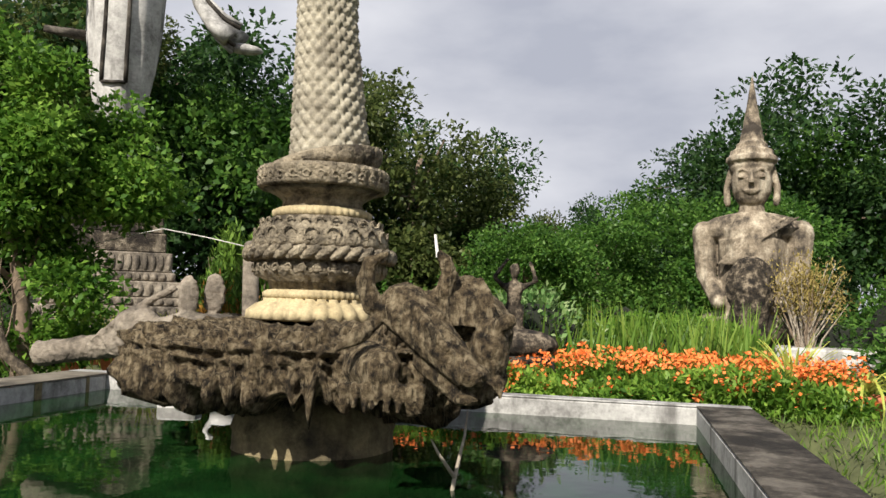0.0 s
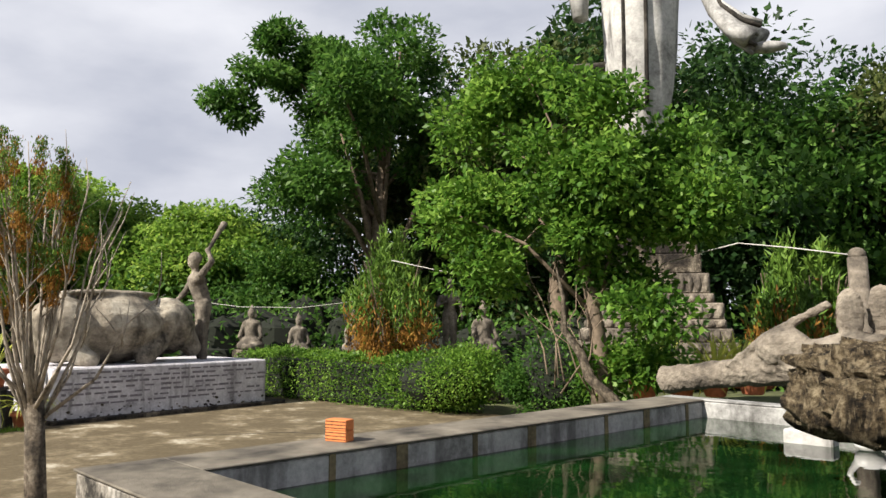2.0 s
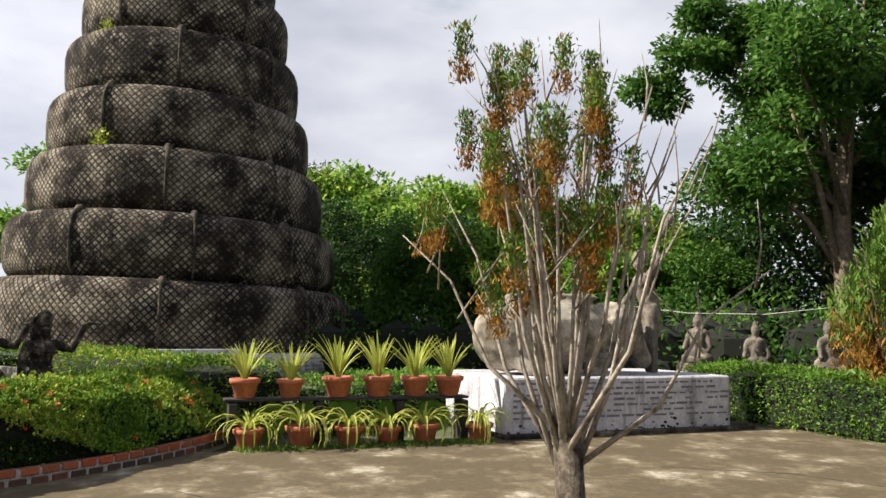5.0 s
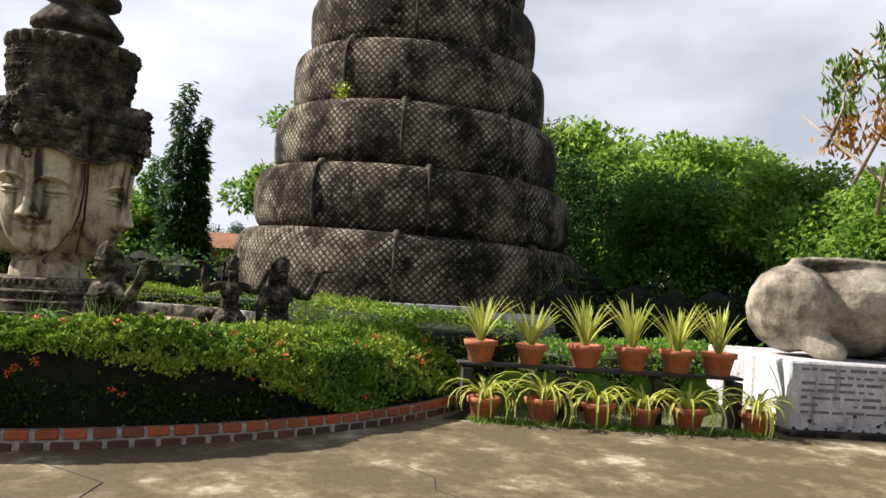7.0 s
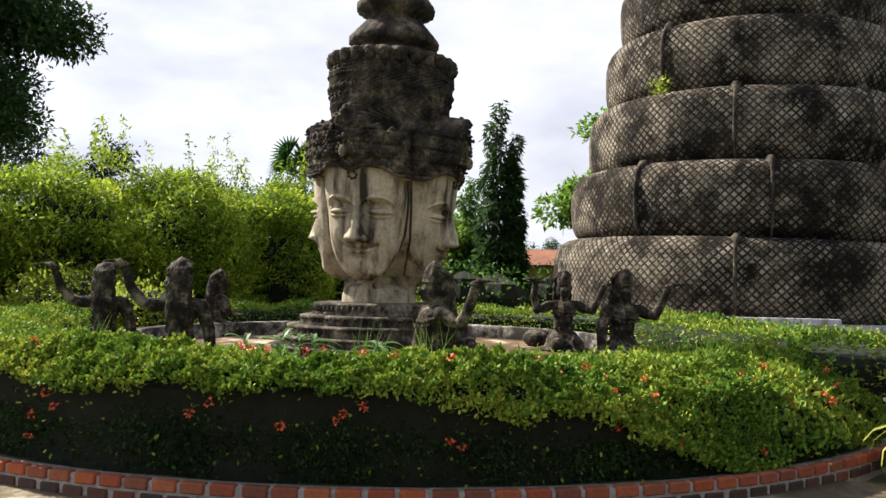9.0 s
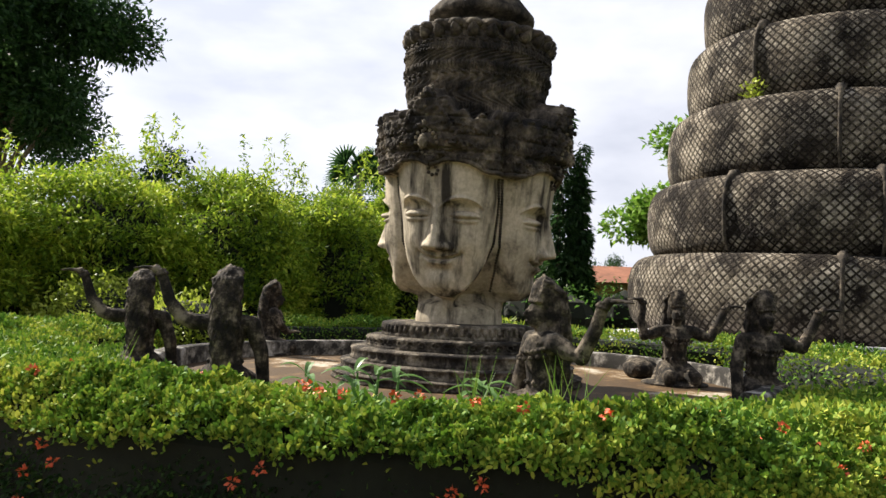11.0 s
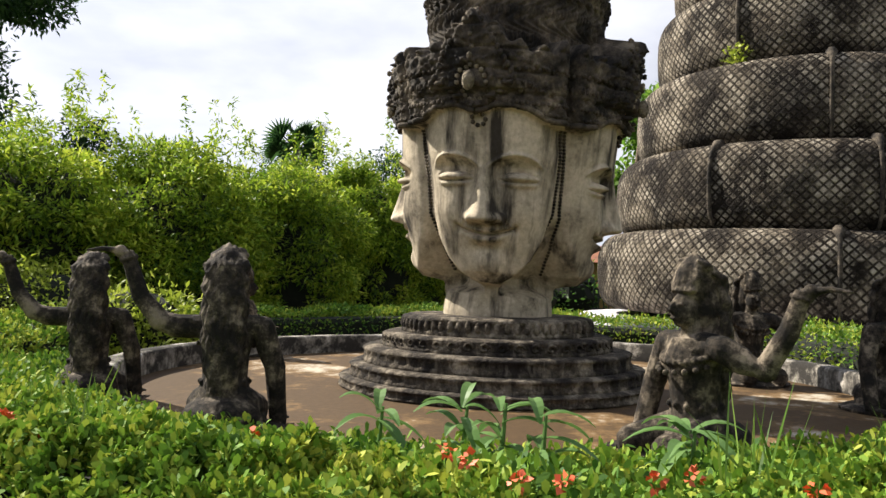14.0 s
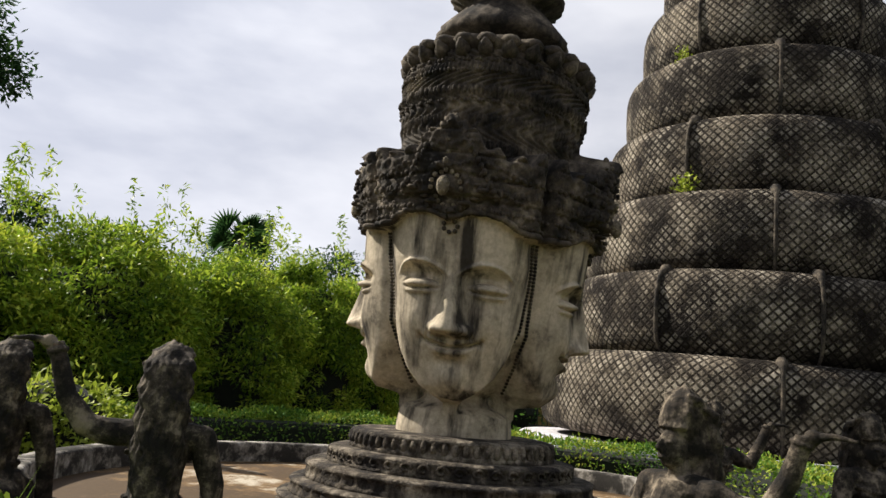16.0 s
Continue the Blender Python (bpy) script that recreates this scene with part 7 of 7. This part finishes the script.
# blossoms in the hedge
fl = thing("hedge_blossoms", pose(KC.x, KC.y, 0), "scattered red-orange blossom heads in the hedge", "flowers", kind="stuff")
n, k = 80, 16
th = rng.uniform(radians(-70), radians(70), n)
side = rng.random(n) < 0.35
r = np.where(side, 5.26, rng.uniform(4.7, 5.15, n))
z = np.where(side, rng.uniform(0.3, 0.62, n), 0.875 - hedge_fall(th, r))
z = np.where(side, np.minimum(z, 0.70 - hedge_fall(th, r)), z)
c = np.stack([r * np.cos(th), r * np.sin(th), z], axis=-1)
d = unit(rng.normal(size=(n * k, 3)))
part("petals", leaf_mesh("petals", np.repeat(c, k, axis=0) + d * 0.014, d, 0.022, 0.020, 0, 0.4), M_REDFLOWER, fl)

# green sprigs rooted in the tower
for a, r0, z in ((-0.72, 4.0, 6.0), (-0.93, 3.2, 9.5)):
    ob = thing("sprig", pose(TC.x + r0 * math.cos(a), TC.y + r0 * math.sin(a), z), "small green sprig rooted in the coiled tower", "plant")
    part("stem", Geo().tube([(0, 0, 0), (0.05, -0.03, 0.2), (0.02, -0.05, 0.45)], [0.015, 0.01, 0.005], 5), M_BARK, ob)
    pts = rng.normal(size=(160, 3)) * np.array([[0.10, 0.10, 0.17]]) + np.array([[0.05, -0.03, 0.25]])
    part("leaves", leaf_mesh("leaves", pts, pts, 0.12, 0.06), L_LIME, ob)

# ---- rope, posts, house, fence ----
def rope(pts, label):
    ob = part("rope", Geo().tube(pts, 0.0045, 6), M_ROPE, soft=True)
    return tagged(ob, label, "rope")


rope([(-6.2, 7.1, 2.05), (-5.7, 7.3, 1.93), (-5.2, 7.45, 1.86), (-4.6, 7.5, 1.84)], "thin white rope tied to the tree")
rope([(-3.3, 7.6, 1.95), (-2.9, 7.4, 2.02), (-2.55, 7.1, 2.05), (-2.1, 6.85, 1.97), (-1.62, 6.56, 1.87)], "thin white rope stretched from tree to post")
rope([(-13.2, 9.9, 1.75), (-12.0, 10.1, 1.62), (-10.8, 10.4, 1.6), (-9.6, 10.7, 1.72)], "thin white rope across the garden")
g = Geo()
g.tube([(0, 0, 0), (0.02, 0, 0.6), (0.0, 0, 1.2)], [0.075, 0.07, 0.065], 10)
g.ball((0, 0, 1.22), (0.06, 0.07, 0.05))
post = part("rough_post", g, M_STATUE, soft=True)
post.matrix_world = pose(-1.62, 6.58, 0.66)
tagged(post, "rough grey post holding the rope", "post")

house = thing("small_house", pose(-44.5, -1.2, 0, 0, 0, 5), "small ochre house with a rusty sheet roof", "house")
part("wall", Geo().box(-1.5, -2.2, 0, 1.5, 2.4, 2.3, 0.02), M_OCHRE, house)
g = Geo()
g.add([(-2.2, -2.9, 2.2), (2.2, -2.9, 2.2), (2.2, 3.1, 2.2), (-2.2, 3.1, 2.2), (0, -2.9, 3.0), (0, 3.1, 3.0)], [(1, 2, 5, 4), (3, 0, 4, 5), (0, 1, 4), (2, 3, 5), (0, 3, 2, 1)])
part("roof", g, M_RUST, house, "rusty corrugated roof")
fence = thing("iron_fence", pose(-38.5, -2.4, 0, 0, 0, 90), "dark iron fence before the house", "fence")
part("rail", Geo().box(0, -0.03, 1.35, 4.2, 0.03, 1.42), M_IRON, fence)
part("rail", Geo().box(0, -0.03, 0.3, 4.2, 0.03, 0.37), M_IRON, fence)
for k in range(22):
    part("bar", Geo().box(0.19 * k, -0.02, 0, 0.19 * k + 0.04, 0.02, 1.55), M_IRON, fence)
wall = part("far_wall", Geo().box(-0.15, 0, 0, 0.15, 30, 1.6, 0.02), M_BASE)
wall.matrix_world = pose(-36, 9, 0, 0, 0, -25)
tagged(wall, "long dark boundary wall in the shade of trees", "wall", kind="structure")
sg = thing("sign_board", pose(-20.4, 2.2, 0, 0, 0, 4), "small dark red sign on a post in the grass", "sign")
part("post", Geo().box(-0.02, -0.02, 0, 0.02, 0.02, 0.75), M_IRON, sg)
part("panel", Geo().box(-0.015, -0.1, 0.62, 0.025, 0.1, 0.86, 0.005), M_RUST, sg)
for k, (x, y, w) in enumerate(((-21.3, 0.8, 2.4), (-21.0, 3.6, 3.6))):
    b = thing("notice_board", pose(x, y, 0, 0, -20, 6), "slanting whitewashed panel with faded writing", "sign")
    part("board", Geo().box(-0.06, -w / 2, 0, 0.06, w / 2, 0.8, 0.015), M_SLAB, b)
    for rr in range(5):
        part("line", Geo().box(0.061, -w / 2 + 0.1, 0.14 + 0.12 * rr, 0.064, w / 2 - 0.1 - 0.2 * (rr % 2), 0.175 + 0.12 * rr), M_LETTER, b)

# undergrowth below the garden's trees
ug = thing("undergrowth", pose(0, 0, 0), "dark mixed undergrowth below the trees", "undergrowth", kind="stuff")
cl = []
gr = np.random.default_rng(77)
for yaw in np.arange(-46, 80, 1.1):
    for ring in range(3):
        dist = (18.5, 22, 26)[ring] + gr.normal(0, 0.8) + (9 if yaw > 58 else 0) + (2 if yaw < -14 else 0)
        x, y = polar(yaw, dist)
        hh = gr.uniform(0.5, 1.2) + 0.25 * ring
        cl.append([x, y, hh * 0.8, gr.uniform(0.7, 1.3), gr.uniform(0.7, 1.3), hh])
for x, y in zip(gr.uniform(-46, -36, 46), gr.uniform(-26, 10, 46)):
    cl.append([x, y, 0.9, 1.4, 1.4, gr.uniform(0.8, 1.5)])
for k in range(34):
    cl.append([-31 - 6 * gr.random(), -22 + 0.6 * k, 1.0, 1.2, 1.2, gr.uniform(0.8, 1.4)])
p, w = crown_points(cl, 95000, 0.7)
p[:, 2] = np.maximum(p[:, 2], 0.0)
part("leaves", leaf_mesh("leaves", p, w, 0.17, 0.085), L_TREE, ug)
# near-black balls paint the shade inside the undergrowth
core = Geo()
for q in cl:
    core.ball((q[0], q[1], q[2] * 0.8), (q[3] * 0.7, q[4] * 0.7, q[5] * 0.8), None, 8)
part("shade_core", core, M_SHADE, ug)

# ---- bricks of the kerb, last ----
bmesh_brick = Geo().box(-0.055, -0.072, 0.0, 0.010, 0.072, 0.062, 0.006).mesh("brick")
bmesh_brick.materials.append(M_BRICK)
dirty_brick = Geo().box(-0.055, -0.070, 0.0, 0.006, 0.070, 0.060, 0.008).mesh("brick")
dirty_brick.materials.append(M_DIRTY_BRICK)
rk = random.Random(3)
for course in range(2):
    step = math.degrees(0.178 / 5.37)
    a = -46 + (step / 2 if course else 0)
    while a < 62:
        ob = new("brick", bmesh_brick if course else dirty_brick)
        ob.parent = bed
        q = radians(a + rk.uniform(-0.08, 0.08))
        ob.matrix_local = pose(5.37 * math.cos(q), 5.37 * math.sin(q), 0.012 + 0.08 * course, rk.uniform(-1.5, 1.5), 0, math.degrees(q) + rk.uniform(-2, 2))
        a += step
